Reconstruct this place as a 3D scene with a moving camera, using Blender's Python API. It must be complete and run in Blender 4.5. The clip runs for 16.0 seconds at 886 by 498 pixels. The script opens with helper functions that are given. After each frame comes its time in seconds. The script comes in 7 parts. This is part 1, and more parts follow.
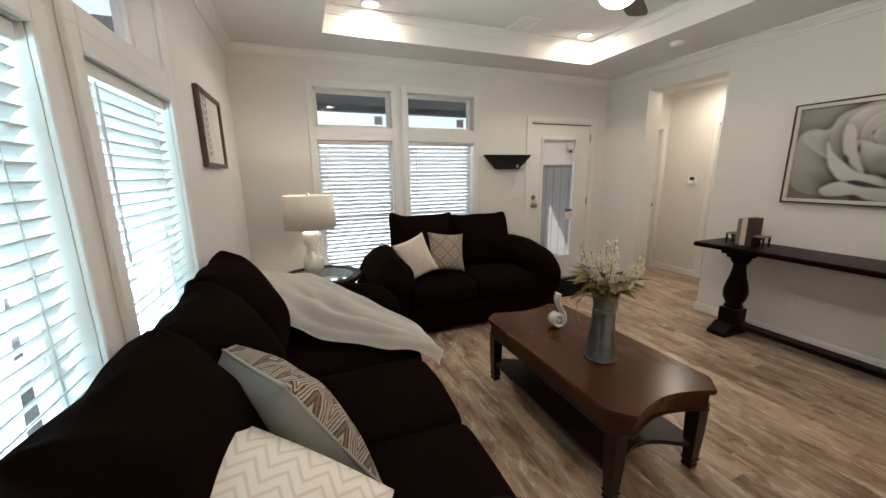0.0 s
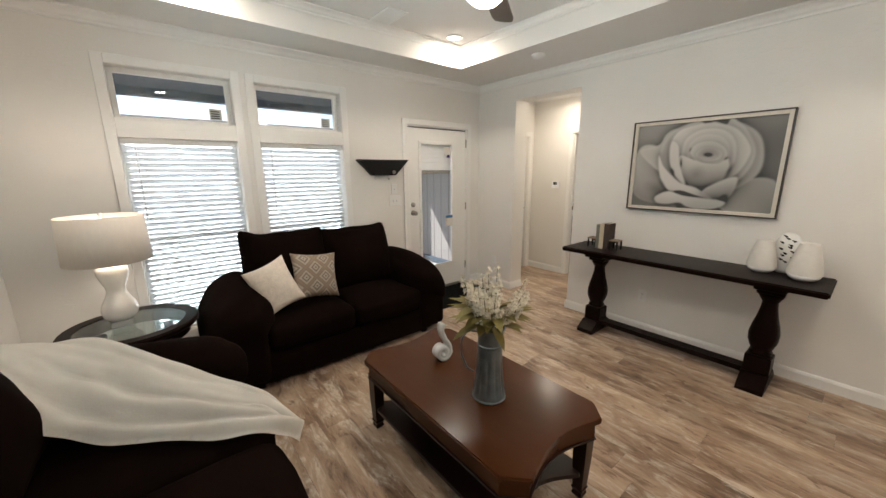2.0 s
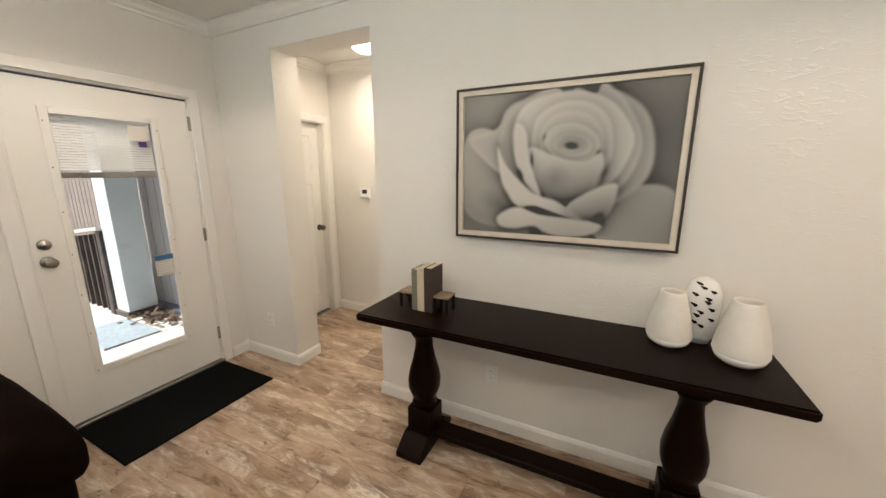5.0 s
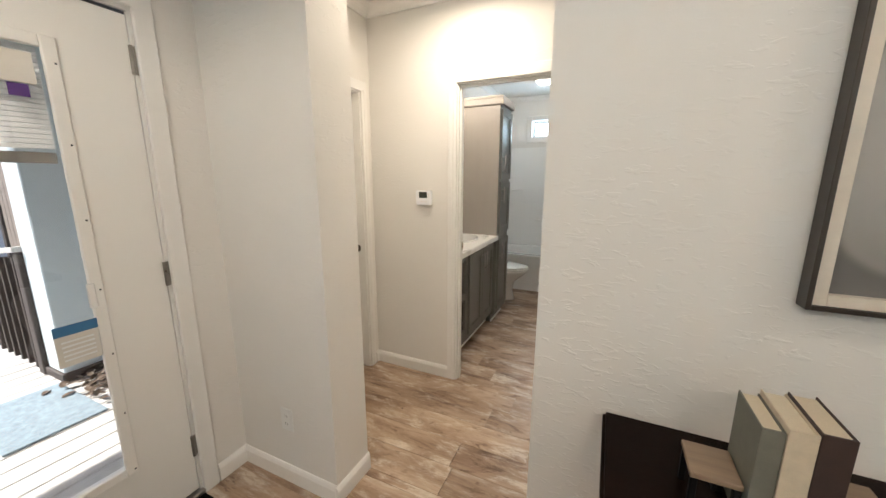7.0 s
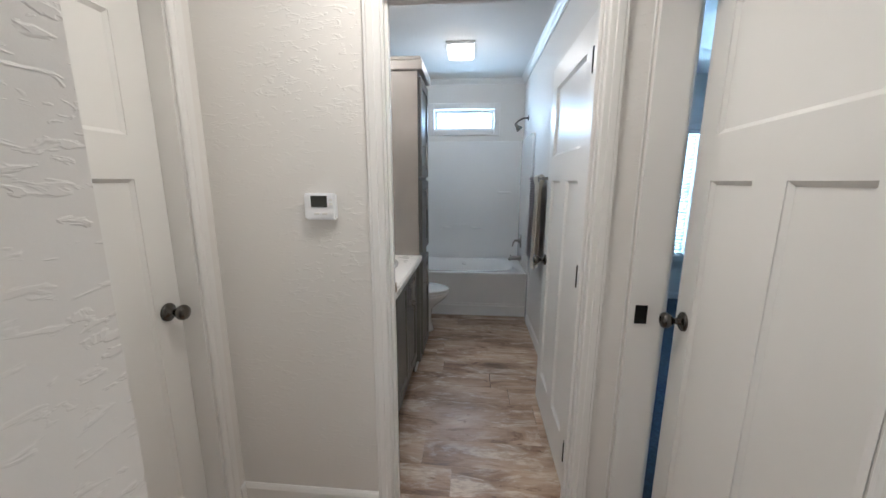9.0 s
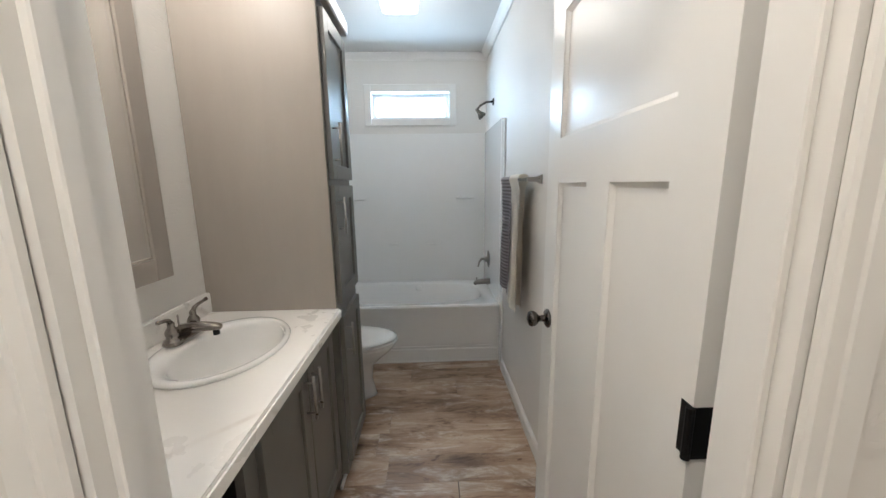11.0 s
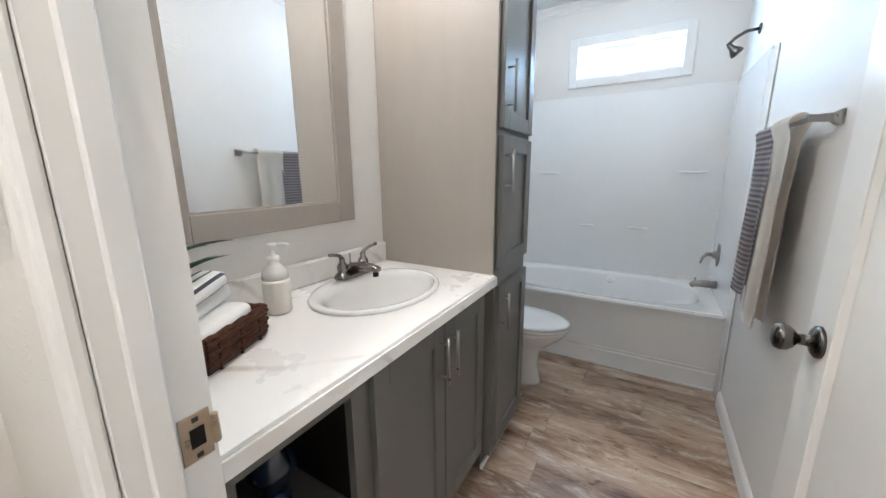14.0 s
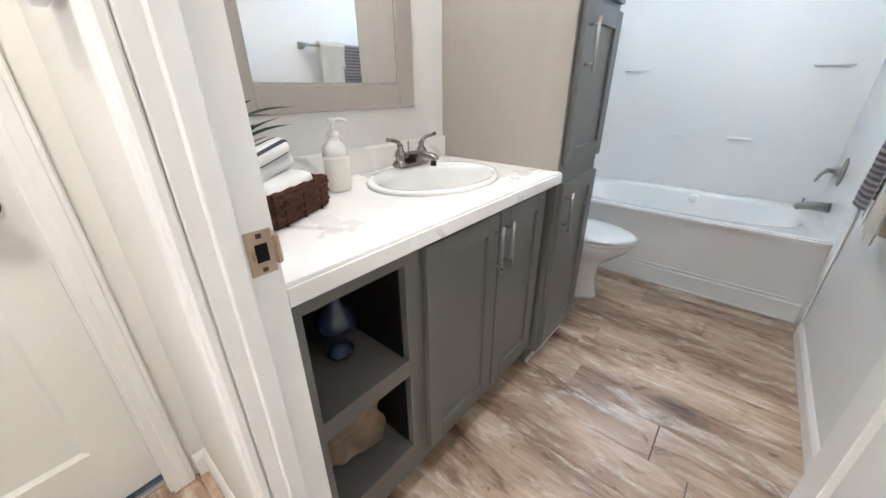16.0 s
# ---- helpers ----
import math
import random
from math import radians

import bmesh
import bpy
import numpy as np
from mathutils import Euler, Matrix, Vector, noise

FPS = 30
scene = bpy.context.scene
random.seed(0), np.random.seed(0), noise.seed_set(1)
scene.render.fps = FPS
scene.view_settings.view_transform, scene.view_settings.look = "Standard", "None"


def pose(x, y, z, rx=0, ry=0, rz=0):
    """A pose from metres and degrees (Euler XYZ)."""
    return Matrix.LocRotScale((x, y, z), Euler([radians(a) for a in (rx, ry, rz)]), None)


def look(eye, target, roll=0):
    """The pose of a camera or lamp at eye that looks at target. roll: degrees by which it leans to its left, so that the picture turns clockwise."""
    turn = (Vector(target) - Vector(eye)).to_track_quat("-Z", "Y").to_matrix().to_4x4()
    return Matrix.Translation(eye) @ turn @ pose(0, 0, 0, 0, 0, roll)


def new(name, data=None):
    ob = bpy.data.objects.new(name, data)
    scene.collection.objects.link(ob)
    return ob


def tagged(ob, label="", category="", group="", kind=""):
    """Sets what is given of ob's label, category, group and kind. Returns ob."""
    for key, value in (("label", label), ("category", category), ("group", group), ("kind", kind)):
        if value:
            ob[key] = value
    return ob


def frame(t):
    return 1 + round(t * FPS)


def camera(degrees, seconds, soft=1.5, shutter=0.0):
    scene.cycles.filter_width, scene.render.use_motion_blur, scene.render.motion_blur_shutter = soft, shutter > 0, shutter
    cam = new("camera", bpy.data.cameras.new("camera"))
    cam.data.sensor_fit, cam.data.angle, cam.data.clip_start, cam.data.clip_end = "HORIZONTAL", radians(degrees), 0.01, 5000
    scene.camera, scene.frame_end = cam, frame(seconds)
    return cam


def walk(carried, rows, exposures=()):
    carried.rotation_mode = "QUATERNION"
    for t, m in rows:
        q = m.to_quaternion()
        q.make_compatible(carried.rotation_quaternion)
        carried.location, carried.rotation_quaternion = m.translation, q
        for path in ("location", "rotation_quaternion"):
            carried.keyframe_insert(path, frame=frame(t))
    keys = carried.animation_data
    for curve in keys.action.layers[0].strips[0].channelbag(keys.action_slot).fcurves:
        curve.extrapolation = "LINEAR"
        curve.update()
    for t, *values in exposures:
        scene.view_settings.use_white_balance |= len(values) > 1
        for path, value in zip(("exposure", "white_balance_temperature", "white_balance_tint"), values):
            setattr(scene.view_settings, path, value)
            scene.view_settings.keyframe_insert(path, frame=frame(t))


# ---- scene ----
cam = camera(102.7, 16.0)
PATH = [
    (0, (0.263, -0.053, 1.471), (0.963, 1.773, 1.055), -0.8),
    (0.5, (0.301, -0.034, 1.491), (1.067, 1.764, 1.066), -0.7),
    (1, (0.341, 0.001, 1.504), (1.205, 1.753, 1.074), -0.7),
    (1.5, (0.416, 0.116, 1.533), (1.415, 1.793, 1.098), -0.6),
    (2, (0.543, 0.236, 1.565), (1.776, 1.749, 1.13), -0.4),
    (2.5, (0.734, 0.284, 1.565), (2.21, 1.563, 1.134), -0.4),
    (3, (1.048, 0.307, 1.558), (2.636, 1.448, 1.135), -0.2),
    (3.5, (1.306, 0.352, 1.547), (2.958, 1.396, 1.119), -0.0),
    (3.7, (1.434, 0.416, 1.553), (3.112, 1.416, 1.123), -0.0),
    (5.8, (2.644, 1.367, 1.509), (4.408, 2.217, 1.101), -0.1),
    (6, (2.733, 1.488, 1.469), (4.498, 2.337, 1.065), -0.1),
    (6.5, (2.926, 1.841, 1.468), (4.693, 2.691, 1.07), 0.0),
    (7, (3.053, 2.169, 1.477), (4.83, 2.998, 1.082), 0.1),
    (7.5, (3.216, 2.374, 1.461), (5.049, 3.069, 1.065), 0.2),
    (8, (3.478, 2.551, 1.445), (5.366, 3.089, 1.061), 0.1),
    (8.5, (3.737, 2.68, 1.434), (5.652, 3.112, 1.054), 0.1),
    (9, (3.969, 2.777, 1.435), (5.926, 2.942, 1.058), 0.2),
    (9.2, (4.066, 2.772, 1.43), (6.029, 2.814, 1.053), 0.3),
    (11.3, (5.046, 2.724, 1.44), (7.012, 2.657, 1.078), -0.8),
    (11.5, (5.100, 2.691, 1.427), (7.068, 2.681, 1.068), -0.8),
    (12, (5.167, 2.673, 1.386), (7.111, 2.973, 1.026), -0.6),
    (12.5, (5.170, 2.689, 1.365), (7.048, 3.275, 1.002), -0.5),
    (13, (5.179, 2.666, 1.365), (6.997, 3.407, 0.982), -0.5),
    (13.5, (5.190, 2.647, 1.36), (6.964, 3.483, 0.968), -0.5),
    (14, (5.174, 2.656, 1.304), (6.866, 3.637, 0.886), -0.4),
    (14.5, (5.175, 2.657, 1.275), (6.767, 3.739, 0.733), -0.5),
    (15, (5.174, 2.653, 1.252), (6.689, 3.793, 0.616), -0.4),
    (15.5, (5.180, 2.645, 1.223), (6.630, 3.82, 0.503), -0.3),
    (16, (5.178, 2.647, 1.194), (6.566, 3.822, 0.361), -0.3),
]
EXPOSURES = [(0.0, 0.45, 6450, 10), (1.5, 0.80, 6500, 10), (2.5, 0.72, 6350, 10), (3.5, 1.08, 6800, 10), (6.0, 0.90, 6500, 10), (6.8, 0.94, 6450, 10), (7.1, 0.88, 6250, 10),
             (7.5, 0.50, 4600, 10), (8.0, 0.48, 4450, 10), (8.5, 0.54, 4850, 10), (9.0, 0.53, 5450, 10), (11.3, 0.84, 5950, 10), (13.0, 0.93, 6450, 10), (13.5, 0.98, 6450, 10),
             (14.0, 1.36, 5500, 10), (14.6, 1.55, 5400, 10), (16.0, 1.82, 5450, 10)]
walk(cam, [(t, look(eye, target, roll)) for t, eye, target, roll in PATH], EXPOSURES)

# ---- world, sun, lamps ----
world = bpy.data.worlds.new("sky_world")
scene.world = world
world.use_nodes = True
wn = world.node_tree.nodes
sky = wn.new("ShaderNodeTexSky")
sky.sky_type, sky.sun_disc = "NISHITA", False
sky.sun_elevation, sky.sun_rotation = radians(50), radians(330)
wn["Background"].inputs["Strength"].default_value = 0.15
world.node_tree.links.new(sky.outputs[0], wn["Background"].inputs["Color"])


def lamp(name, kind, m, power, color, size=0.1, size_y=0.0, spread=180):
    data = bpy.data.lights.new(name, kind)
    data.energy, data.color = power * (1.0 if kind == "SUN" else 0.5), color
    if kind == "AREA":
        data.size = size
        data.spread = radians(spread)
        if size_y:
            data.shape, data.size_y = "RECTANGLE", size_y
    elif kind == "SUN":
        data.angle = size
    else:
        data.shadow_soft_size = size
    ob = new(name, data)
    ob.matrix_world = m
    return ob


WARM, DAY = (1.0, 0.87, 0.72), (0.72, 0.90, 1.0)
lamp("sun", "SUN", look((0, 0, 0), (0.45, -0.60, -0.80)), 5.0, (1.0, 0.95, 0.88), 0.01)
# daylight entering through the upper part of the west window openings and the small windows
for y in (0.73, 1.66):
    lamp("window_daylight", "AREA", look((-0.44, y, 1.06), (3, y, 0.80)), 43, (0.58, 0.90, 1.0), 0.68, 1.48)
for x in (0.80, 1.75):
    lamp("window_daylight", "AREA", look((x, 3.955, 1.03), (x, 0, 1.0)), 22, (0.86, 0.95, 1.0), 0.76, 1.56)
lamp("bath_window_daylight", "AREA", look((8.56, 2.9, 2.16), (6, 2.9, 1.9)), 14, (0.58, 0.82, 1.0), 0.7, 0.22)
lamp("bedroom_window_daylight", "AREA", look((8.60, 0.65, 1.3), (6, 0.65, 1.0)), 170, (0.55, 0.8, 1.0), 0.9, 1.4)
# north pair is real; the pair at y -0.01 is unseen, added to brighten the south
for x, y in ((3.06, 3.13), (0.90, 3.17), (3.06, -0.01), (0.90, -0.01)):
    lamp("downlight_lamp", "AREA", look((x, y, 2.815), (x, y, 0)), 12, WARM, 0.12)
lamp("fan_lamp", "POINT", pose(1.93, 1.60, 2.28), 30, WARM, 0.10)
# added fill for the south end of the room, its source is unseen
lamp("south_fill_lamp", "POINT", pose(2.0, -1.9, 2.40), 40, WARM, 0.12)
lamp("hall_lamp", "AREA", look((4.85, 2.95, 2.50), (4.85, 2.95, 0)), 14.5, (1.0, 0.85, 0.66), 0.16)
lamp("bath_lamp", "POINT", pose(7.365, 2.91, 2.46), 7.0, (1.0, 0.92, 0.80), 0.08)
lamp("vanity_lamp", "POINT", pose(5.90, 3.50, 2.36), 15, (1.0, 0.88, 0.73), 0.06)
# weak light added inside the table lamp to brighten its linen shade
lamp("table_lamp_shade_fill", "POINT", pose(0.285, 3.22, 1.17), 7, WARM, 0.04)


# ---- materials ----
def ramp(nt, stops, fac):
    n = nt.nodes.new("ShaderNodeValToRGB")
    el = n.color_ramp.elements
    while len(el) < len(stops):
        el.new(0.5)
    for e, (p, c) in zip(el, stops):
        e.position, e.color = p, (*c, 1)
    nt.links.new(fac, n.inputs[0])
    return n.outputs[0]


def noise_node(nt, scale, detail=4.0, rough=0.55, stretch=None, coord="Object", dist=0.0):
    tc = nt.nodes.new("ShaderNodeTexCoord")
    out = tc.outputs[coord]
    if stretch:
        mp = nt.nodes.new("ShaderNodeMapping")
        mp.inputs["Scale"].default_value = stretch
        nt.links.new(out, mp.inputs[0])
        out = mp.outputs[0]
    n = nt.nodes.new("ShaderNodeTexNoise")
    n.inputs["Scale"].default_value, n.inputs["Detail"].default_value = scale, detail
    n.inputs["Roughness"].default_value, n.inputs["Distortion"].default_value = rough, dist
    nt.links.new(out, n.inputs["Vector"])
    return n


def mat(name, color, rough=0.5, metal=0.0, vary=0.12, scale=6.0, bump=0.1, bump_scale=60.0, stretch=None,
        color2=None, rough_vary=0.08, sheen=0.0, coat=0.0, trans=0.0, emit=0.0, bump_dist=0.002, sss=0.0, spec=0.5):
    m = bpy.data.materials.new(name)
    m.use_nodes = True
    nt = m.node_tree
    b = nt.nodes["Principled BSDF"]
    c2 = color2 or tuple(max(0.0, c * (1 - vary)) for c in color)
    n1 = noise_node(nt, scale, 5, 0.6, stretch)
    nt.links.new(ramp(nt, [(0.3, c2), (0.7, color)], n1.outputs[0]), b.inputs["Base Color"])
    n2 = noise_node(nt, bump_scale, 4, 0.6, stretch)
    if bump:
        bp = nt.nodes.new("ShaderNodeBump")
        bp.inputs["Strength"].default_value, bp.inputs["Distance"].default_value = bump, bump_dist
        nt.links.new(n2.outputs[0], bp.inputs["Height"])
        nt.links.new(bp.outputs[0], b.inputs["Normal"])
    mr = nt.nodes.new("ShaderNodeMapRange")
    mr.inputs["To Min"].default_value, mr.inputs["To Max"].default_value = max(0.02, rough - rough_vary), min(1.0, rough + rough_vary)
    nt.links.new(n1.outputs[0], mr.inputs[0])
    nt.links.new(mr.outputs[0], b.inputs["Roughness"])
    b.inputs["Metallic"].default_value = metal
    b.inputs["Specular IOR Level"].default_value = spec
    b.inputs["Sheen Weight"].default_value = sheen
    b.inputs["Coat Weight"].default_value = coat
    b.inputs["Transmission Weight"].default_value = trans
    b.inputs["Subsurface Weight"].default_value = sss
    if emit:
        b.inputs["Emission Color"].default_value = (*color, 1)
        b.inputs["Emission Strength"].default_value = emit
    return m


def wood_plank_mat():
    """Whitewashed greige vinyl planks: long grain, pale patches, brown streaks and dark knots."""
    m = bpy.data.materials.new("vinyl_plank")
    m.use_nodes = True
    nt = m.node_tree
    b = nt.nodes["Principled BSDF"]
    L = nt.links.new
    tc = nt.nodes.new("ShaderNodeTexCoord")
    oi = nt.nodes.new("ShaderNodeObjectInfo")
    off = nt.nodes.new("ShaderNodeVectorMath")
    off.operation = "MULTIPLY_ADD"
    cmb = nt.nodes.new("ShaderNodeCombineXYZ")
    for k in range(3):
        L(oi.outputs["Random"], cmb.inputs[k])
    off.inputs[1].default_value = (37.0, 91.0, 13.0)
    L(cmb.outputs[0], off.inputs[0])
    L(tc.outputs["Object"], off.inputs[2])

    def nz(stretch, scale, detail, rough, dist=0.0):
        mp = nt.nodes.new("ShaderNodeMapping")
        mp.inputs["Scale"].default_value = stretch
        L(off.outputs[0], mp.inputs[0])
        n = nt.nodes.new("ShaderNodeTexNoise")
        n.inputs["Scale"].default_value, n.inputs["Detail"].default_value = scale, detail
        n.inputs["Roughness"].default_value, n.inputs["Distortion"].default_value = rough, dist
        L(mp.outputs[0], n.inputs["Vector"])
        return n.outputs[0]

    def mix(mode, fac, a, c):
        x = nt.nodes.new("ShaderNodeMix")
        x.data_type, x.blend_type = "RGBA", mode
        if isinstance(fac, float):
            x.inputs[0].default_value = fac
        else:
            L(fac, x.inputs[0])
        for sock, v in ((x.inputs[6], a), (x.inputs[7], c)):
            if isinstance(v, tuple):
                sock.default_value = (*v, 1)
            else:
                L(v, sock)
        return x.outputs[2]

    broad = nz((5.5, 1.7, 1), 1.0, 7, 0.62, 0.35)
    wash = nz((12.0, 3.2, 1), 1.0, 8, 0.70, 0.7)
    grain = nz((95, 5.0, 1), 1.0, 5, 0.6, 0.15)
    chips = nz((60, 17.0, 1), 1.0, 4, 0.7, 0.3)
    knots = nz((20, 9.0, 1), 1.0, 3, 0.55, 0.6)
    base = ramp(nt, [(0.30, (0.150, 0.090, 0.058)), (0.43, (0.330, 0.228, 0.158)), (0.55, (0.480, 0.360, 0.262)), (0.70, (0.58, 0.455, 0.350))], broad)
    gr = ramp(nt, [(0.30, (0.66, 0.61, 0.57)), (0.58, (1.0, 1.0, 1.0))], grain)
    col = mix("MULTIPLY", 0.50, base, gr)
    worn = ramp(nt, [(0.50, (0.0, 0.0, 0.0)), (0.62, (0.85, 0.85, 0.85))], wash)
    broken = mix("MULTIPLY", 0.7, worn, ramp(nt, [(0.40, (0.15, 0.15, 0.15)), (0.56, (1.0, 1.0, 1.0))], chips))
    col = mix("MIX", broken, col, (0.70, 0.63, 0.545))
    dark = ramp(nt, [(0.34, (0.36, 0.28, 0.23)), (0.44, (1.0, 1.0, 1.0))], wash)
    col = mix("MULTIPLY", 0.85, col, dark)
    kn = ramp(nt, [(0.65, (1, 1, 1)), (0.73, (0.35, 0.27, 0.22))], knots)
    col = mix("MULTIPLY", 0.85, col, kn)
    tint = ramp(nt, [(0.0, (0.74, 0.70, 0.67)), (0.5, (0.90, 0.87, 0.84)), (1.0, (1.0, 0.97, 0.93))], oi.outputs["Random"])
    col = mix("MULTIPLY", 1.0, col, tint)
    L(col, b.inputs["Base Color"])
    mr = nt.nodes.new("ShaderNodeMapRange")
    mr.inputs["To Min"].default_value, mr.inputs["To Max"].default_value = 0.28, 0.44
    L(grain, mr.inputs[0])
    L(mr.outputs[0], b.inputs["Roughness"])
    bp = nt.nodes.new("ShaderNodeBump")
    bp.inputs["Strength"].default_value, bp.inputs["Distance"].default_value = 0.25, 0.001
    L(grain, bp.inputs["Height"])
    L(bp.outputs[0], b.inputs["Normal"])
    return m


def marble_mat():
    m = mat("marble_laminate", (0.80, 0.78, 0.75), 0.28, 0, 0.05, 3.0, 0.0)
    nt = m.node_tree
    b = nt.nodes["Principled BSDF"]
    tc = nt.nodes.new("ShaderNodeTexCoord")
    w = nt.nodes.new("ShaderNodeTexWave")
    w.bands_direction = "DIAGONAL"
    w.inputs["Scale"].default_value, w.inputs["Distortion"].default_value = 1.0, 2.2
    w.inputs["Detail"].default_value, w.inputs["Detail Scale"].default_value = 2.0, 1.8
    nt.links.new(tc.outputs["Object"], w.inputs["Vector"])
    fade = noise_node(nt, 5.0, 3, 0.5)
    veins = nt.nodes.new("ShaderNodeMath")
    veins.operation = "MULTIPLY"
    nt.links.new(ramp(nt, [(0.9935, (0, 0, 0)), (0.9995, (1, 1, 1))], w.outputs["Fac"]), veins.inputs[0])
    nt.links.new(ramp(nt, [(0.42, (0.1, 0.1, 0.1)), (0.62, (1, 1, 1))], fade.outputs[0]), veins.inputs[1])
    nt.links.new(ramp(nt, [(0.0, (0.83, 0.81, 0.78)), (1.0, (0.50, 0.44, 0.39))], veins.outputs[0]), b.inputs["Base Color"])
    return m


def emission_mat(name, color, strength):
    m = bpy.data.materials.new(name)
    m.use_nodes = True
    b = m.node_tree.nodes["Principled BSDF"]
    b.inputs["Base Color"].default_value = (*color, 1)
    b.inputs["Emission Color"].default_value = (*color, 1)
    b.inputs["Emission Strength"].default_value = strength
    return m


def glass_mat(name, color=(1, 1, 1), rough=0.0):
    m = bpy.data.materials.new(name)
    m.use_nodes = True
    b = m.node_tree.nodes["Principled BSDF"]
    b.inputs["Base Color"].default_value = (*color, 1)
    b.inputs["Roughness"].default_value, b.inputs["Transmission Weight"].default_value = rough, 1.0
    b.inputs["IOR"].default_value = 1.45
    return m


def wave_mat(name, c1, c2, scale, rough, wtype="BANDS", direction="DIAGONAL", dist=2.0, bump=0.2, detail=1.0, lo=0.4, hi=0.6, sheen=0.0):
    m = mat(name, c1, rough, 0, 0.05, 5, 0, sheen=sheen)
    nt = m.node_tree
    b = nt.nodes["Principled BSDF"]
    tc = nt.nodes.new("ShaderNodeTexCoord")
    w = nt.nodes.new("ShaderNodeTexWave")
    w.wave_type = wtype
    if wtype == "BANDS":
        w.bands_direction = direction
    w.inputs["Scale"].default_value, w.inputs["Distortion"].default_value, w.inputs["Detail"].default_value = scale, dist, detail
    nt.links.new(tc.outputs["Object"], w.inputs["Vector"])
    nt.links.new(ramp(nt, [(lo, c1), (hi, c2)], w.outputs["Fac"]), b.inputs["Base Color"])
    bp = nt.nodes.new("ShaderNodeBump")
    bp.inputs["Strength"].default_value, bp.inputs["Distance"].default_value = bump, 0.004
    nt.links.new(w.outputs["Fac"], bp.inputs["Height"])
    nt.links.new(bp.outputs[0], b.inputs["Normal"])
    return m


def pattern_mat(name, cells, rows):
    """A printed motif in the UV square: nested shapes in each cell. rows: (from, to, colour) of the distance from the cell's middle."""
    m = bpy.data.materials.new(name)
    m.use_nodes = True
    nt = m.node_tree
    b = nt.nodes["Principled BSDF"]
    b.inputs["Roughness"].default_value = 0.85
    tc = nt.nodes.new("ShaderNodeTexCoord")
    mp = nt.nodes.new("ShaderNodeMapping")
    mp.inputs["Rotation"].default_value = (0, 0, radians(45))
    mp.inputs["Scale"].default_value = (cells, cells, 1)
    nt.links.new(tc.outputs["UV"], mp.inputs[0])
    fr = nt.nodes.new("ShaderNodeVectorMath")
    fr.operation = "FRACTION"
    nt.links.new(mp.outputs[0], fr.inputs[0])
    sb = nt.nodes.new("ShaderNodeVectorMath")
    sb.operation = "SUBTRACT"
    sb.inputs[1].default_value = (0.5, 0.5, 0)
    nt.links.new(fr.outputs[0], sb.inputs[0])
    ab = nt.nodes.new("ShaderNodeVectorMath")
    ab.operation = "ABSOLUTE"
    nt.links.new(sb.outputs[0], ab.inputs[0])
    sp = nt.nodes.new("ShaderNodeSeparateXYZ")
    nt.links.new(ab.outputs[0], sp.inputs[0])
    mx = nt.nodes.new("ShaderNodeMath")
    mx.operation = "MAXIMUM"
    nt.links.new(sp.outputs[0], mx.inputs[0])
    nt.links.new(sp.outputs[1], mx.inputs[1])
    n = noise_node(nt, 14, 3, 0.6)
    ad = nt.nodes.new("ShaderNodeMath")
    ad.operation = "MULTIPLY_ADD"
    ad.inputs[1].default_value, ad.inputs[2].default_value = 0.14, -0.07
    nt.links.new(n.outputs[0], ad.inputs[0])
    sm = nt.nodes.new("ShaderNodeMath")
    sm.operation = "ADD"
    nt.links.new(mx.outputs[0], sm.inputs[0])
    nt.links.new(ad.outputs[0], sm.inputs[1])
    out = ramp(nt, rows, sm.outputs[0])
    nt.links.new(out, b.inputs["Base Color"])
    return m


def chevron_mat(name, c1, c2, cells, lines):
    """A woven herringbone: thin slanted lines that turn about at every column of the UV square."""
    m = mat(name, c1, 0.95, 0, 0.05, 20, 0.4, 140, bump_dist=0.003)
    nt = m.node_tree
    sep = nt.nodes.new("ShaderNodeSeparateXYZ")
    tc = nt.nodes.new("ShaderNodeTexCoord")
    nt.links.new(tc.outputs["UV"], sep.inputs[0])

    def op(kind, a, b):
        n = nt.nodes.new("ShaderNodeMath")
        n.operation = kind
        for sock, v in zip(n.inputs, (a, b)):
            if isinstance(v, float):
                sock.default_value = v
            else:
                nt.links.new(v, sock)
        return n.outputs[0]

    zig = op("PINGPONG", op("MULTIPLY", sep.outputs[0], cells), 0.5)
    f = op("FRACT", op("ADD", op("MULTIPLY", sep.outputs[1], lines), op("MULTIPLY", zig, 2.4)), 0.0)
    nt.links.new(ramp(nt, [(0.0, c2), (0.16, c2), (0.30, c1), (0.88, c1), (1.0, c2)], f), nt.nodes["Principled BSDF"].inputs["Base Color"])
    return m


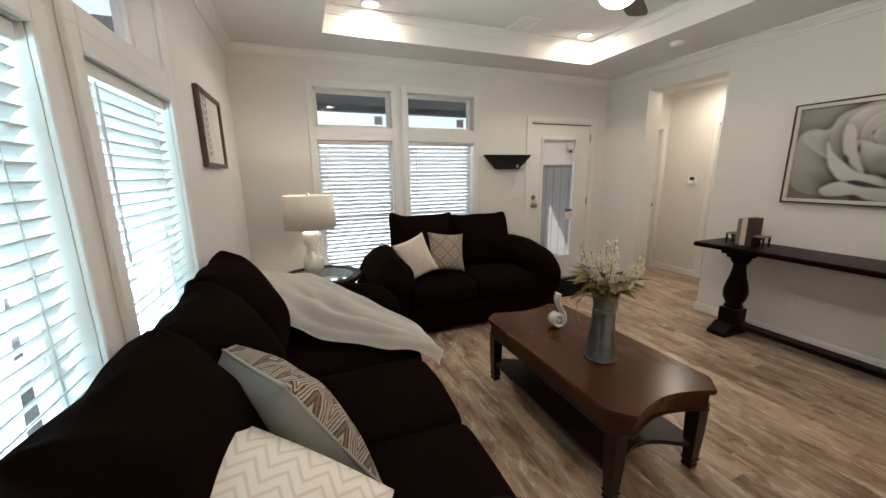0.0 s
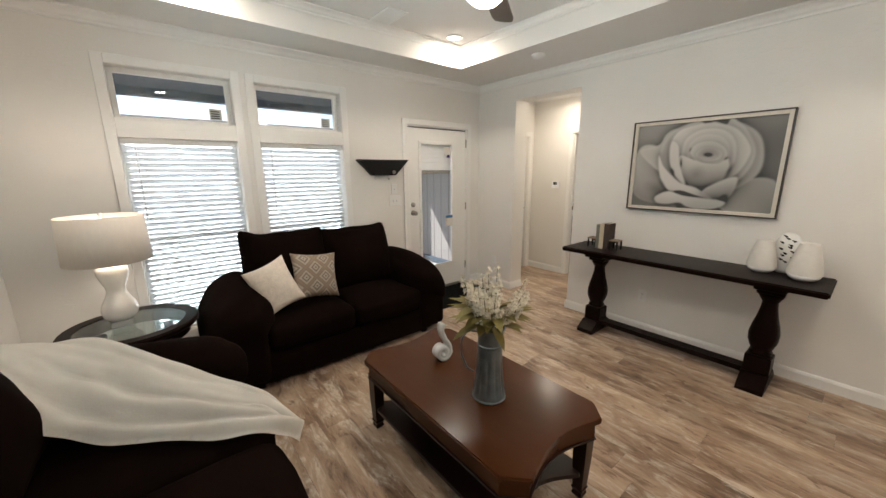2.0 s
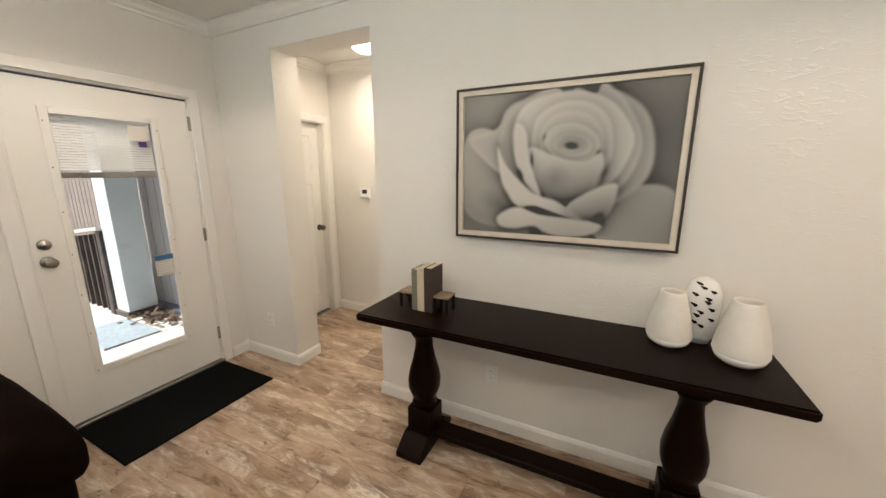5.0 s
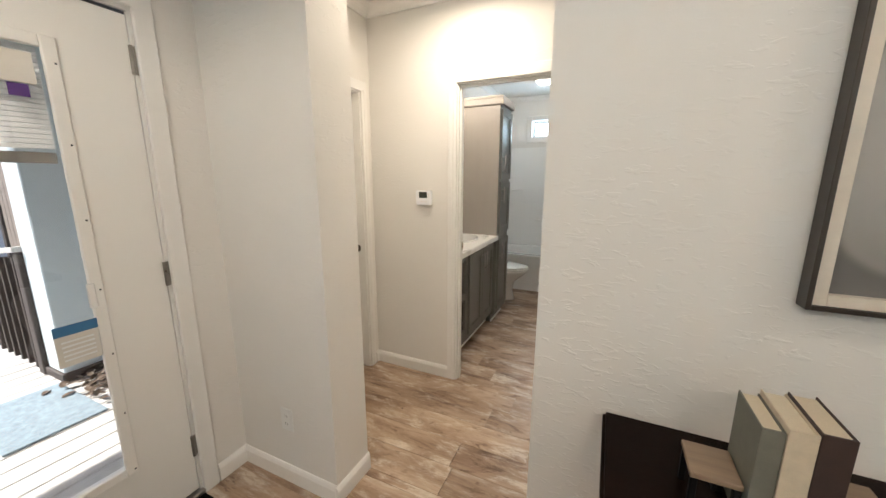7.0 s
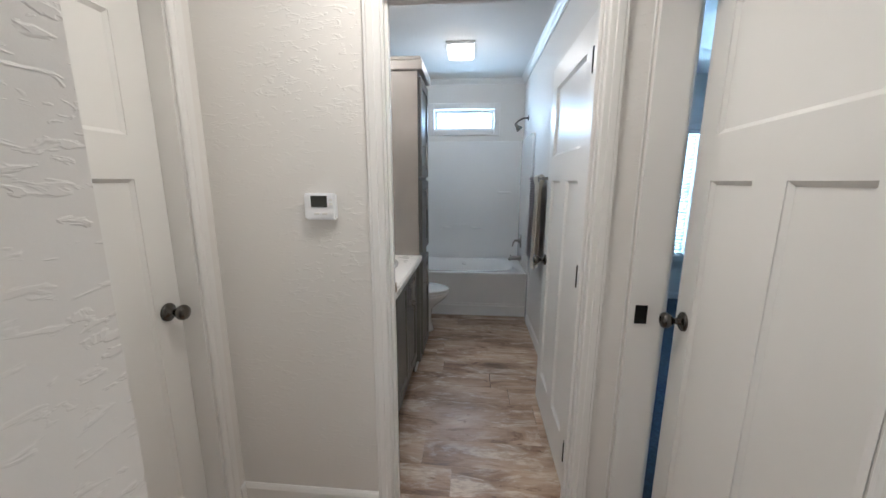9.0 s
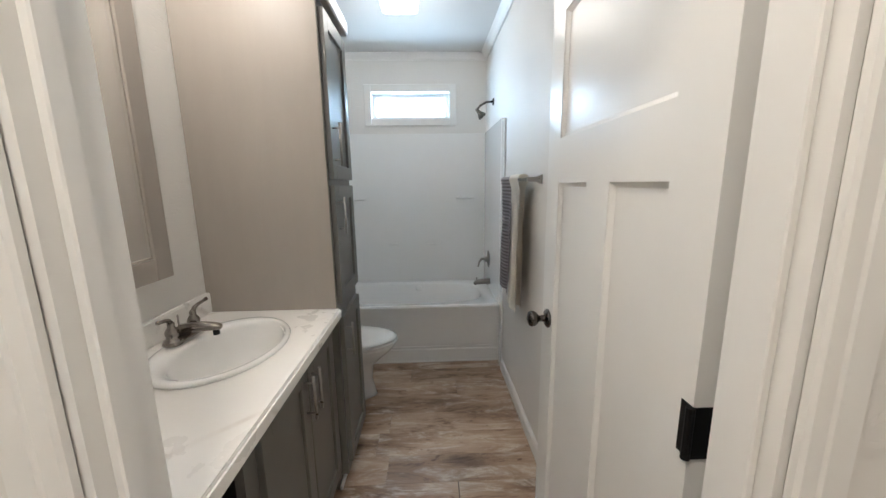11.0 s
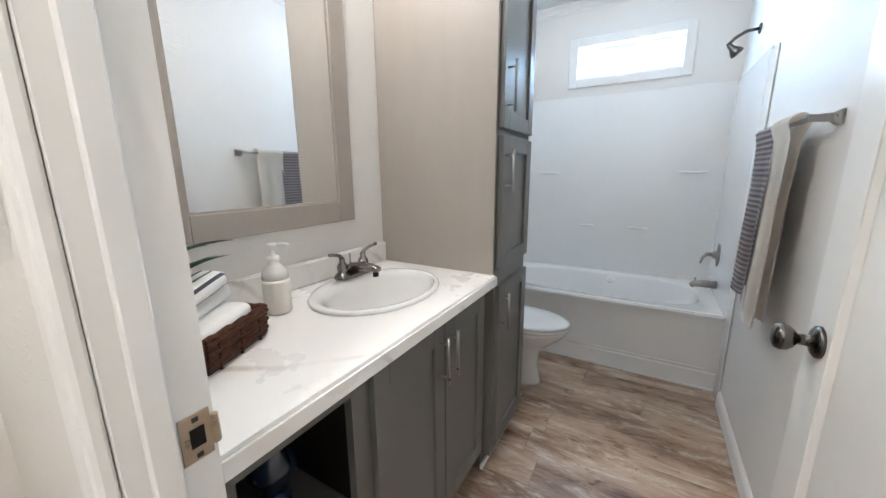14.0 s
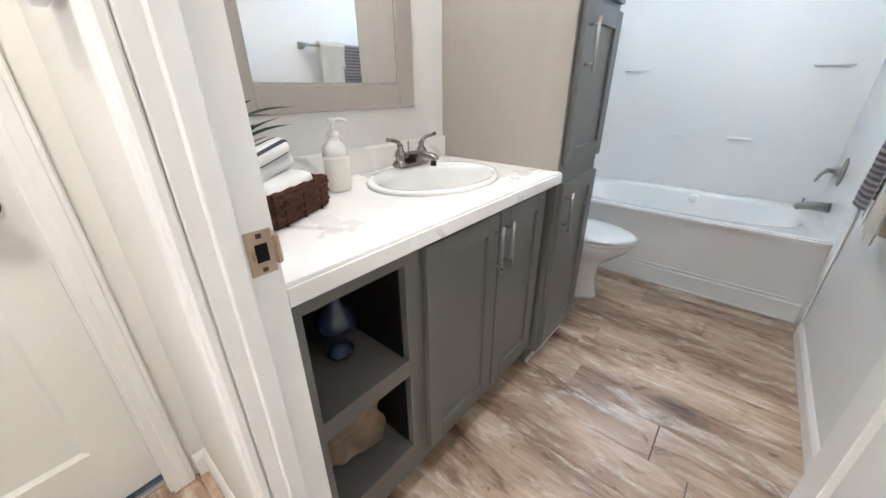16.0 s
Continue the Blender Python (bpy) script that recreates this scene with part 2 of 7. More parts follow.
def knockdown_mat(name, color):
    """Painted wall with flattened horizontal trowel ridges over a fine roller grain."""
    m = mat(name, color, 0.60, 0, 0.03, 1.2, 0.0)
    nt = m.node_tree
    ridge = noise_node(nt, 23.0, 3, 0.5, (1, 1, 2.8), dist=0.6)
    patch = noise_node(nt, 2.4, 2, 0.5)
    fine = noise_node(nt, 90.0, 3, 0.6)
    high = ramp(nt, [(0.56, (0, 0, 0)), (0.64, (1, 1, 1))], ridge.outputs[0])
    some = ramp(nt, [(0.40, (0.15, 0.15, 0.15)), (0.60, (1, 1, 1))], patch.outputs[0])
    mul = nt.nodes.new("ShaderNodeMath")
    mul.operation = "MULTIPLY"
    nt.links.new(high, mul.inputs[0])
    nt.links.new(some, mul.inputs[1])
    add = nt.nodes.new("ShaderNodeMath")
    add.operation = "MULTIPLY_ADD"
    add.inputs[1].default_value = 0.12
    nt.links.new(fine.outputs[0], add.inputs[0])
    nt.links.new(mul.outputs[0], add.inputs[2])
    bp = nt.nodes.new("ShaderNodeBump")
    bp.inputs["Strength"].default_value, bp.inputs["Distance"].default_value = 0.36, 0.0022
    nt.links.new(add.outputs[0], bp.inputs["Height"])
    nt.links.new(bp.outputs[0], nt.nodes["Principled BSDF"].inputs["Normal"])
    return m


WALL = knockdown_mat("wall_paint", (0.76, 0.74, 0.71))
CEIL = mat("ceiling_paint", (0.74, 0.725, 0.70), 0.75, 0, 0.03, 1.5, 0.3, 60.0)
TRIM = mat("trim_paint", (0.80, 0.79, 0.77), 0.35, 0, 0.03, 3, 0.05, 20)
DOORP = mat("door_paint", (0.80, 0.79, 0.765), 0.34, 0, 0.02, 2, 0.0, rough_vary=0.02)
PLANK = wood_plank_mat()
SUBFLOOR = mat("plank_joint", (0.10, 0.075, 0.055), 0.8)
SOFA = mat("brown_microfibre", (0.0070, 0.0036, 0.0025), 0.95, 0, 0.35, 14, 0.5, 240, bump_dist=0.0015, spec=0.03)
CREAM_FUR = mat("cream_fleece", (0.93, 0.895, 0.83), 0.95, 0, 0.04, 14, 0.30, 150, bump_dist=0.003)
CHERRY = mat("cherry_varnish", (0.066, 0.0205, 0.0062), 0.22, 0, 0.22, 1.5, 0.04, 30, (5, 1.2, 5), spec=0.2, rough_vary=0.03)
CHERRY_DK = mat("dark_cherry_leg", (0.018, 0.006, 0.004), 0.38, 0, 0.4, 4, 0.1, 40, spec=0.3)
ESPRESSO = mat("espresso_wood", (0.0095, 0.0040, 0.0026), 0.33, 0, 0.45, 3, 0.35, 26, (14, 1.2, 14), spec=0.06)
GALV = mat("galvanised_metal", (0.27, 0.325, 0.355), 0.34, 0.8, 0.35, 16, 0.25, 50, rough_vary=0.15)
WHITE_CER = mat("white_ceramic", (0.80, 0.79, 0.76), 0.22, 0, 0.03, 6, 0.0, coat=0.3)
TEXT_CER = mat("ribbed_ceramic", (0.76, 0.73, 0.68), 0.55, 0, 0.08, 20, 0.7, 130)
PORCELAIN = mat("porcelain", (0.82, 0.81, 0.79), 0.10, 0, 0.02, 3, 0.0, coat=0.5)
ACRYL = mat("tub_acrylic", (0.88, 0.875, 0.865), 0.10, 0, 0.02, 2, 0.02, 8, coat=0.5)
BLACK = mat("black_metal", (0.004, 0.004, 0.0045), 0.55, 0, 0.2, 20, 0.1, 100, spec=0.25)
RUBBER = mat("black_mat_pile", (0.004, 0.0045, 0.0045), 0.95, 0, 0.4, 60, 0.8, 260, spec=0.08)
NICKEL = mat("brushed_nickel", (0.36, 0.34, 0.315), 0.30, 1.0, 0.15, 30, 0.05, 200)
BRONZE = mat("dark_nickel", (0.135, 0.125, 0.115), 0.20, 1.0, 0.2, 30, 0.05, 200)
CABINET = mat("grey_cabinet_paint", (0.145, 0.139, 0.126), 0.42, 0, 0.06, 3, 0.12, 30)
CABPANEL = mat("taupe_panel", (0.375, 0.337, 0.298), 0.40, 0, 0.05, 2.5, 0.08, 40, (6, 6, 1))
# near-black colour standing in for the shade inside the open vanity cubbies
CUBBY_SHADE = mat("cubby_shade", (0.014, 0.0135, 0.013), 0.7, spec=0.1)
MARBLE = marble_mat()
PLASTIC = mat("white_plastic", (0.78, 0.78, 0.77), 0.35, 0, 0.03, 6, 0.0)
SCREEN = mat("dark_display", (0.04, 0.045, 0.04), 0.2)
MIRROR = mat("mirror_glass", (0.92, 0.93, 0.93), 0.015, 1.0, 0.0, 2, 0.0, rough_vary=0.005)
GLASS = glass_mat("window_glass")
SLAT = mat("blind_slat", (0.84, 0.86, 0.87), 0.40, 0, 0.03, 4, 0.0, trans=0.22, sss=0.0)
CORD = mat("blind_cord", (0.72, 0.72, 0.72), 0.7)
SHADE = mat("lamp_shade_linen", (0.83, 0.76, 0.68), 0.9, 0, 0.05, 40, 0.3, 300, (1, 1, 0.3))
MAT_PAPER = mat("print_paper", (0.72, 0.69, 0.64), 0.7)
FRAME_DK = mat("dark_bronze_frame", (0.045, 0.036, 0.030), 0.4, 0.3)
FRAME_CR = mat("cream_fillet", (0.66, 0.60, 0.52), 0.5, 0.1, 0.1, 20)
FRAME_BR = mat("weathered_frame", (0.13, 0.085, 0.055), 0.6, 0, 0.4, 8, 0.4, 60, (3, 3, 12))
CARPET = mat("blue_grey_carpet", (0.12, 0.17, 0.23), 0.98, 0, 0.5, 60, 1.0, 200, bump_dist=0.01)
LEAF = mat("olive_leaf", (0.20, 0.165, 0.04), 0.6, 0, 0.4, 12, 0.1)
LEAF2 = mat("deep_green_leaf", (0.016, 0.055, 0.022), 0.45, 0, 0.4, 12, 0.1, spec=0.2)
PETAL = mat("cream_blossom", (0.80, 0.74, 0.62), 0.8, 0, 0.12, 30, 0.0)
STEM = mat("green_stem", (0.12, 0.13, 0.05), 0.7)
WICKER = mat("dark_wicker", (0.105, 0.036, 0.016), 0.55, 0, 0.75, 70, 0.6, 120, spec=0.25)
TERRY_GREY = wave_mat("grey_waffle_towel", (0.46, 0.415, 0.41), (0.24, 0.205, 0.21), 15, 0.95, direction="Z", dist=0.35, bump=0.6, lo=0.3, hi=0.7)
TERRY_CREAM = mat("cream_towel", (0.90, 0.84, 0.75), 0.95, 0, 0.05, 12, 0.3, 160, bump_dist=0.001)
TERRY_WHITE = mat("white_towel", (0.80, 0.79, 0.77), 0.95, 0, 0.05, 12, 0.3, 220, bump_dist=0.0015)
STRIPE = mat("charcoal_stripe", (0.06, 0.065, 0.08), 0.95)
SOAP = mat("soap_bottle", (0.80, 0.76, 0.69), 0.3, 0, 0.03, 6, 0, sss=0.0)
CLEAR = mat("clear_plastic", (0.88, 0.86, 0.81), 0.15, 0, 0.02, 4, 0, trans=0.15)
STRIPED = wave_mat("striped_towel", (0.82, 0.81, 0.79), (0.055, 0.06, 0.075), 12.5, 0.95, direction="Y", dist=0.15, bump=0.05, lo=0.80, hi=0.86)
WARMNI = mat("warm_nickel", (0.52, 0.42, 0.31), 0.30, 1.0, 0.15, 30, 0.05, 200)
FAUCET = mat("polished_nickel", (0.30, 0.27, 0.245), 0.20, 1.0, 0.12, 30, 0.03, 200)
BLUE_CER = mat("dark_blue_glaze", (0.02, 0.035, 0.075), 0.25, 0, 0.5, 14, 0.3, 60, coat=0.4)
DRIFT = mat("driftwood", (0.33, 0.24, 0.16), 0.85, 0, 0.55, 12, 1.0, 40, bump_dist=0.01)
DECK = mat("weathered_deck", (0.62, 0.60, 0.57), 0.8, 0, 0.25, 5, 0.4, 50, (1, 8, 1))
SIDING = mat("grey_panel_siding", (0.40, 0.385, 0.375), 0.7, 0, 0.12, 4, 0.4, 30, (9, 9, 1))
SIDING_BR = mat("brown_board", (0.30, 0.245, 0.205), 0.8, 0, 0.3, 6, 0.4, 40, (8, 8, 0.6))
POSTP = mat("pale_blue_trim", (0.70, 0.78, 0.80), 0.6, 0, 0.05)
RAIL = mat("brown_rail", (0.075, 0.058, 0.050), 0.7, 0, 0.3)
ROOFU = mat("porch_soffit", (0.085, 0.10, 0.115), 0.8, 0, 0.15)
OUTMAT = mat("blue_grey_doormat", (0.30, 0.38, 0.43), 0.95, 0, 0.35, 30, 0.8, 150)
DRYLEAF = mat("dry_leaves", (0.16, 0.11, 0.075), 0.9, 0, 0.5, 20)
HOUSEW = mat("white_house_siding", (0.84, 0.85, 0.86), 0.7, 0, 0.06, 3, 0.2)
HOUSEG = mat("house_window", (0.10, 0.14, 0.17), 0.15, 0, 0.3, 2)
ROOFM = mat("grey_shingle_roof", (0.13, 0.13, 0.14), 0.9, 0, 0.3, 20)
GRAVEL = mat("pale_gravel_ground", (0.42, 0.40, 0.36), 0.95, 0, 0.3, 3, 0.6, 30)
BLUETAG = mat("blue_label", (0.04, 0.16, 0.34), 0.5)
PURPLE = mat("purple_label", (0.10, 0.04, 0.22), 0.5)
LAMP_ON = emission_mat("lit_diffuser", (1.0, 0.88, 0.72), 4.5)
LAMP_BATH = emission_mat("lit_bath_diffuser", (1.0, 0.93, 0.84), 3.0)
FANBLADE = mat("dark_walnut_blade", (0.05, 0.035, 0.027), 0.45, 0, 0.4, 4, 0.1, 20, (8, 1, 1))
BOOK_G = mat("sage_book_cloth", (0.17, 0.17, 0.14), 0.75, 0, 0.15, 40, 0.3, 300)
BOOK_C = mat("cream_book_cloth", (0.62, 0.53, 0.40), 0.75, 0, 0.15, 40, 0.3, 300)
BOOK_B = mat("brown_book_cloth", (0.050, 0.030, 0.025), 0.6, 0, 0.25, 40, 0.3, 300)
PAGES = mat("book_pages", (0.66, 0.58, 0.44), 0.9, 0, 0.1, 5, 0.3, 300, (60, 60, 1))
TANWOOD = mat("tan_wood", (0.30, 0.21, 0.14), 0.5, 0, 0.3, 5, 0.2, 30, (9, 1, 9))
KNIT = mat("cream_looped_knit", (0.77, 0.68, 0.585), 0.95, 0, 0.16, 34, 0.9, 75, bump_dist=0.006)
HERRING = chevron_mat("herringbone_fleece", (0.88, 0.84, 0.78), (0.74, 0.67, 0.59), 8.0, 19.0)
GREYVELVET = mat("grey_velvet", (0.36, 0.37, 0.36), 0.8, 0, 0.15, 6, 0.3, 200, sheen=0.5)
DIAMOND = pattern_mat("diamond_weave", 3.2, [(0.0, (0.12, 0.09, 0.068)), (0.10, (0.42, 0.37, 0.31)), (0.20, (0.15, 0.116, 0.09)), (0.30, (0.42, 0.37, 0.31)), (0.40, (0.22, 0.17, 0.13)), (0.48, (0.26, 0.20, 0.15))])
IKAT = pattern_mat("nested_line_print", 4.6, [(0.0, (0.03, 0.02, 0.015)), (0.06, (0.55, 0.48, 0.40)), (0.12, (0.05, 0.03, 0.02)), (0.18, (0.22, 0.16, 0.11)), (0.26, (0.05, 0.03, 0.02)), (0.30, (0.58, 0.52, 0.44)), (0.34, (0.05, 0.03, 0.02)), (0.38, (0.55, 0.48, 0.40)), (0.42, (0.05, 0.03, 0.02)), (0.46, (0.50, 0.44, 0.36)), (0.5, (0.05, 0.03, 0.02))])


# ---- mesh helpers ----
def mesh_of(name, bm, material, smooth=False):
    bmesh.ops.recalc_face_normals(bm, faces=bm.faces)
    me = bpy.data.meshes.new(name)
    bm.to_mesh(me)
    bm.free()
    me.materials.append(material)
    if smooth:
        for p in me.polygons:
            p.use_smooth = True
    return me


def part(name, bm, material, parent, label="", smooth=False, at=None):
    ob = new(name, mesh_of(name, bm, material, smooth))
    ob.parent = parent
    if at is not None:
        ob.matrix_basis = at
    if label:
        tagged(ob, label)
    return ob


SHIFT = Vector((0, 0, 0))  # where the room being furnished lies


def thing(name, m, label, category, group=""):
    ob = new(name)
    ob.empty_display_size = 0.05
    ob.matrix_basis = Matrix.Translation(SHIFT) @ m
    return tagged(ob, label, category, group)


def solid(name, bm, material, label="", category="", kind="", group="", smooth=False, at=None):
    ob = new(name, mesh_of(name, bm, material, smooth))
    ob.matrix_basis = Matrix.Translation(SHIFT) @ (at or Matrix())
    return tagged(ob, label, category, group, kind)


def bevel(bm, width, seg=1):
    bmesh.ops.bevel(bm, geom=[e for e in bm.edges], offset=width, segments=seg, affect="EDGES", clamp_overlap=True)
    return bm


def add_box(bm, a, b):
    r = bmesh.ops.create_cube(bm, size=1)
    for v in r["verts"]:
        v.co = [a[i] + (v.co[i] + 0.5) * (b[i] - a[i]) for i in range(3)]
    return bm


def bx(a, b, bev=0.0, seg=1):
    bm = add_box(bmesh.new(), a, b)
    return bevel(bm, bev, seg) if bev else bm


def boxes(rows, bev=0.0):
    out = bmesh.new()
    for a, b in rows:
        t = bx(a, b, bev)
        me = bpy.data.meshes.new("t")
        t.to_mesh(me)
        t.free()
        out.from_mesh(me)
        bpy.data.meshes.remove(me)
    return out


def join(*bms):
    out = bmesh.new()
    for t in bms:
        me = bpy.data.meshes.new("t")
        t.to_mesh(me)
        t.free()
        out.from_mesh(me)
        bpy.data.meshes.remove(me)
    return out


def moved(bm, m):
    bmesh.ops.transform(bm, matrix=m, verts=bm.verts)
    return bm


def lathe(profile, seg=24, cap=True):
    bm = bmesh.new()
    rings = []
    for r, z in profile:
        rings.append([bm.verts.new((r * math.cos(2 * math.pi * k / seg), r * math.sin(2 * math.pi * k / seg), z)) for k in range(seg)])
    for a, b in zip(rings, rings[1:]):
        for k in range(seg):
            bm.faces.new((a[k], a[(k + 1) % seg], b[(k + 1) % seg], b[k]))
    if cap:
        if profile[0][0] > 1e-4:
            bm.faces.new(rings[0][::-1])
        if profile[-1][0] > 1e-4:
            bm.faces.new(rings[-1])
    bmesh.ops.remove_doubles(bm, verts=bm.verts, dist=1e-5)
    return bm


def prism(points, z0, z1, bev=0.0, seg=1):
    bm = bmesh.new()
    lo = [bm.verts.new((x, y, z0)) for x, y in points]
    hi = [bm.verts.new((x, y, z1)) for x, y in points]
    bm.faces.new(lo[::-1])
    bm.faces.new(hi)
    n = len(points)
    for k in range(n):
        bm.faces.new((lo[k], lo[(k + 1) % n], hi[(k + 1) % n], hi[k]))
    return bevel(bm, bev, seg) if bev else bm


def tube(path, r, seg=10, radii=None):
    bm = bmesh.new()
    pts = [Vector(p) for p in path]
    rings = []
    up = Vector((0, 0, 1))
    for k, p in enumerate(pts):
        d = (pts[min(k + 1, len(pts) - 1)] - pts[max(k - 1, 0)]).normalized()
        u = d.cross(up)
        if u.length < 1e-3:
            u = d.cross(Vector((1, 0, 0)))
        u.normalize()
        w = u.cross(d).normalized()
        rr = radii[k] if radii else r
        rings.append([bm.verts.new(p + rr * (math.cos(2 * math.pi * j / seg) * u + math.sin(2 * math.pi * j / seg) * w)) for j in range(seg)])
    for a, b in zip(rings, rings[1:]):
        for j in range(seg):
            bm.faces.new((a[j], a[(j + 1) % seg], b[(j + 1) % seg], b[j]))
    bm.faces.new(rings[0][::-1])
    bm.faces.new(rings[-1])
    return bm


def softbox(sx, sy, sz, r, puff=(0, 0, 0), n=14, wobble=0.0, seed=0):
    """A stuffed cushion: a box with edges rounded by r, its faces swollen by puff."""
    bm = bmesh.new()
    bmesh.ops.create_cube(bm, size=2)
    bmesh.ops.subdivide_edges(bm, edges=bm.edges, cuts=n, use_grid_fill=True)
    h = Vector((sx / 2, sy / 2, sz / 2))
    for v in bm.verts:
        u = v.co.copy()
        p = Vector((u.x * h.x, u.y * h.y, u.z * h.z))
        rr = min(r, h.x, h.y, h.z)
        q = Vector([max(-(h[i] - rr), min(h[i] - rr, p[i])) for i in range(3)])
        d = p - q
        if d.length > 1e-9:
            p = q + d.normalized() * rr
        f = [1 - u[i] ** 2 for i in range(3)]
        p.x += puff[0] * u.x * f[1] * f[2]
        p.y += puff[1] * u.y * f[0] * f[2]
        p.z += puff[2] * u.z * f[0] * f[1]
        if wobble:
            p += wobble * noise.noise_vector(p * 5 + Vector((seed, 0, 0)))
        v.co = p
    return bm


def pillow(w, h, t, n=22, ear=0.10, seed=0):
    """A square throw pillow standing in the xz plane, with pulled-out corners and uv."""
    bm = bmesh.new()
    uv = bm.loops.layers.uv.new("uv")
    grids = []
    for side in (1, -1):
        g = []
        for j in range(n + 1):
            row = []
            for i in range(n + 1):
                u, v = 2 * i / n - 1, 2 * j / n - 1
                x = w / 2 * u * (1 - ear * (1 - v * v))
                z = h / 2 * v * (1 - ear * (1 - u * u))
                d = t / 2 * (max(0, (1 - u ** 2) * (1 - v ** 2))) ** 0.42
                wob = 0.012 * noise.noise(Vector((x * 7 + seed, z * 7, side)))
                row.append(bm.verts.new((x, side * d + (wob if 0 < d else 0), z)))
            g.append(row)
        grids.append(g)
        for j in range(n):
            for i in range(n):
                q = (g[j][i], g[j][i + 1], g[j + 1][i + 1], g[j + 1][i])
                f = bm.faces.new(q if side < 0 else q[::-1])
                for lp in f.loops:
                    a = [(jj, ii) for jj in (j, j + 1) for ii in (i, i + 1) if g[jj][ii] is lp.vert][0]
                    lp[uv].uv = (a[1] / n, a[0] / n)
    bmesh.ops.remove_doubles(bm, verts=bm.verts, dist=1e-4)
    return bm


def wall(axis, p0, p1, a0, a1, z0, z1, holes=()):
    """A wall from p0 to p1 through its thickness and a0 to a1 along; holes (a, b, z, z) go through it. axis: the one along its thickness."""
    A = sorted({a0, a1, *[h[0] for h in holes], *[h[1] for h in holes]})
    Z = sorted({z0, z1, *[h[2] for h in holes], *[h[3] for h in holes]})
    A = [a for a in A if a0 - 1e-6 <= a <= a1 + 1e-6]
    Z = [z for z in Z if z0 - 1e-6 <= z <= z1 + 1e-6]

    def full(i, j):
        if not (0 <= i < len(A) - 1 and 0 <= j < len(Z) - 1):
            return False
        ca, cz = (A[i] + A[i + 1]) / 2, (Z[j] + Z[j + 1]) / 2
        return not any(h[0] < ca < h[1] and h[2] < cz < h[3] for h in holes)

    bm = bmesh.new()

    def quad(pts):
        bm.faces.new([bm.verts.new((p, a, z) if axis == "x" else (a, p, z)) for p, a, z in pts])

    for i in range(len(A) - 1):
        for j in range(len(Z) - 1):
            if not full(i, j):
                continue
            l, r, b, t = A[i], A[i + 1], Z[j], Z[j + 1]
            quad([(p0, l, b), (p0, r, b), (p0, r, t), (p0, l, t)])
            quad([(p1, l, b), (p1, r, b), (p1, r, t), (p1, l, t)])
            if not full(i - 1, j):
                quad([(p0, l, b), (p1, l, b), (p1, l, t), (p0, l, t)])
            if not full(i + 1, j):
                quad([(p0, r, b), (p1, r, b), (p1, r, t), (p0, r, t)])
            if not full(i, j - 1):
                quad([(p0, l, b), (p1, l, b), (p1, r, b), (p0, r, b)])
            if not full(i, j + 1):
                quad([(p0, l, t), (p1, l, t), (p1, r, t), (p0, r, t)])
    bmesh.ops.remove_doubles(bm, verts=bm.verts, dist=1e-5)
    return bm


# ---- large structure ----
XW, XE, YN, YS = -0.29, 4.10, 3.81, -3.2
ZC, ZT = 2.62, 2.83
HX0, HX1, HY0, HY1 = 4.327, 5.275, 2.20, 3.79
BX0, BX1, BY0, BY1, BZ = 5.362, 8.425, 2.20, 3.70, 2.60
DS, DN = 2.350, 3.106  # jambs of the bathroom doorway
WIN_N = ((0.415, 1.185), (1.36, 2.135))
WIN_W = ((0.36, 1.10), (1.30, 2.02))
WZ0, WZ1, TZ0, TZ1 = 0.24, 1.815, 1.94, 2.31

n_holes = [(a, b, WZ0, WZ1) for a, b in WIN_N] + [(a, b, TZ0, TZ1) for a, b in WIN_N] + [(2.92, 3.875, 0.0, 2.085)]
w_holes = [(a, b, WZ0, WZ1) for a, b in WIN_W] + [(a, b, TZ0, TZ1) for a, b in WIN_W]
solid("wall_north", wall("y", YN, YN + 0.15, XW - 0.15, XE, 0, 2.75, n_holes), WALL, "off-white textured exterior wall with windows and a door", kind="structure")
solid("wall_west", wall("x", XW - 0.15, XW, YS, YN, 0, 2.75, w_holes), WALL, "off-white textured wall with two tall windows", kind="structure")
solid("wall_east", wall("x", XE, HX0, YS, 3.96, 0, 2.75, [(2.34, 3.19, -1, 2.385)]), WALL, "off-white wall with a cased-less hall opening", kind="structure")
solid("wall_south", wall("y", YS - 0.15, YS, XW - 0.15, HX0, 0, 2.75), WALL, "plain off-white wall", kind="structure")
solid("wall_hall_north", wall("y", HY1, HY1 + 0.11, HX0, 8.5, 0, 2.75, [(4.385, 5.165, -1, 2.06)]), WALL, "off-white hall wall with a door", kind="structure")
solid("wall_hall_south", wall("y", HY0 - 0.11, HY0, HX0, HX1, 0, 2.75, [(4.46, 5.262, -1, 2.06)]), WALL, "off-white hall wall with a door", kind="structure")
solid("wall_hall_east", wall("x", HX1, BX0, 2.06, HY1, 0, 2.75, [(DS, DN, -1, 2.065)]), WALL, "off-white hall wall with a thermostat and the bathroom door", kind="structure")
solid("wall_bath_south", wall("y", BY0 - 0.11, BY0, BX0, 8.5, 0, 2.75), WALL, "off-white bathroom wall", kind="structure")
solid("wall_bath_north", wall("y", BY1, HY1, BX0, 8.5, 0, 2.75), WALL, "off-white bathroom wall", kind="structure")
solid("wall_bath_east", wall("x", BX1, BX1 + 0.15, -1.3, HY1, 0, 2.75, [(2.545, 3.265, 2.04, 2.275), (0.2, 1.1, 0.55, 2.02)]), WALL, "off-white outside wall with a small high window", kind="structure")
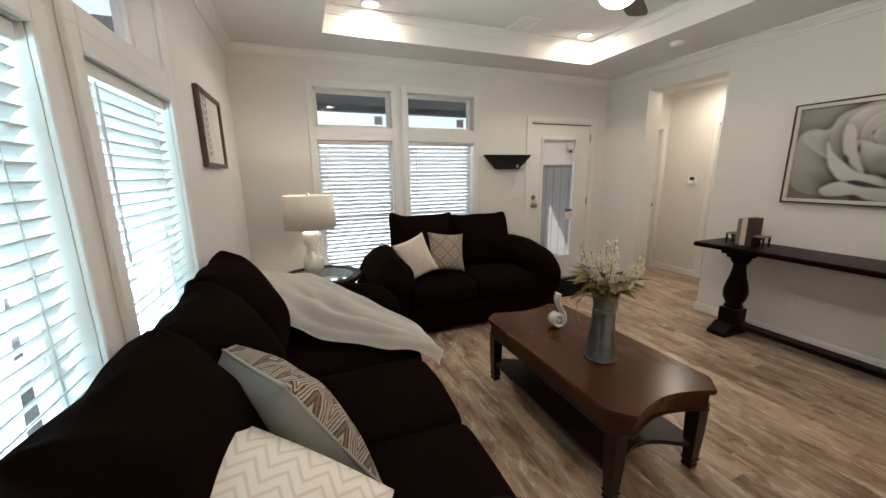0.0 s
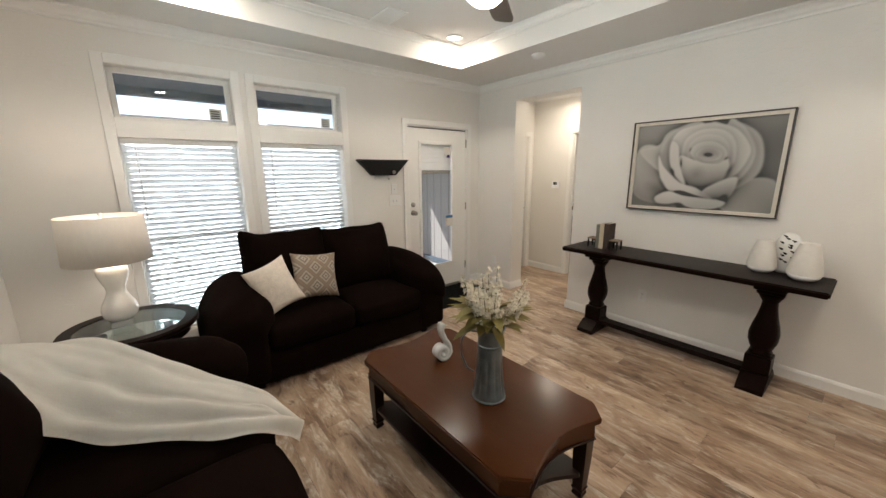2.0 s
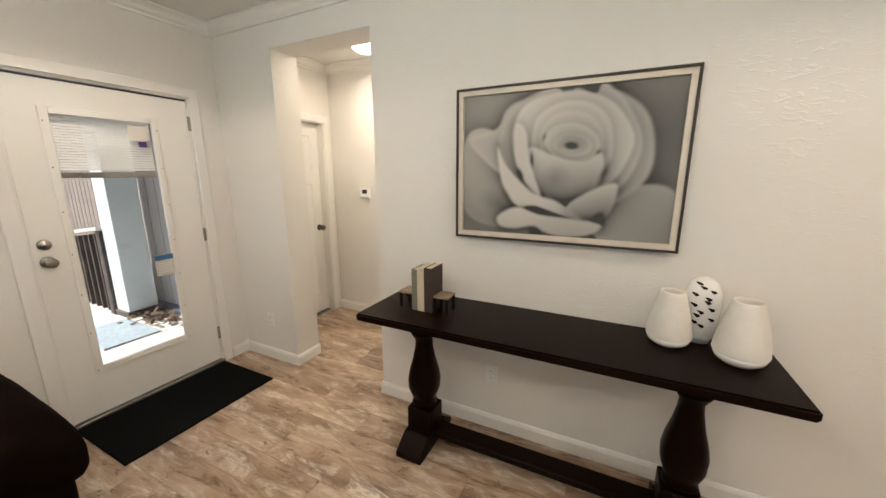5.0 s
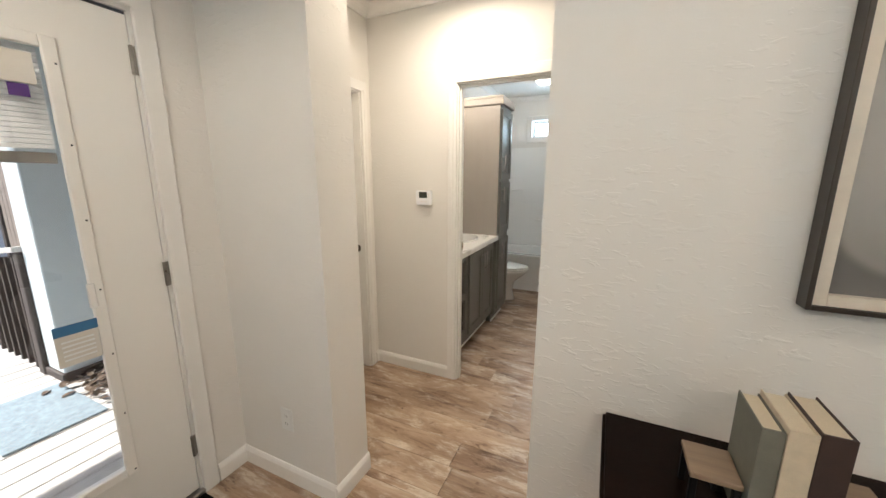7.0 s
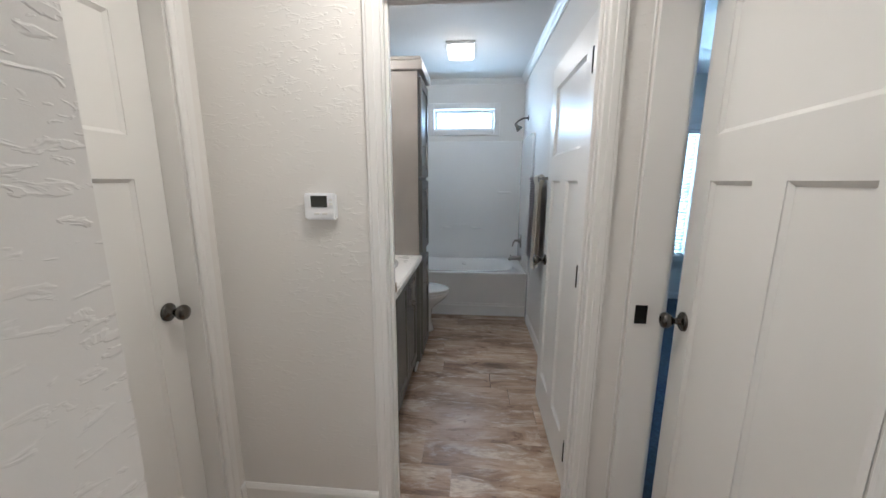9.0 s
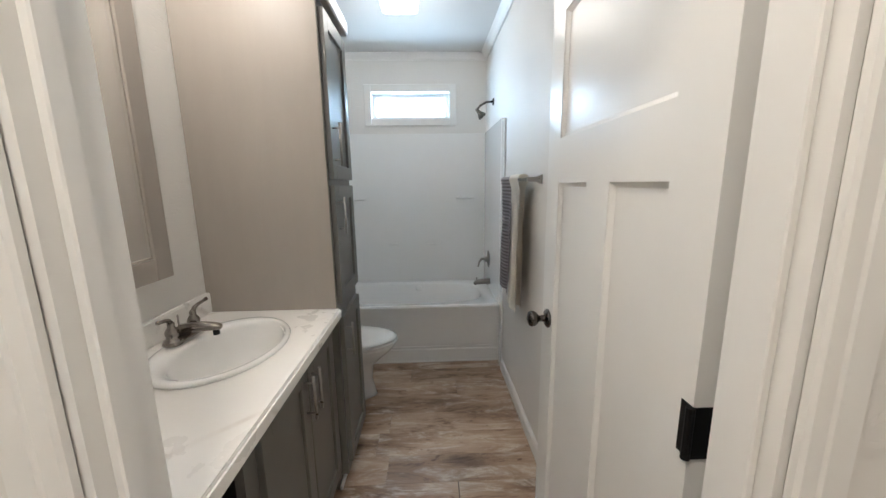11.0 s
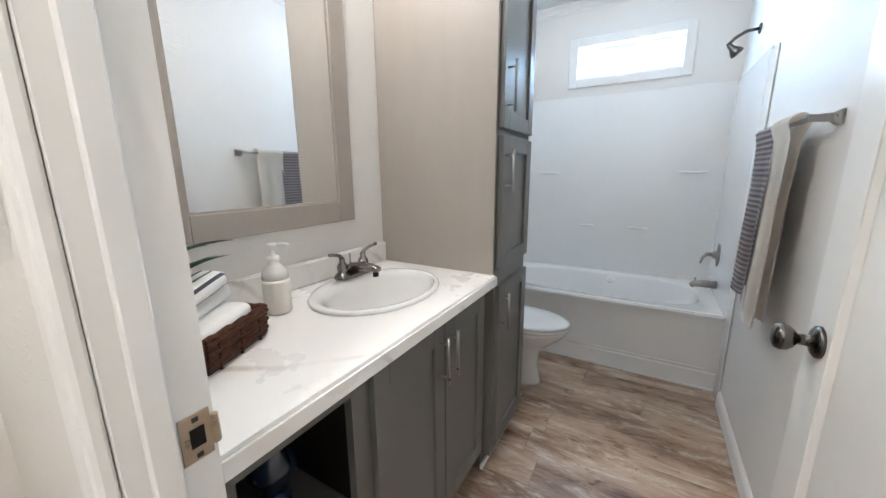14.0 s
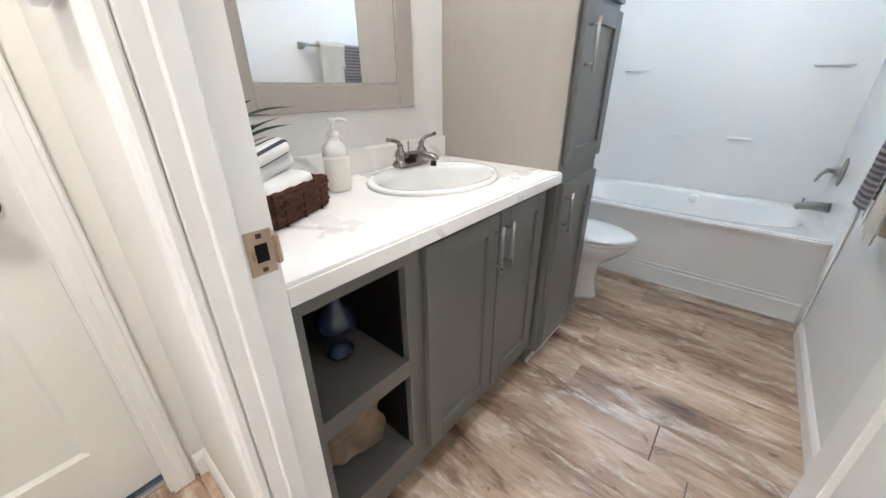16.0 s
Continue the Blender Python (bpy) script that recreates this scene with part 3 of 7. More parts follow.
solid("wall_bedroom_south", wall("y", -1.45, -1.3, HX0, 8.54, 0, 2.75), WALL, "off-white bedroom wall", kind="structure")
solid("wall_bedroom_north", wall("y", 6.4, 6.5, 4.55, 8.54, 0, 2.75), WALL, "plain bedroom wall", kind="structure")
solid("wall_bedroom_east", wall("x", BX1, BX1 + 0.15, HY1, 6.5, 0, 2.75), WALL, "plain bedroom wall", kind="structure")

# ceiling with its recessed tray, one mesh
TX0, TX1, TY0, TY1 = 0.51, 3.31, -0.19, 3.31
tray = boxes([((XW - 0.15, YS - 0.15, ZC), (TX0, YN + 0.15, ZC + 0.4)), ((TX1, YS - 0.15, ZC), (XE + 0.2, YN + 0.15, ZC + 0.4)),
              ((TX0, YS - 0.15, ZC), (TX1, TY0, ZC + 0.4)), ((TX0, TY1, ZC), (TX1, YN + 0.15, ZC + 0.4)),
              ((TX0 - 0.02, TY0 - 0.02, ZT), (TX1 + 0.02, TY1 + 0.02, ZT + 0.15))])
solid("ceiling_living", tray, CEIL, "white tray ceiling with a recessed centre", kind="structure")
solid("ceiling_hall", bx((HX0 - 0.06, -1.45, ZC), (8.54, BY0 - 0.05, ZC + 0.12)), CEIL, "white ceiling", kind="structure")
solid("ceiling_hall_b", bx((HX0 - 0.06, BY0 - 0.05, ZC), (BX0 - 0.05, 3.85, ZC + 0.12)), CEIL, "white hall ceiling", kind="structure")
solid("ceiling_bath", bx((BX0 - 0.05, BY0 - 0.05, BZ), (8.54, 3.85, BZ + 0.14)), CEIL, "white bathroom ceiling", kind="structure")
solid("ceiling_bedroom", bx((HX0, 3.85, ZC), (8.54, 6.5, ZC + 0.12)), CEIL, "white ceiling", kind="structure")

CROWN = [(0.0, 0.0), (0.07, 0.0), (0.07, -0.012), (0.055, -0.02), (0.04, -0.032), (0.028, -0.05), (0.014, -0.062), (0.012, -0.078), (0.0, -0.078)]
BASE = [(0.0, 0.0), (0.014, 0.0), (0.014, 0.068), (0.009, 0.082), (0.004, 0.09), (0.0, 0.09)]


def run(profile, a, b, inward, z):
    """A moulding from a to b; its profile lies along inward and up."""
    bm = bmesh.new()
    A, B, N = Vector((*a, z)), Vector((*b, z)), Vector((*inward, 0))
    ra = [bm.verts.new(A + N * p + Vector((0, 0, q))) for p, q in profile]
    rb = [bm.verts.new(B + N * p + Vector((0, 0, q))) for p, q in profile]
    n = len(profile)
    for k in range(n):
        bm.faces.new((ra[k], ra[(k + 1) % n], rb[(k + 1) % n], rb[k]))
    bm.faces.new(ra[::-1])
    bm.faces.new(rb)
    return bm


e = 0.0015
solid("crown_trim", join(run(CROWN, (XW, YN - e), (XE, YN - e), (0, -1), ZC), run(CROWN, (XE - e, YS), (XE - e, YN), (-1, 0), ZC), run(CROWN, (XW + e, YS), (XW + e, YN), (1, 0), ZC),
      run(CROWN, (XW, YS + e), (XE, YS + e), (0, 1), ZC)), TRIM, "white crown moulding", kind="structure")
TRAYC = [(p * 0.75, q * 0.75) for p, q in CROWN]
solid("tray_trim", join(run(TRAYC, (TX0, TY1), (TX1, TY1), (0, -1), ZT - e), run(TRAYC, (TX1, TY0), (TX1, TY1), (-1, 0), ZT - e),
      run(TRAYC, (TX0, TY0), (TX0, TY1), (1, 0), ZT - e), run(TRAYC, (TX0, TY0), (TX1, TY0), (0, 1), ZT - e)), TRIM, "white moulding inside the ceiling tray", kind="structure")
solid("crown_trim_hall", join(run(CROWN, (HX0, HY1 - e), (HX1, HY1 - e), (0, -1), ZC), run(CROWN, (HX1 - e, HY0), (HX1 - e, HY1), (-1, 0), ZC), run(CROWN, (HX0, HY0 + e), (HX1, HY0 + e), (0, 1), ZC)), TRIM, "white crown moulding", kind="structure")
solid("crown_trim_bath", join(run(TRAYC, (BX0, BY0 + e), (BX1, BY0 + e), (0, 1), BZ), run(TRAYC, (BX1 - e, BY0), (BX1 - e, BY1), (-1, 0), BZ), run(TRAYC, (BX0, BY1 - e), (BX1, BY1 - e), (0, -1), BZ)), TRIM, "white crown moulding", kind="structure")
solid("baseboard", join(run(BASE, (XW, YN - e), (2.85, YN - e), (0, -1), 0), run(BASE, (3.945, YN - e), (XE, YN - e), (0, -1), 0),
      run(BASE, (XE - e, YS), (XE - e, 2.34), (-1, 0), 0), run(BASE, (XE - e, 3.19), (XE - e, YN), (-1, 0), 0), run(BASE, (XW + e, YS), (XW + e, YN), (1, 0), 0),
      run(BASE, (XE - 0.014, 3.19 - e), (HX0, 3.19 - e), (0, -1), 0), run(BASE, (XE - 0.014, 2.34 + e), (HX0, 2.34 + e), (0, 1), 0)), TRIM, "white painted baseboard", kind="structure")
solid("baseboard_hall", join(run(BASE, (HX1 - e, 3.125), (HX1 - e, HY1), (-1, 0), 0), run(BASE, (5.235, HY1 - e), (HX1, HY1 - e), (0, -1), 0), run(BASE, (HX0 + e, 3.19), (HX0 + e, HY1), (1, 0), 0)), TRIM, "white painted baseboard", kind="structure")
solid("baseboard_bath", run(BASE, (BX0, BY0 + e), (7.50, BY0 + e), (0, 1), 0), TRIM, "white painted baseboard", kind="structure")
solid("baseboard_bedroom", run(BASE, (BX1 - e, -1.3), (BX1 - e, 2.09), (-1, 0), 0), TRIM, "white painted baseboard", kind="structure")


# ---- windows ----
def slat_mesh(length, along):
    bm = bmesh.new()
    w, n = 0.048, 4
    top, bot = [], []
    for k in range(n + 1):
        u = k / n - 0.5
        z = 0.004 * (1 - (2 * u) ** 2)
        for lst, dz in ((top, 0.0013), (bot, -0.0013)):
            lst.append([bm.verts.new((s * length / 2, u * w, z + dz)) for s in (-1, 1)])
    for k in range(n):
        bm.faces.new((top[k][0], top[k][1], top[k + 1][1], top[k + 1][0]))
        bm.faces.new((bot[k][0], bot[k + 1][0], bot[k + 1][1], bot[k][1]))
    for k in (0, n):
        bm.faces.new((top[k][0], bot[k][0], bot[k][1], top[k][1]))
    return mesh_of("slat", bm, SLAT, True)


def casing(w0, w1, z0, z1, w=0.065, d=0.018):
    """A mitre-free picture casing round an opening in the local xz plane, standing proud towards -y."""
    return boxes([((w0 - w, -d, z0 - w), (w0, 0, z1 + w)), ((w1, -d, z0 - w), (w1 + w, 0, z1 + w)), ((w0, -d, z1), (w1, 0, z1 + w)), ((w0, -d, z0 - w), (w1, 0, z0))], 0.004)


def window(name, m, wid, z0, z1, blinds, label, tag_at=None):
    """A window whose local x runs along the wall, y outwards; the origin at the middle of the opening on the floor line."""
    win = tagged(new(name), label, "window", kind="structure")
    win.matrix_basis = m
    h = wid / 2
    part("window_casing", casing(-h, h, z0, z1), TRIM, win)
    f = 0.035
    part("window_frame", boxes([((-h, 0.085, z0), (-h + f, 0.125, z1)), ((h - f, 0.085, z0), (h, 0.125, z1)), ((-h + f, 0.085, z1 - f), (h - f, 0.125, z1)), ((-h + f, 0.085, z0), (h - f, 0.125, z0 + f))], 0.003), TRIM, win)
    if blinds:
        zm = (z0 + z1) / 2
        part("meeting_rail", bx((-h + f, 0.09, zm - 0.02), (h - f, 0.13, zm + 0.02), 0.003), TRIM, win)
    g = part("pane", bx((-h + f, 0.104, z0 + f), (h - f, 0.108, z1 - f)), GLASS, win)
    g.visible_shadow = False
    part("window_sill", bx((-h, 0.001, z0 - 0.001), (h, 0.084, z0 + 0.012), 0.003), TRIM, win)
    if blinds:
        part("head_rail", bx((-h + 0.006, 0.012, z1 - 0.045), (h - 0.006, 0.066, z1 - 0.002), 0.004), TRIM, win)
        me = slat_mesh(wid - 0.03, 0)
        z = z1 - 0.075
        k = 0
        while z > z0 + 0.05:
            ob = new("slat", me)
            ob.parent = win
            ob.matrix_basis = pose(0, 0.040, z, -46 + 2.5 * math.sin(k * 1.7), 0, 0.15 * math.sin(k * 2.3))
            z -= 0.0415
            k += 1
        part("bottom_rail", bx((-h + 0.012, 0.022, z0 + 0.018), (h - 0.012, 0.060, z0 + 0.036), 0.004), TRIM, win)
        for x in (-h + 0.13, h - 0.13):
            part("lift_cord", tube([(x, 0.018, z0 + 0.03), (x, 0.018, z1 - 0.04)], 0.0013, 5), CORD, win)
        part("tilt_wand", tube([(-h + 0.09, 0.006, z1 - 0.06), (-h + 0.085, 0.004, z1 - 0.62)], 0.0045, 8), CORD, win, "slender plastic tilt wand")
    if tag_at:
        part("sticker", bx((tag_at - 0.045, 0.100, z0 + 0.05), (tag_at + 0.045, 0.1025, z0 + 0.14)), MAT_PAPER, win, "small paper sticker")
        part("sticker_print", boxes([((tag_at - 0.035, 0.0985, z0 + 0.06 + 0.018 * k), (tag_at + 0.03, 0.0995, z0 + 0.068 + 0.018 * k)) for k in range(4)]), STRIPE, win)
    return win


k = 1
for a, b in WIN_N:
    m = pose((a + b) / 2, YN, 0)
    window("window_%d" % k, m, b - a, WZ0, WZ1, True, "tall white window with half-open white slat blinds")
    window("window_%d" % (k + 1), m, b - a, TZ0, TZ1, False, "small fixed transom window in a white casing", (b - a) / 2 - 0.12)
    k += 2
for a, b in WIN_W:
    m = pose(XW, (a + b) / 2, 0, 0, 0, 90)
    window("window_%d" % k, m, b - a, WZ0, WZ1, True, "tall white window with half-open white slat blinds")
    window("window_%d" % (k + 1), m, b - a, TZ0, TZ1, False, "small fixed transom window in a white casing")
    k += 2
window("window_9", pose(BX1, 2.905, 0, 0, 0, -90), 0.72, 2.04, 2.275, False, "small high bathroom window")
window("window_10", pose(BX1, 0.65, 0, 0, 0, -90), 0.90, 0.55, 2.02, True, "bedroom window with white slat blinds")


# ---- doors ----
def knob(parent, m, material=BRONZE):
    ob = part("door_knob", lathe([(0.0, 0.0), (0.033, 0.0), (0.033, 0.006), (0.026, 0.011), (0.012, 0.014), (0.011, 0.034), (0.020, 0.040), (0.027, 0.050), (0.028, 0.060), (0.024, 0.068), (0.012, 0.073), (0.0, 0.074)], 24), material, parent, "round metal knob", True, m)
    return ob


def panel_door(name, m, width, height, label, knob_x, back_knob=True):
    """A three-panel craftsman slab: local x from the hinge, y its face normal (towards -y), z up."""
    d = tagged(new(name), label, "door", kind="structure")
    d.matrix_basis = m
    t = 0.035
    s = 0.11
    rails = [(0.0, 0.22), (1.42, 1.555), (height - 0.12, height)]
    rows = [((0, -t, 0), (s, 0, height)), ((width - s, -t, 0), (width, 0, height))]
    rows += [((s, -t, a), (width - s, 0, b)) for a, b in rails]
    rows += [((width / 2 - 0.06, -t, 0.22), (width / 2 + 0.06, 0, 1.42))]
    part("door_slab", join(boxes(rows, 0.0), bx((s - 0.002, -t + 0.012, 0.2), (width - s + 0.002, -0.012, height - 0.1))), DOORP, d)
    for a, b, c, e2 in ((s, width / 2 - 0.06, 0.22, 1.42), (width / 2 + 0.06, width - s, 0.22, 1.42), (s, width - s, 1.555, height - 0.12)):
        for side in (-t + 0.012, -0.012):
            dy = -0.009 if side < -0.02 else 0.009
            bm = bmesh.new()
            o = [(a, c), (b, c), (b, e2), (a, e2)]
            i = [(a + 0.012, c + 0.012), (b - 0.012, c + 0.012), (b - 0.012, e2 - 0.012), (a + 0.012, e2 - 0.012)]
            vo = [bm.verts.new((x, side + dy, z)) for x, z in o]
            vi = [bm.verts.new((x, side + dy * 0.05, z)) for x, z in i]
            for q in range(4):
                bm.faces.new((vo[q], vo[(q + 1) % 4], vi[(q + 1) % 4], vi[q]))
            part("panel_mould", bm, DOORP, d)
    knob(d, pose(knob_x, -t, 0.965 - 0.015, 90, 0, 0))
    if back_knob:
        knob(d, pose(knob_x, 0, 0.965 - 0.015, -90, 0, 0))
    for z in (0.20, 1.03, 1.86):
        part("hinge", join(tube([(0.0, -t - 0.004, z - 0.045), (0.0, -t - 0.004, z + 0.045)], 0.007, 10), bx((-0.003, -t, z - 0.045), (-0.001, -0.002, z + 0.045)), bx((0.001, -t - 0.002, z - 0.045), (0.024, -t - 0.0002, z + 0.045))), BLACK, d, "black metal hinge")
    return d


def door_frame(name, m, width, height, depth, label, strike_x=None):
    """Jambs and casing round an opening; local x along the wall, y through it, both faces cased."""
    d = tagged(new(name), label, "door frame", kind="structure")
    d.matrix_basis = m
    j, w, c = 0.012, 0.062, 0.016
    part("jamb", boxes([((0, -0.002, 0), (j, depth + 0.002, height)), ((width - j, -0.002, 0), (width, depth + 0.002, height)), ((j, -0.002, height - j), (width - j, depth + 0.002, height))]), TRIM, d)
    for y0, y1, r in ((-0.0025 - c, -0.0025, 0.004), (depth + 0.0025, depth + 0.0025 + 0.6 * c, -0.010)):
        part("door_casing", boxes([((-w + 0.004, y0, 0), (r, y1, height - r)), ((width - r, y0, 0), (width + w - 0.004, y1, height - r)), ((-w + 0.004, y0, height - r), (width + w - 0.004, y1, height + w))], 0.004), TRIM, d)
        part("casing_bead", boxes([((-w + 0.016, y0 - 0.003, 0.01), (-0.018, y1 + 0.002, height + 0.01)), ((width + 0.018, y0 - 0.003, 0.01), (width + w - 0.016, y1 + 0.003, height + 0.01))], 0.003), TRIM, d)
    return d


# bathroom: hinge at the south jamb, opened flat towards the south wall
fr = door_frame("door_frame_1", pose(HX1, DN, 0, 0, 0, -90), DN - DS, 2.065, BX0 - HX1, "white casing of the bathroom doorway")
DW = DN - DS
st = [((0.012, 0.018, 0.0), (0.024, 0.045, 2.05)), ((DW - 0.024, 0.018, 0.0), (DW - 0.012, 0.045, 2.05)), ((0.024, 0.018, 2.04), (DW - 0.024, 0.045, 2.053))]
part("door_stop", boxes(st, 0.002), TRIM, fr)
sp = part("strike_plate", bx((0.0125, 0.050, 0.970), (0.0145, 0.084, 1.031), 0.0005), WARMNI, fr, "satin warm nickel strike plate")
part("strike_lip", bx((0.0125, 0.083, 0.979), (0.0185, 0.093, 1.022), 0.003), WARMNI, sp)
part("latch_hole", bx((0.0146, 0.060, 0.988), (0.0151, 0.076, 1.013)), BLACK, sp)
part("strike_screw", boxes([((0.0146, 0.064, 0.974), (0.0152, 0.071, 0.980)), ((0.0146, 0.064, 1.021), (0.0152, 0.071, 1.027))]), BRONZE, sp)
panel_door("door_2", pose(5.425, 2.304, 0.018, 0, 0, -0.5) @ Matrix.Diagonal((1, -1, 1, 1)), 0.755, 2.035, "white panel bathroom door standing open against the wall", 0.69)
# north bedroom, nearly shut
door_frame("door_frame_2", pose(4.385, HY1, 0), 0.78, 2.06, 0.11, "white casing of a bedroom door")
panel_door("door_3", pose(4.40, 3.870, 0.018, 0, 0, 2.5), 0.75, 2.03, "white three-panel door left slightly ajar", 0.69)
# south bedroom, ajar
door_frame("door_frame_3", pose(4.46, HY0 - 0.11, 0), 0.802, 2.06, 0.11, "white casing of a bedroom door")
f3 = [o for o in scene.objects if o.name == "door_frame_3"][0]
part("strike_plate", bx((0.786, 0.050, 0.925), (0.7895, 0.092, 0.995), 0.0005), BLACK, f3, "dark strike plate")
panel_door("door_4", pose(4.482, 2.118, 0.018, 0, 0, -8) @ Matrix.Diagonal((1, -1, 1, 1)), 0.755, 2.03, "white three-panel door standing ajar", 0.69)

# entry door with a glazed lite
ed = tagged(new("door_1"), "white entry door with a tall glass lite and a raised built-in blind", "door", kind="structure")
ed.matrix_basis = pose(0, YN, 0)
part("door_casing", boxes([((2.858, -0.018, 0), (2.928, -0.0015, 2.088)), ((3.868, -0.018, 0), (3.938, -0.0015, 2.088)), ((2.858, -0.018, 2.080), (3.938, -0.0015, 2.145))], 0.004), TRIM, ed)
part("jamb", boxes([((2.920, 0, 0), (2.940, 0.15, 2.085)), ((3.857, 0, 0), (3.875, 0.15, 2.085)), ((2.940, 0, 2.066), (3.857, 0.15, 2.085))]), TRIM, ed)
part("weather_strip", boxes([((2.940, 0.012, 2.050), (3.857, 0.03, 2.0655))]), STRIPE, ed, "dark weather strip")
part("threshold", bx((2.922, -0.02, 0.0), (3.873, 0.15, 0.028), 0.006), NICKEL, ed, "metal threshold")
GX0, GX1, GZ0, GZ1 = 3.085, 3.650, 0.310, 1.910
part("door_slab", boxes([((2.943, 0.006, 0.035), (GX0 + 0.02, 0.05, 2.052)), ((GX1 - 0.02, 0.006, 0.035), (3.854, 0.05, 2.052)), ((GX0 + 0.02, 0.006, 0.035), (GX1 - 0.02, 0.05, GZ0 + 0.02)), ((GX0 + 0.02, 0.006, GZ1 - 0.02), (GX1 - 0.02, 0.05, 2.052))]), DOORP, ed)
part("lite_frame", boxes([((GX0, -0.008, GZ0), (GX0 + 0.04, 0.0058, GZ1)), ((GX1 - 0.04, -0.008, GZ0), (GX1, 0.0058, GZ1)), ((GX0 + 0.04, -0.008, GZ0), (GX1 - 0.04, 0.0058, GZ0 + 0.04)), ((GX0 + 0.04, -0.008, GZ1 - 0.04), (GX1 - 0.04, 0.0058, GZ1))], 0.004), DOORP, ed)
for z in (0.33, 0.58, 0.83, 1.08, 1.33, 1.58, 1.83):
    for x in (GX0 + 0.012, GX1 - 0.012):
        part("screw_cap", lathe([(0.0, -0.001), (0.004, -0.001), (0.003, 0.0015), (0, 0.0018)], 8), STRIPE, ed, "", False, pose(x, -0.008, z, 90, 0, 0))
pn = part("pane", bx((GX0 + 0.03, 0.012, GZ0 + 0.03), (GX1 - 0.03, 0.016, GZ1 - 0.03)), GLASS, ed)
pn.visible_shadow = False
part("built_in_blind", join(boxes([((GX0 + 0.042, 0.026, 1.565 + 0.0155 * q), (GX1 - 0.042, 0.034, 1.5785 + 0.0155 * q)) for q in range(20)], 0.001)), SLAT, ed, "raised white mini blind between the panes")
part("blind_rail", bx((GX0 + 0.042, 0.024, 1.520), (GX1 - 0.042, 0.040, 1.555), 0.003), NICKEL, ed, "grey bottom rail of the mini blind")
part("blind_slider", bx((GX1 - 0.050, -0.016, 1.02), (GX1 - 0.026, -0.008, 1.11), 0.004), PLASTIC, ed)
part("hang_tag", bx((3.475, -0.0105, 1.755), (3.585, -0.0092, 1.845), 0.0004), MAT_PAPER, ed, "white paper tag taped on the glass")
part("tag_tape", bx((3.52, -0.0115, 1.715), (3.565, -0.0107, 1.752)), PURPLE, ed, "purple label")
bag = part("parts_bag", bx((3.495, -0.014, 0.84), (3.610, -0.009, 0.985), 0.002), MAT_PAPER, ed, "white paper leaflet taped to the glass")
part("bag_header", bx((3.495, -0.0155, 0.950), (3.610, -0.0142, 0.985)), BLUETAG, bag, "blue header strip")
part("bag_print", boxes([((3.51, -0.0152, 0.86 + 0.016 * q), (3.595, -0.0143, 0.866 + 0.016 * q)) for q in range(5)]), SLAT, bag)
part("deadbolt", lathe([(0, 0), (0.030, 0), (0.030, 0.01), (0.024, 0.016), (0.010, 0.018), (0.008, 0.03), (0, 0.031)], 24), NICKEL, ed, "satin nickel deadbolt", True, pose(2.995, 0.006, 1.155, 90, 0, 0))
knob(ed, pose(2.995, 0.006, 1.055, 90, 0, 0), NICKEL)
for z in (0.265, 1.085, 1.90):
    part("hinge", join(tube([(3.853, -0.003, z - 0.05), (3.853, -0.003, z + 0.05)], 0.007, 10), bx((3.853, -0.001, z - 0.05), (3.868, 0.004, z + 0.05))), NICKEL, ed, "satin nickel hinge")

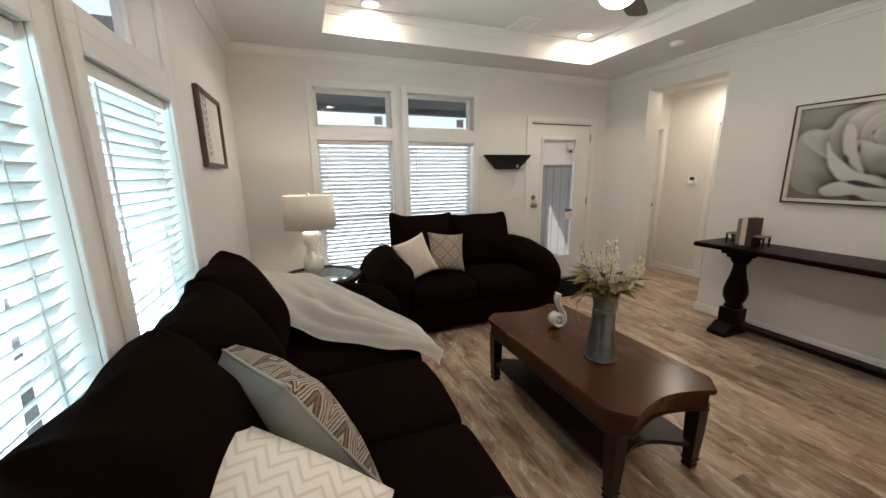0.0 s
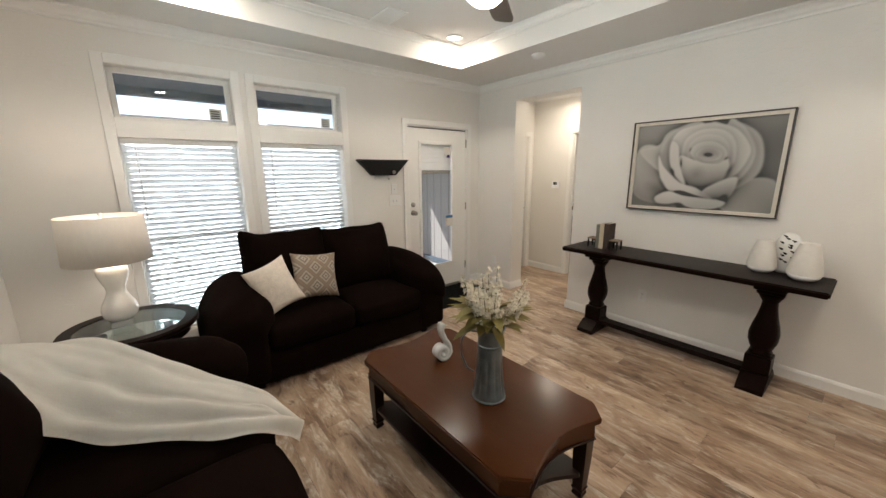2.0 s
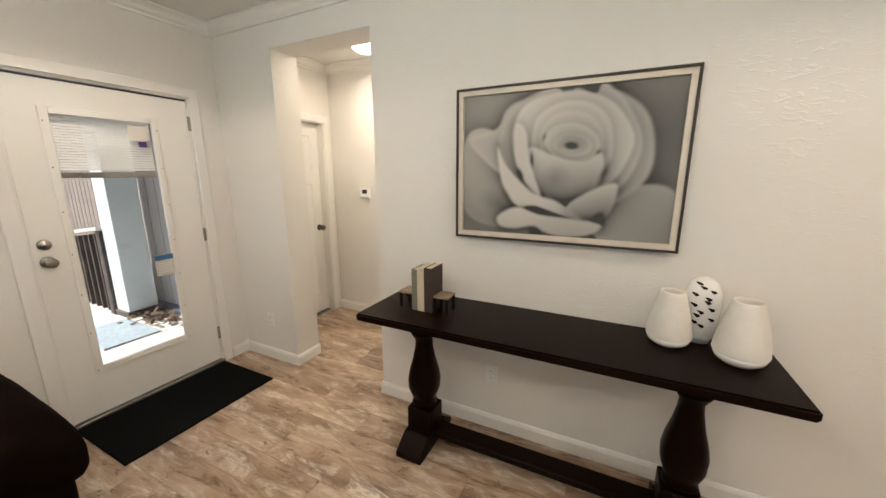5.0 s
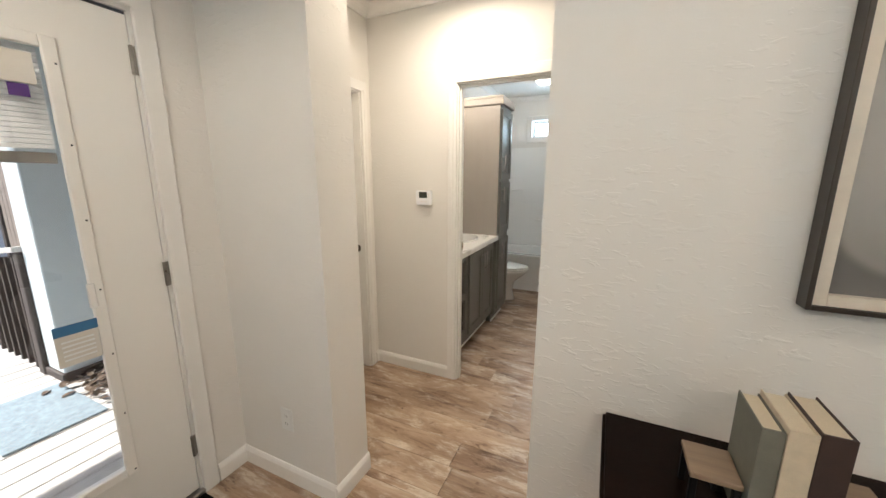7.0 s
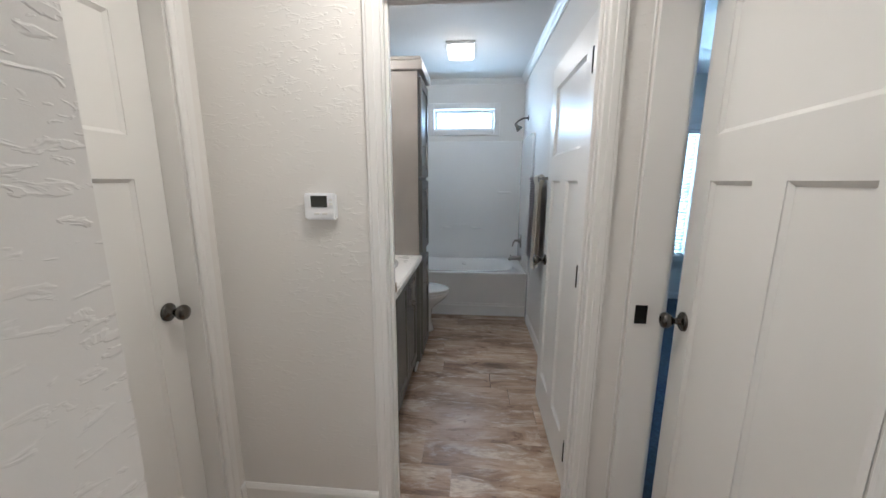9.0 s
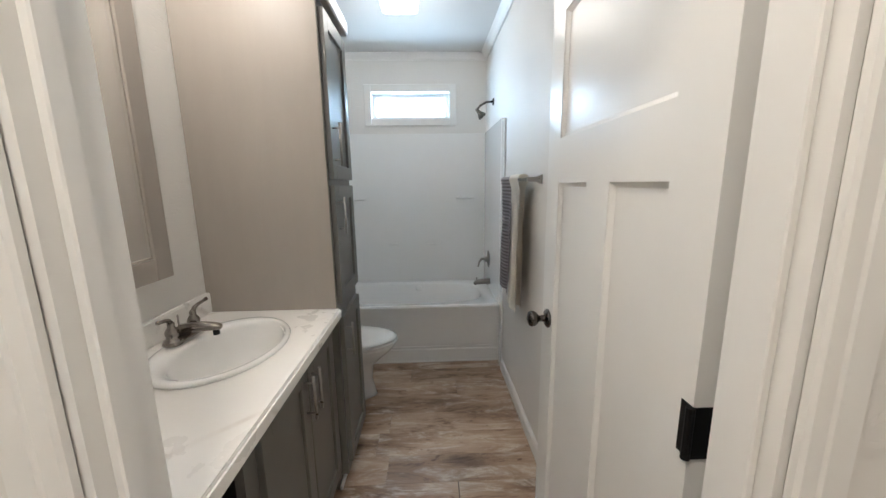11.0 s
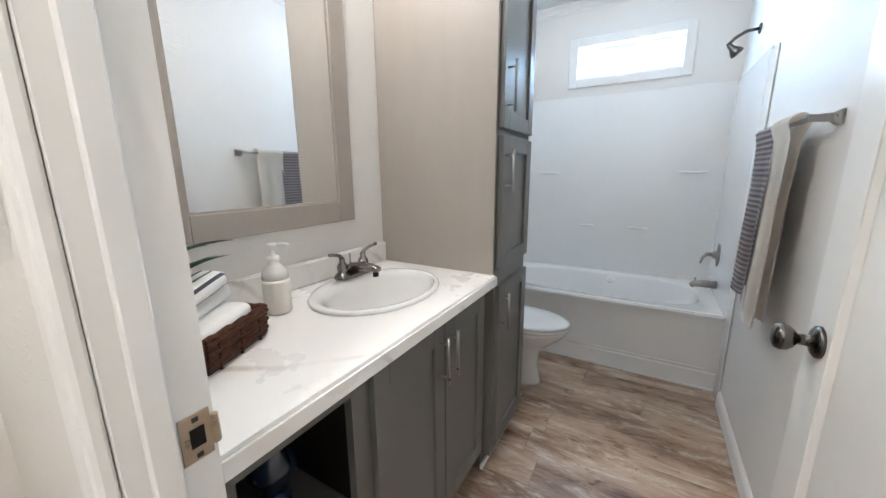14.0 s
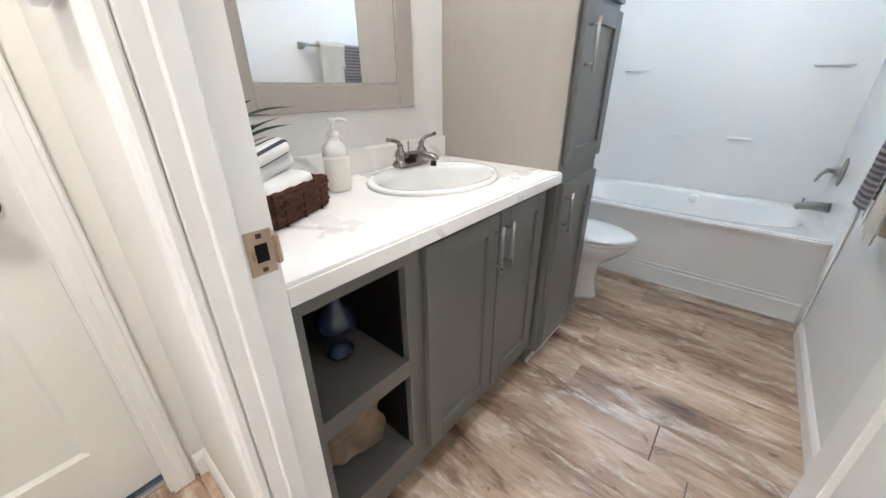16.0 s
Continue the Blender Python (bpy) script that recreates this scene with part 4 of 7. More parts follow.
# ---- living room: loveseat and sofa ----
def couch(name, m, seats, w, deep, arm_z, label, category, back_y=-0.245, lean=-20, arm_w=0.48):
    """A pillow-back couch of that many seats, each w wide; local x along its length, -y its front, origin at the middle of the back's foot."""
    c = thing(name, m, label, category)
    half = seats * w / 2
    part("base", moved(softbox(2 * half + 0.30, deep - 0.08, 0.27, 0.05, (0, 0.01, 0), 8), pose(0, -deep / 2, 0.165)), SOFA, c, smooth=True)
    part("back_frame", moved(softbox(2 * half + 0.30, 0.17, 0.66, 0.08, (0, 0.01, 0.02), 10), pose(0, -0.09, 0.36)), SOFA, c, smooth=True)
    for s in (-1, 1):
        bm = softbox(arm_w, deep - 0.02, 0.36, 0.15, (0.02, 0.03, 0.03), 14, 0.010, s)
        for v in bm.verts:
            t = max(0, (v.co.x * s / (arm_w / 2) + 0.6) / 1.6)
            v.co.z -= 0.17 * t ** 2 + 0.05 * max(0, -v.co.y / (deep / 2))
        part("arm", moved(bm, pose(s * (half + arm_w / 2 - 0.065), -deep / 2, arm_z)), SOFA, c, "rounded overstuffed arm", True)
        part("arm_panel", moved(softbox(arm_w - 0.11, deep - 0.06, 0.44, 0.06, (0.02, 0.02, 0), 8), pose(s * (half + arm_w / 2 - 0.07), -deep / 2, 0.27)), SOFA, c, smooth=True)
    sl = deep - 0.22
    for k in range(seats):
        x = -half + w * (k + 0.5)
        part("seat_cushion", moved(softbox(w + 0.012, sl, 0.20, 0.065, (0, 0.02, 0.035), 14, 0.008, k), pose(x, -deep + sl / 2 + 0.005, 0.385)), SOFA, c, smooth=True)
        bm = softbox(w - 0.025, 0.21, 0.585, 0.08, (0.02, 0.085, 0.020), 20, 0.022, k + 5)
        for v in bm.verts:
            cx, cz = v.co.x / (w / 2), v.co.z / 0.30
            if cz > 0.45 and abs(cx) > 0.62:
                pull = ((abs(cx) - 0.62) / 0.38) ** 2 * min(1, (cz - 0.45) / 0.45)
                v.co.z += 0.095 * pull
                v.co.x += math.copysign(0.018 * pull, v.co.x)
                v.co.y *= 1 - 0.35 * pull
            v.co.z -= 0.018 * max(0, cz) * (1 - min(1, cx * cx))
        place = pose(x, back_y + 0.012 * math.sin(4.0 * k), 0.752 + 0.012 * math.cos(3.0 * k), lean + 2.5 * math.sin(2.6 * k + 1), 1.6 * math.sin(5.0 * k + 1), 2.5 * math.sin(3.7 * k))
        part("back_cushion", moved(bm, place), SOFA, c, "loose pillow back cushion", True)
    for sx in (-1, 1):
        for y in (-0.12, -deep + 0.12):
            part("leg", bx((sx * (half + 0.08) - 0.03, y - 0.03, 0.0), (sx * (half + 0.08) + 0.03, y + 0.03, 0.06), 0.004), ESPRESSO, c)
    return c


couch("loveseat", pose(1.715, 3.67, 0), 2, 0.665, 0.88, 0.575, "dark brown overstuffed two-seat sofa with pillow backs", "loveseat", arm_w=0.42)
couch("sofa", pose(-0.275, 1.42, 0, 0, 0, 90), 3, 0.56, 1.09, 0.565, "dark brown overstuffed sofa with a cream throw over its arm", "sofa", -0.19, -24)


def throw_pillow(name, m, w, h, t, front, label, back=None, seed=0, ear=0.10):
    p = thing(name, m, label, "pillow")
    bm = pillow(w, h, t, ear=ear, seed=seed)
    if back:
        b2 = bm.copy()
        bmesh.ops.delete(bm, geom=[f for f in bm.faces if f.calc_center_median().y > 0], context="FACES")
        bmesh.ops.delete(b2, geom=[f for f in b2.faces if f.calc_center_median().y <= 0], context="FACES")
        part("back_cover", b2, back, p, "plain grey velvet back", True)
        part("front_cover", bm, front, p, "", True)
        per = []
        for q in range(41):
            a = 4 * q / 40
            s, f = int(a) % 4, a - int(a)
            u, v = [(-1 + 2 * f, -1), (1, -1 + 2 * f), (1 - 2 * f, 1), (-1, 1 - 2 * f)][s]
            per.append((w / 2 * u * (1 - 0.10 * (1 - v * v)), 0, h / 2 * v * (1 - 0.10 * (1 - u * u))))
        part("welt", tube(per, 0.005, 6), back, p)
    else:
        part("cover", bm, front, p, "", True)
    return p


throw_pillow("throw_pillow", look((1.17, 3.02, 0.715), (1.24, 3.40, 0.60)) @ pose(0, 0, 0, -90, 0, 0) @ pose(0, 0, 0, 0, -22, 0), 0.31, 0.38, 0.15, KNIT, "cream knitted throw pillow leaning on the loveseat")
throw_pillow("throw_pillow", look((1.50, 3.08, 0.725), (1.47, 3.40, 0.60)) @ pose(0, 0, 0, -90, 0, 0) @ pose(0, 0, 0, 0, 8, 0), 0.38, 0.38, 0.15, DIAMOND, "taupe pillow with a diamond weave on the loveseat", seed=3)
throw_pillow("throw_pillow", pose(0.165, 1.08, 0.720, -28, 6, 118), 0.56, 0.52, 0.21, IKAT, "pillow with a brown nested-line print and grey back", GREYVELVET, 7)
throw_pillow("throw_pillow", pose(0.0, 0.65, 0.675, -48, 14, -24) @ pose(0, 0, 0, 0, 7, 0), 0.62, 0.52, 0.26, HERRING, "cream herringbone fleece pillow lying on the sofa", None, 9, -0.05)

# throw blanket: one draped sheet from the back of the arm down over the last seat
def spline(points, n):
    t = np.linspace(0, 1, len(points))
    q = np.linspace(0, 1, n)
    p = np.array(points)
    out = np.stack([np.interp(q, t, p[:, k]) for k in range(3)], 1)
    for _ in range(6):
        out[1:-1] = (out[:-2] + 2 * out[1:-1] + out[2:]) / 4
    return out


FAR = [(-0.10, 2.46, 0.84), (0.12, 2.48, 0.82), (0.33, 2.38, 0.80), (0.50, 2.17, 0.745), (0.68, 1.97, 0.65), (0.82, 1.83, 0.555), (0.90, 1.74, 0.42)]
NEAR = [(-0.12, 2.16, 0.93), (0.02, 2.08, 0.80), (0.12, 2.00, 0.66), (0.28, 1.88, 0.575), (0.55, 1.76, 0.545), (0.78, 1.70, 0.535), (0.90, 1.68, 0.42)]
NU, NV = 60, 34
fa_, ne_ = spline(FAR, NU + 1), spline(NEAR, NU + 1)
bm = bmesh.new()
grid = []
for i in range(NU + 1):
    row = []
    for j in range(NV + 1):
        u, v = i / NU, j / NV
        p = Vector(ne_[i] * (1 - v) + fa_[i] * v)
        ridge = abs(math.sin(3.3 * math.pi * v + 1.6 * math.sin(3.1 * u) + 0.8 * noise.noise(Vector((5 * u, 2 * v, 7)))))
        p.z += 0.030 * math.sin(math.pi * v) ** 0.7 + 0.034 * ridge ** 0.7 * (0.55 + 0.45 * u) + 0.016 * noise.noise(Vector((9 * u, 7 * v, 2))) - 0.035 * abs(2 * v - 1) ** 8
        p.y += 0.030 * math.sin(11 * u + 2) * (1 - v) + 0.020 * math.sin(9 * u) * v
        p.x += 0.030 * math.sin(9 * v) * u * u
        row.append(bm.verts.new(p))
    grid.append(row)
for i in range(NU):
    for j in range(NV):
        bm.faces.new((grid[i][j], grid[i + 1][j], grid[i + 1][j + 1], grid[i][j + 1]))
bmesh.ops.solidify(bm, geom=bm.faces[:], thickness=0.034)
blanket = solid("throw_blanket", bm, CREAM_FUR, "cream fleece throw draped over the sofa arm", "blanket", smooth=True)

# end table and lamp
et = thing("end_table", pose(0.33, 3.20, 0), "round dark end table with an inset glass top", "table")
part("rim", lathe([(0.285, 0.560), (0.345, 0.555), (0.360, 0.570), (0.360, 0.590), (0.350, 0.600), (0.285, 0.600), (0.285, 0.560)], 40, False), ESPRESSO, et, smooth=False)
part("glass_top", lathe([(0.0, 0.584), (0.284, 0.584), (0.284, 0.596), (0.0, 0.596)], 40), glass_mat("table_glass", (0.75, 0.9, 0.9)), et, "clear glass inset")
part("apron", lathe([(0.29, 0.49), (0.30, 0.49), (0.30, 0.556), (0.29, 0.556), (0.29, 0.49)], 40, False), ESPRESSO, et)
part("shelf", lathe([(0.0, 0.16), (0.26, 0.16), (0.27, 0.17), (0.26, 0.185), (0.0, 0.185)], 32), ESPRESSO, et)
for q in range(4):
    a = math.pi / 4 + q * math.pi / 2
    part("leg", moved(lathe([(0.014, 0.0), (0.018, 0.05), (0.026, 0.35), (0.030, 0.49)], 10), pose(0.255 * math.cos(a), 0.255 * math.sin(a), 0)), ESPRESSO, et, smooth=True)

tl = thing("table_lamp", pose(0.285, 3.22, 0.6005), "white gourd table lamp with a linen drum shade", "lamp")
part("plinth", bx((-0.055, -0.055, 0.0), (0.055, 0.055, 0.038), 0.004), mat("acrylic_block", (0.75, 0.78, 0.78), 0.08, 0, 0.02, 3, 0, trans=0.7), tl, "clear acrylic base")
part("body", lathe([(0.0, 0.038), (0.062, 0.040), (0.085, 0.065), (0.093, 0.10), (0.084, 0.145), (0.060, 0.190), (0.048, 0.225), (0.050, 0.255), (0.066, 0.300), (0.080, 0.345), (0.078, 0.375), (0.055, 0.398), (0.02, 0.405), (0.0, 0.405)], 32), WHITE_CER, tl, "glossy white hourglass body", True)
part("neck", lathe([(0.008, 0.405), (0.012, 0.41), (0.008, 0.44), (0.008, 0.47)], 12), NICKEL, tl, "", True)
part("shade", lathe([(0.215, 0.425), (0.205, 0.705), (0.202, 0.705), (0.212, 0.425), (0.215, 0.425)], 48, False), SHADE, tl, "off-white linen drum shade", True)
part("harp", tube([(0.03, 0, 0.46), (0.05, 0, 0.56), (0.03, 0, 0.66), (0.0, 0, 0.69), (-0.03, 0, 0.66), (-0.05, 0, 0.56), (-0.03, 0, 0.46)], 0.002, 6), NICKEL, tl)
part("spider", boxes([((-0.203, -0.002, 0.688), (0.203, 0.002, 0.692)), ((-0.002, -0.203, 0.688), (0.002, 0.203, 0.692))]), NICKEL, tl)
part("finial", lathe([(0.0, 0.69), (0.008, 0.692), (0.005, 0.70), (0.012, 0.712), (0.010, 0.724), (0.0, 0.73)], 12), WHITE_CER, tl, "", True)

# coffee table
ct = thing("coffee_table", pose(1.705, 1.465, 0), "cherry coffee table with clipped corners and a lower shelf", "coffee table")


def table_outline(hx, hy, cut, dip):
    pts = [(hx, -hy + cut), (hx, hy - cut), (hx - cut, hy)]
    pts += [((hx - cut) * (1 - 2 * q / 12), hy - dip * math.sin(math.pi * q / 12)) for q in range(1, 12)]
    pts += [(-hx + cut, hy), (-hx, hy - cut), (-hx, -hy + cut), (-hx + cut, -hy)]
    pts += [(-(hx - cut) * (1 - 2 * q / 12), -hy + dip * math.sin(math.pi * q / 12)) for q in range(1, 12)]
    pts += [(hx - cut, -hy)]
    return pts


part("tabletop", prism(table_outline(0.335, 0.610, 0.085, 0.060), 0.452, 0.480, 0.006, 2), CHERRY, ct, "polished cherry top")
part("apron", prism(table_outline(0.315, 0.588, 0.080, 0.060), 0.375, 0.4515), CHERRY, ct)
part("apron_bead", prism(table_outline(0.324, 0.597, 0.083, 0.060), 0.366, 0.3745, 0.003), CHERRY_DK, ct)
part("shelf", prism(table_outline(0.285, 0.545, 0.06, 0.10), 0.130, 0.152, 0.004), CHERRY_DK, ct, "dark lower shelf")
for sx in (-1, 1):
    for sy in (-1, 1):
        bm = bmesh.new()
        prof = [(0.020, 0.0), (0.026, 0.012), (0.022, 0.03), (0.030, 0.05), (0.024, 0.056), (0.031, 0.20), (0.034, 0.367)]
        rings = [[bm.verts.new((a * r_, b * r_, z)) for a, b in ((1, 1), (-1, 1), (-1, -1), (1, -1))] for r_, z in prof]
        for A, B in zip(rings, rings[1:]):
            for q in range(4):
                bm.faces.new((A[q], A[(q + 1) % 4], B[(q + 1) % 4], B[q]))
        bm.faces.new(rings[0][::-1])
        bm.faces.new(rings[-1])
        part("leg", moved(bm, pose(sx * 0.262, sy * 0.528, 0, 0, 0, 0)), CHERRY_DK, ct)

# galvanised pitcher
pt = thing("pitcher", pose(1.69, 1.295, 0.4805), "galvanised metal pitcher with fluted sides on the coffee table", "pitcher")
side = [(0.0765 - 0.0185 * q / 16 - 0.003 * math.sin(math.pi * q / 16), 0.030 + 0.232 * q / 16) for q in range(17)]
prof = [(0.0, 0.0), (0.074, 0.0), (0.079, 0.006), (0.078, 0.016)] + side + [(0.056, 0.275), (0.058, 0.280), (0.056, 0.287), (0.058, 0.32), (0.069, 0.362), (0.072, 0.366), (0.067, 0.362), (0.055, 0.32), (0.053, 0.285), (0.050, 0.24), (0.060, 0.02), (0.0, 0.012)]
bm = lathe(prof, 80, False)
for v in bm.verts:
    r_ = math.hypot(v.co.x, v.co.y)
    if 0.03 < v.co.z < 0.255 and r_ > 0.0545:
        a = math.atan2(v.co.y, v.co.x)
        arch = min(1.0, (0.255 - v.co.z) / 0.03 * (0.3 + abs(math.sin(a * 5))))
        k_ = 1 - 0.10 * (1 - abs(math.sin(a * 5)) ** 0.7) * arch
        v.co.x *= k_
        v.co.y *= k_
part("body", bm, GALV, pt, smooth=True)
part("collar_band", lathe([(0.0570, 0.270), (0.0600, 0.274), (0.0600, 0.281), (0.0570, 0.285), (0.0570, 0.270)], 40, False), GALV, pt, "raised band", True)
part("foot_ring", lathe([(0.078, 0.002), (0.082, 0.006), (0.080, 0.014), (0.075, 0.006), (0.078, 0.002)], 40, False), GALV, pt, "", True)
part("handle", tube([(-0.046, 0.040, 0.34), (-0.075, 0.070, 0.345), (-0.098, 0.092, 0.30), (-0.098, 0.092, 0.22), (-0.078, 0.074, 0.15), (-0.055, 0.052, 0.13)], 0.004, 8), GALV, pt, "wire handle", True)

# flower arrangement
rng = random.Random(4)
fa = thing("flower_arrangement", pose(1.69, 1.295, 0.80), "cream lilac sprays with olive leaves in the pitcher", "flowers")


def bud(bm, p, s, d):
    """A small open blossom of four petals."""
    u = d.orthogonal().normalized()
    w = d.cross(u).normalized()
    tw = rng.uniform(0, 1.5)
    for q in range(4):
        a = tw + q * math.pi / 2
        o = math.cos(a) * u + math.sin(a) * w
        t = -math.sin(a) * u + math.cos(a) * w
        bm.faces.new([bm.verts.new(p), bm.verts.new(p + s * (0.6 * o + 0.35 * t + 0.25 * d)), bm.verts.new(p + s * (1.1 * o + 0.45 * d)), bm.verts.new(p + s * (0.6 * o - 0.35 * t + 0.25 * d))])


def leaf(bm, p, d, length, width, curl=0.25):
    side = d.cross(Vector((0, 0, 1)))
    side = side.normalized() if side.length > 1e-3 else Vector((1, 0, 0))
    nrm = side.cross(d).normalized()
    prev = None
    for q in range(6):
        f = q / 5
        c = p + d * length * f + nrm * (-curl * length * f * f)
        wd = width * math.sin(math.pi * (0.12 + 0.88 * f)) if q < 5 else 0.0005
        cur = [bm.verts.new(c - side * wd + nrm * wd * 0.3), bm.verts.new(c), bm.verts.new(c + side * wd + nrm * wd * 0.3)]
        if prev:
            for z in (0, 1):
                bm.faces.new((prev[z], prev[z + 1], cur[z + 1], cur[z]))
        prev = cur


for k in range(21):
    a = 2.4 * k
    lean = 0.10 + 0.62 * ((k * 8) % 21) / 21
    d = Vector((math.cos(a) * lean, math.sin(a) * lean, 1)).normalized()
    ln = rng.uniform(0.22, 0.36) * (1.0 - 0.12 * lean)
    bm = bmesh.new()
    base = Vector((0.03 * math.cos(a), 0.03 * math.sin(a), 0.0))
    for q in range(64):
        f = rng.uniform(0.42, 1.0)
        rad = 0.026 * (1.15 - f) / 0.6 + 0.004
        off = Vector((rng.gauss(0, 1), rng.gauss(0, 1), rng.gauss(0, 0.7))).normalized() * rad * rng.uniform(0.5, 1)
        bud(bm, base + d * ln * f + off + Vector((0, 0, -0.02 * f * f * lean)), rng.uniform(0.007, 0.012), (off.normalized() + d * 0.4).normalized())
    sp_ = tagged(part("flower_spray", bm, PETAL, fa), kind="stuff")
    part("stem", tube([base - Vector((0, 0, 0.18)) * 1.0, base, base + d * ln * 0.5, base + d * ln * 0.95], 0.0018, 5), STEM, sp_)
for k in range(46):
    a = rng.uniform(0, 6.28)
    d = Vector((math.cos(a), math.sin(a), rng.uniform(-0.1, 0.9))).normalized()
    bm = bmesh.new()
    leaf(bm, Vector((0.06 * math.cos(a), 0.06 * math.sin(a), rng.uniform(0.06, 0.16))), d, rng.uniform(0.09, 0.16), rng.uniform(0.020, 0.032))
    part("leaf", bm, LEAF, fa, smooth=True)

# white scroll ornament
so = thing("scroll_ornament", pose(1.725, 1.705, 0.4805, 0, 0, -4), "white glossy ceramic scroll shaped like a curled ribbon", "ornament")
pth = []
for q in range(34):
    a = 4 * math.pi - 0.15 - (33 - q) * 0.30
    rr = 0.012 + 0.036 * q / 33
    pth.append((rr * math.cos(a), 0.0565 + rr * math.sin(a)))
cx_, cz_ = pth[-1]
for q in range(1, 15):
    f = q / 14
    pth.append((float(np.interp(f, [0, 0.25, 0.5, 0.75, 1.0], [cx_, cx_ - 0.006, cx_ - 0.036, cx_ - 0.055, cx_ - 0.047])), cz_ + 0.182 * f))
bm = bmesh.new()
rows_ = []
for q, (x, z) in enumerate(pth):
    dx = pth[min(q + 1, len(pth) - 1)][0] - pth[max(q - 1, 0)][0]
    dz = pth[min(q + 1, len(pth) - 1)][1] - pth[max(q - 1, 0)][1]
    ln = math.hypot(dx, dz) or 1
    nx, nz = -dz / ln * 0.0085, dx / ln * 0.0085
    wd = 0.032 if q < 34 else 0.032 - 0.010 * (q - 34) / 14
    rows_.append([bm.verts.new((x + s * nx, y * wd, max(0.0, z + s * nz))) for s, y in ((1, 1), (1, -1), (-1, -1), (-1, 1))])
for A, B in zip(rows_, rows_[1:]):
    for q in range(4):
        bm.faces.new((A[q], A[(q + 1) % 4], B[(q + 1) % 4], B[q]))
bm.faces.new(rows_[0])
bm.faces.new(rows_[-1][::-1])
part("ribbon", bm, WHITE_CER, so, smooth=True)

# console table
co = thing("console_table", pose(3.835, 1.23, 0), "espresso trestle console table with turned pedestals", "console table")
part("tabletop", bx((-0.235, -0.905, 0.785), (0.235, 0.905, 0.825), 0.008, 2), ESPRESSO, co)
for sy in (-1, 1):
    y = 0.625 * sy
    ped = lathe([(0.050, 0.235), (0.066, 0.245), (0.066, 0.262), (0.055, 0.272), (0.068, 0.30), (0.083, 0.345), (0.086, 0.40), (0.076, 0.46), (0.058, 0.53), (0.046, 0.60), (0.044, 0.64), (0.062, 0.672), (0.072, 0.69), (0.060, 0.705)], 20)
    for v in ped.verts:
        a = math.atan2(v.co.y, v.co.x)
        k_ = 1 + 0.10 * abs(math.sin(2 * a)) ** 2
        v.co.x *= k_
        v.co.y *= k_
    pd = part("pedestal", moved(ped, pose(0, y, 0)), ESPRESSO, co, "turned vase-shaped pedestal", True)
    part("pedestal_block", bx((-0.075, y - 0.075, 0.105), (0.075, y + 0.075, 0.236), 0.006), ESPRESSO, pd)
    part("pedestal_cap", boxes([((-0.085, y - 0.075, 0.705), (0.085, y + 0.075, 0.745)), ((-0.15, y - 0.085, 0.745), (0.15, y + 0.085, 0.785))], 0.006), ESPRESSO, pd)
    foot = prism([(-0.20, 0.0), (0.20, 0.0), (0.20, 0.035), (0.10, 0.105), (-0.10, 0.105), (-0.20, 0.035)], -0.078, 0.078, 0.005)
    part("foot", moved(foot, pose(0, y, 0, 90, 0, 0)), ESPRESSO, co, "sloping trestle foot")
part("stretcher", bx((-0.055, -0.55, 0.075), (0.055, 0.55, 0.115), 0.005), ESPRESSO, co)

# books and bookends
for y, t, h_, d_, mt, lab in ((1.878, 0.034, 0.225, 0.125, BOOK_G, "sage cloth hardback book standing upright"), (1.840, 0.040, 0.235, 0.13, BOOK_C, "cream hardback book standing upright"), (1.797, 0.044, 0.240, 0.13, BOOK_B, "dark brown hardback book standing upright")):
    bk = thing("book", pose(3.845, y, 0.8255), lab, "book", "books on the console")
    part("cover", boxes([((-d_ / 2, -t / 2, 0), (d_ / 2, -t / 2 + 0.003, h_)), ((-d_ / 2, t / 2 - 0.003, 0), (d_ / 2, t / 2, h_)), ((-d_ / 2 - 0.002, -t / 2, 0), (-d_ / 2 + 0.002, t / 2, h_))], 0.0008), mt, bk)
    part("page_block", bx((-d_ / 2 + 0.002, -t / 2 + 0.0032, 0.004), (d_ / 2 - 0.005, t / 2 - 0.0032, h_ - 0.004)), PAGES, bk)
for y in (1.940, 1.730):
    be = thing("bookend", pose(3.84, y, 0.8255), "small black stool-shaped bookend with a tan top", "bookend", "bookends")
    part("top", bx((-0.05, -0.042, 0.080), (0.05, 0.042, 0.092), 0.002), TANWOOD, be)
    for sx in (-1, 1):
        for sy in (-1, 1):
            part("leg", bx((sx * 0.042 - 0.006, sy * 0.034 - 0.006, 0), (sx * 0.042 + 0.006, sy * 0.034 + 0.006, 0.080), 0.001), BLACK, be)
    part("rail", boxes([((-0.042, -0.003, 0.060), (0.042, 0.003, 0.079))]), BLACK, be)

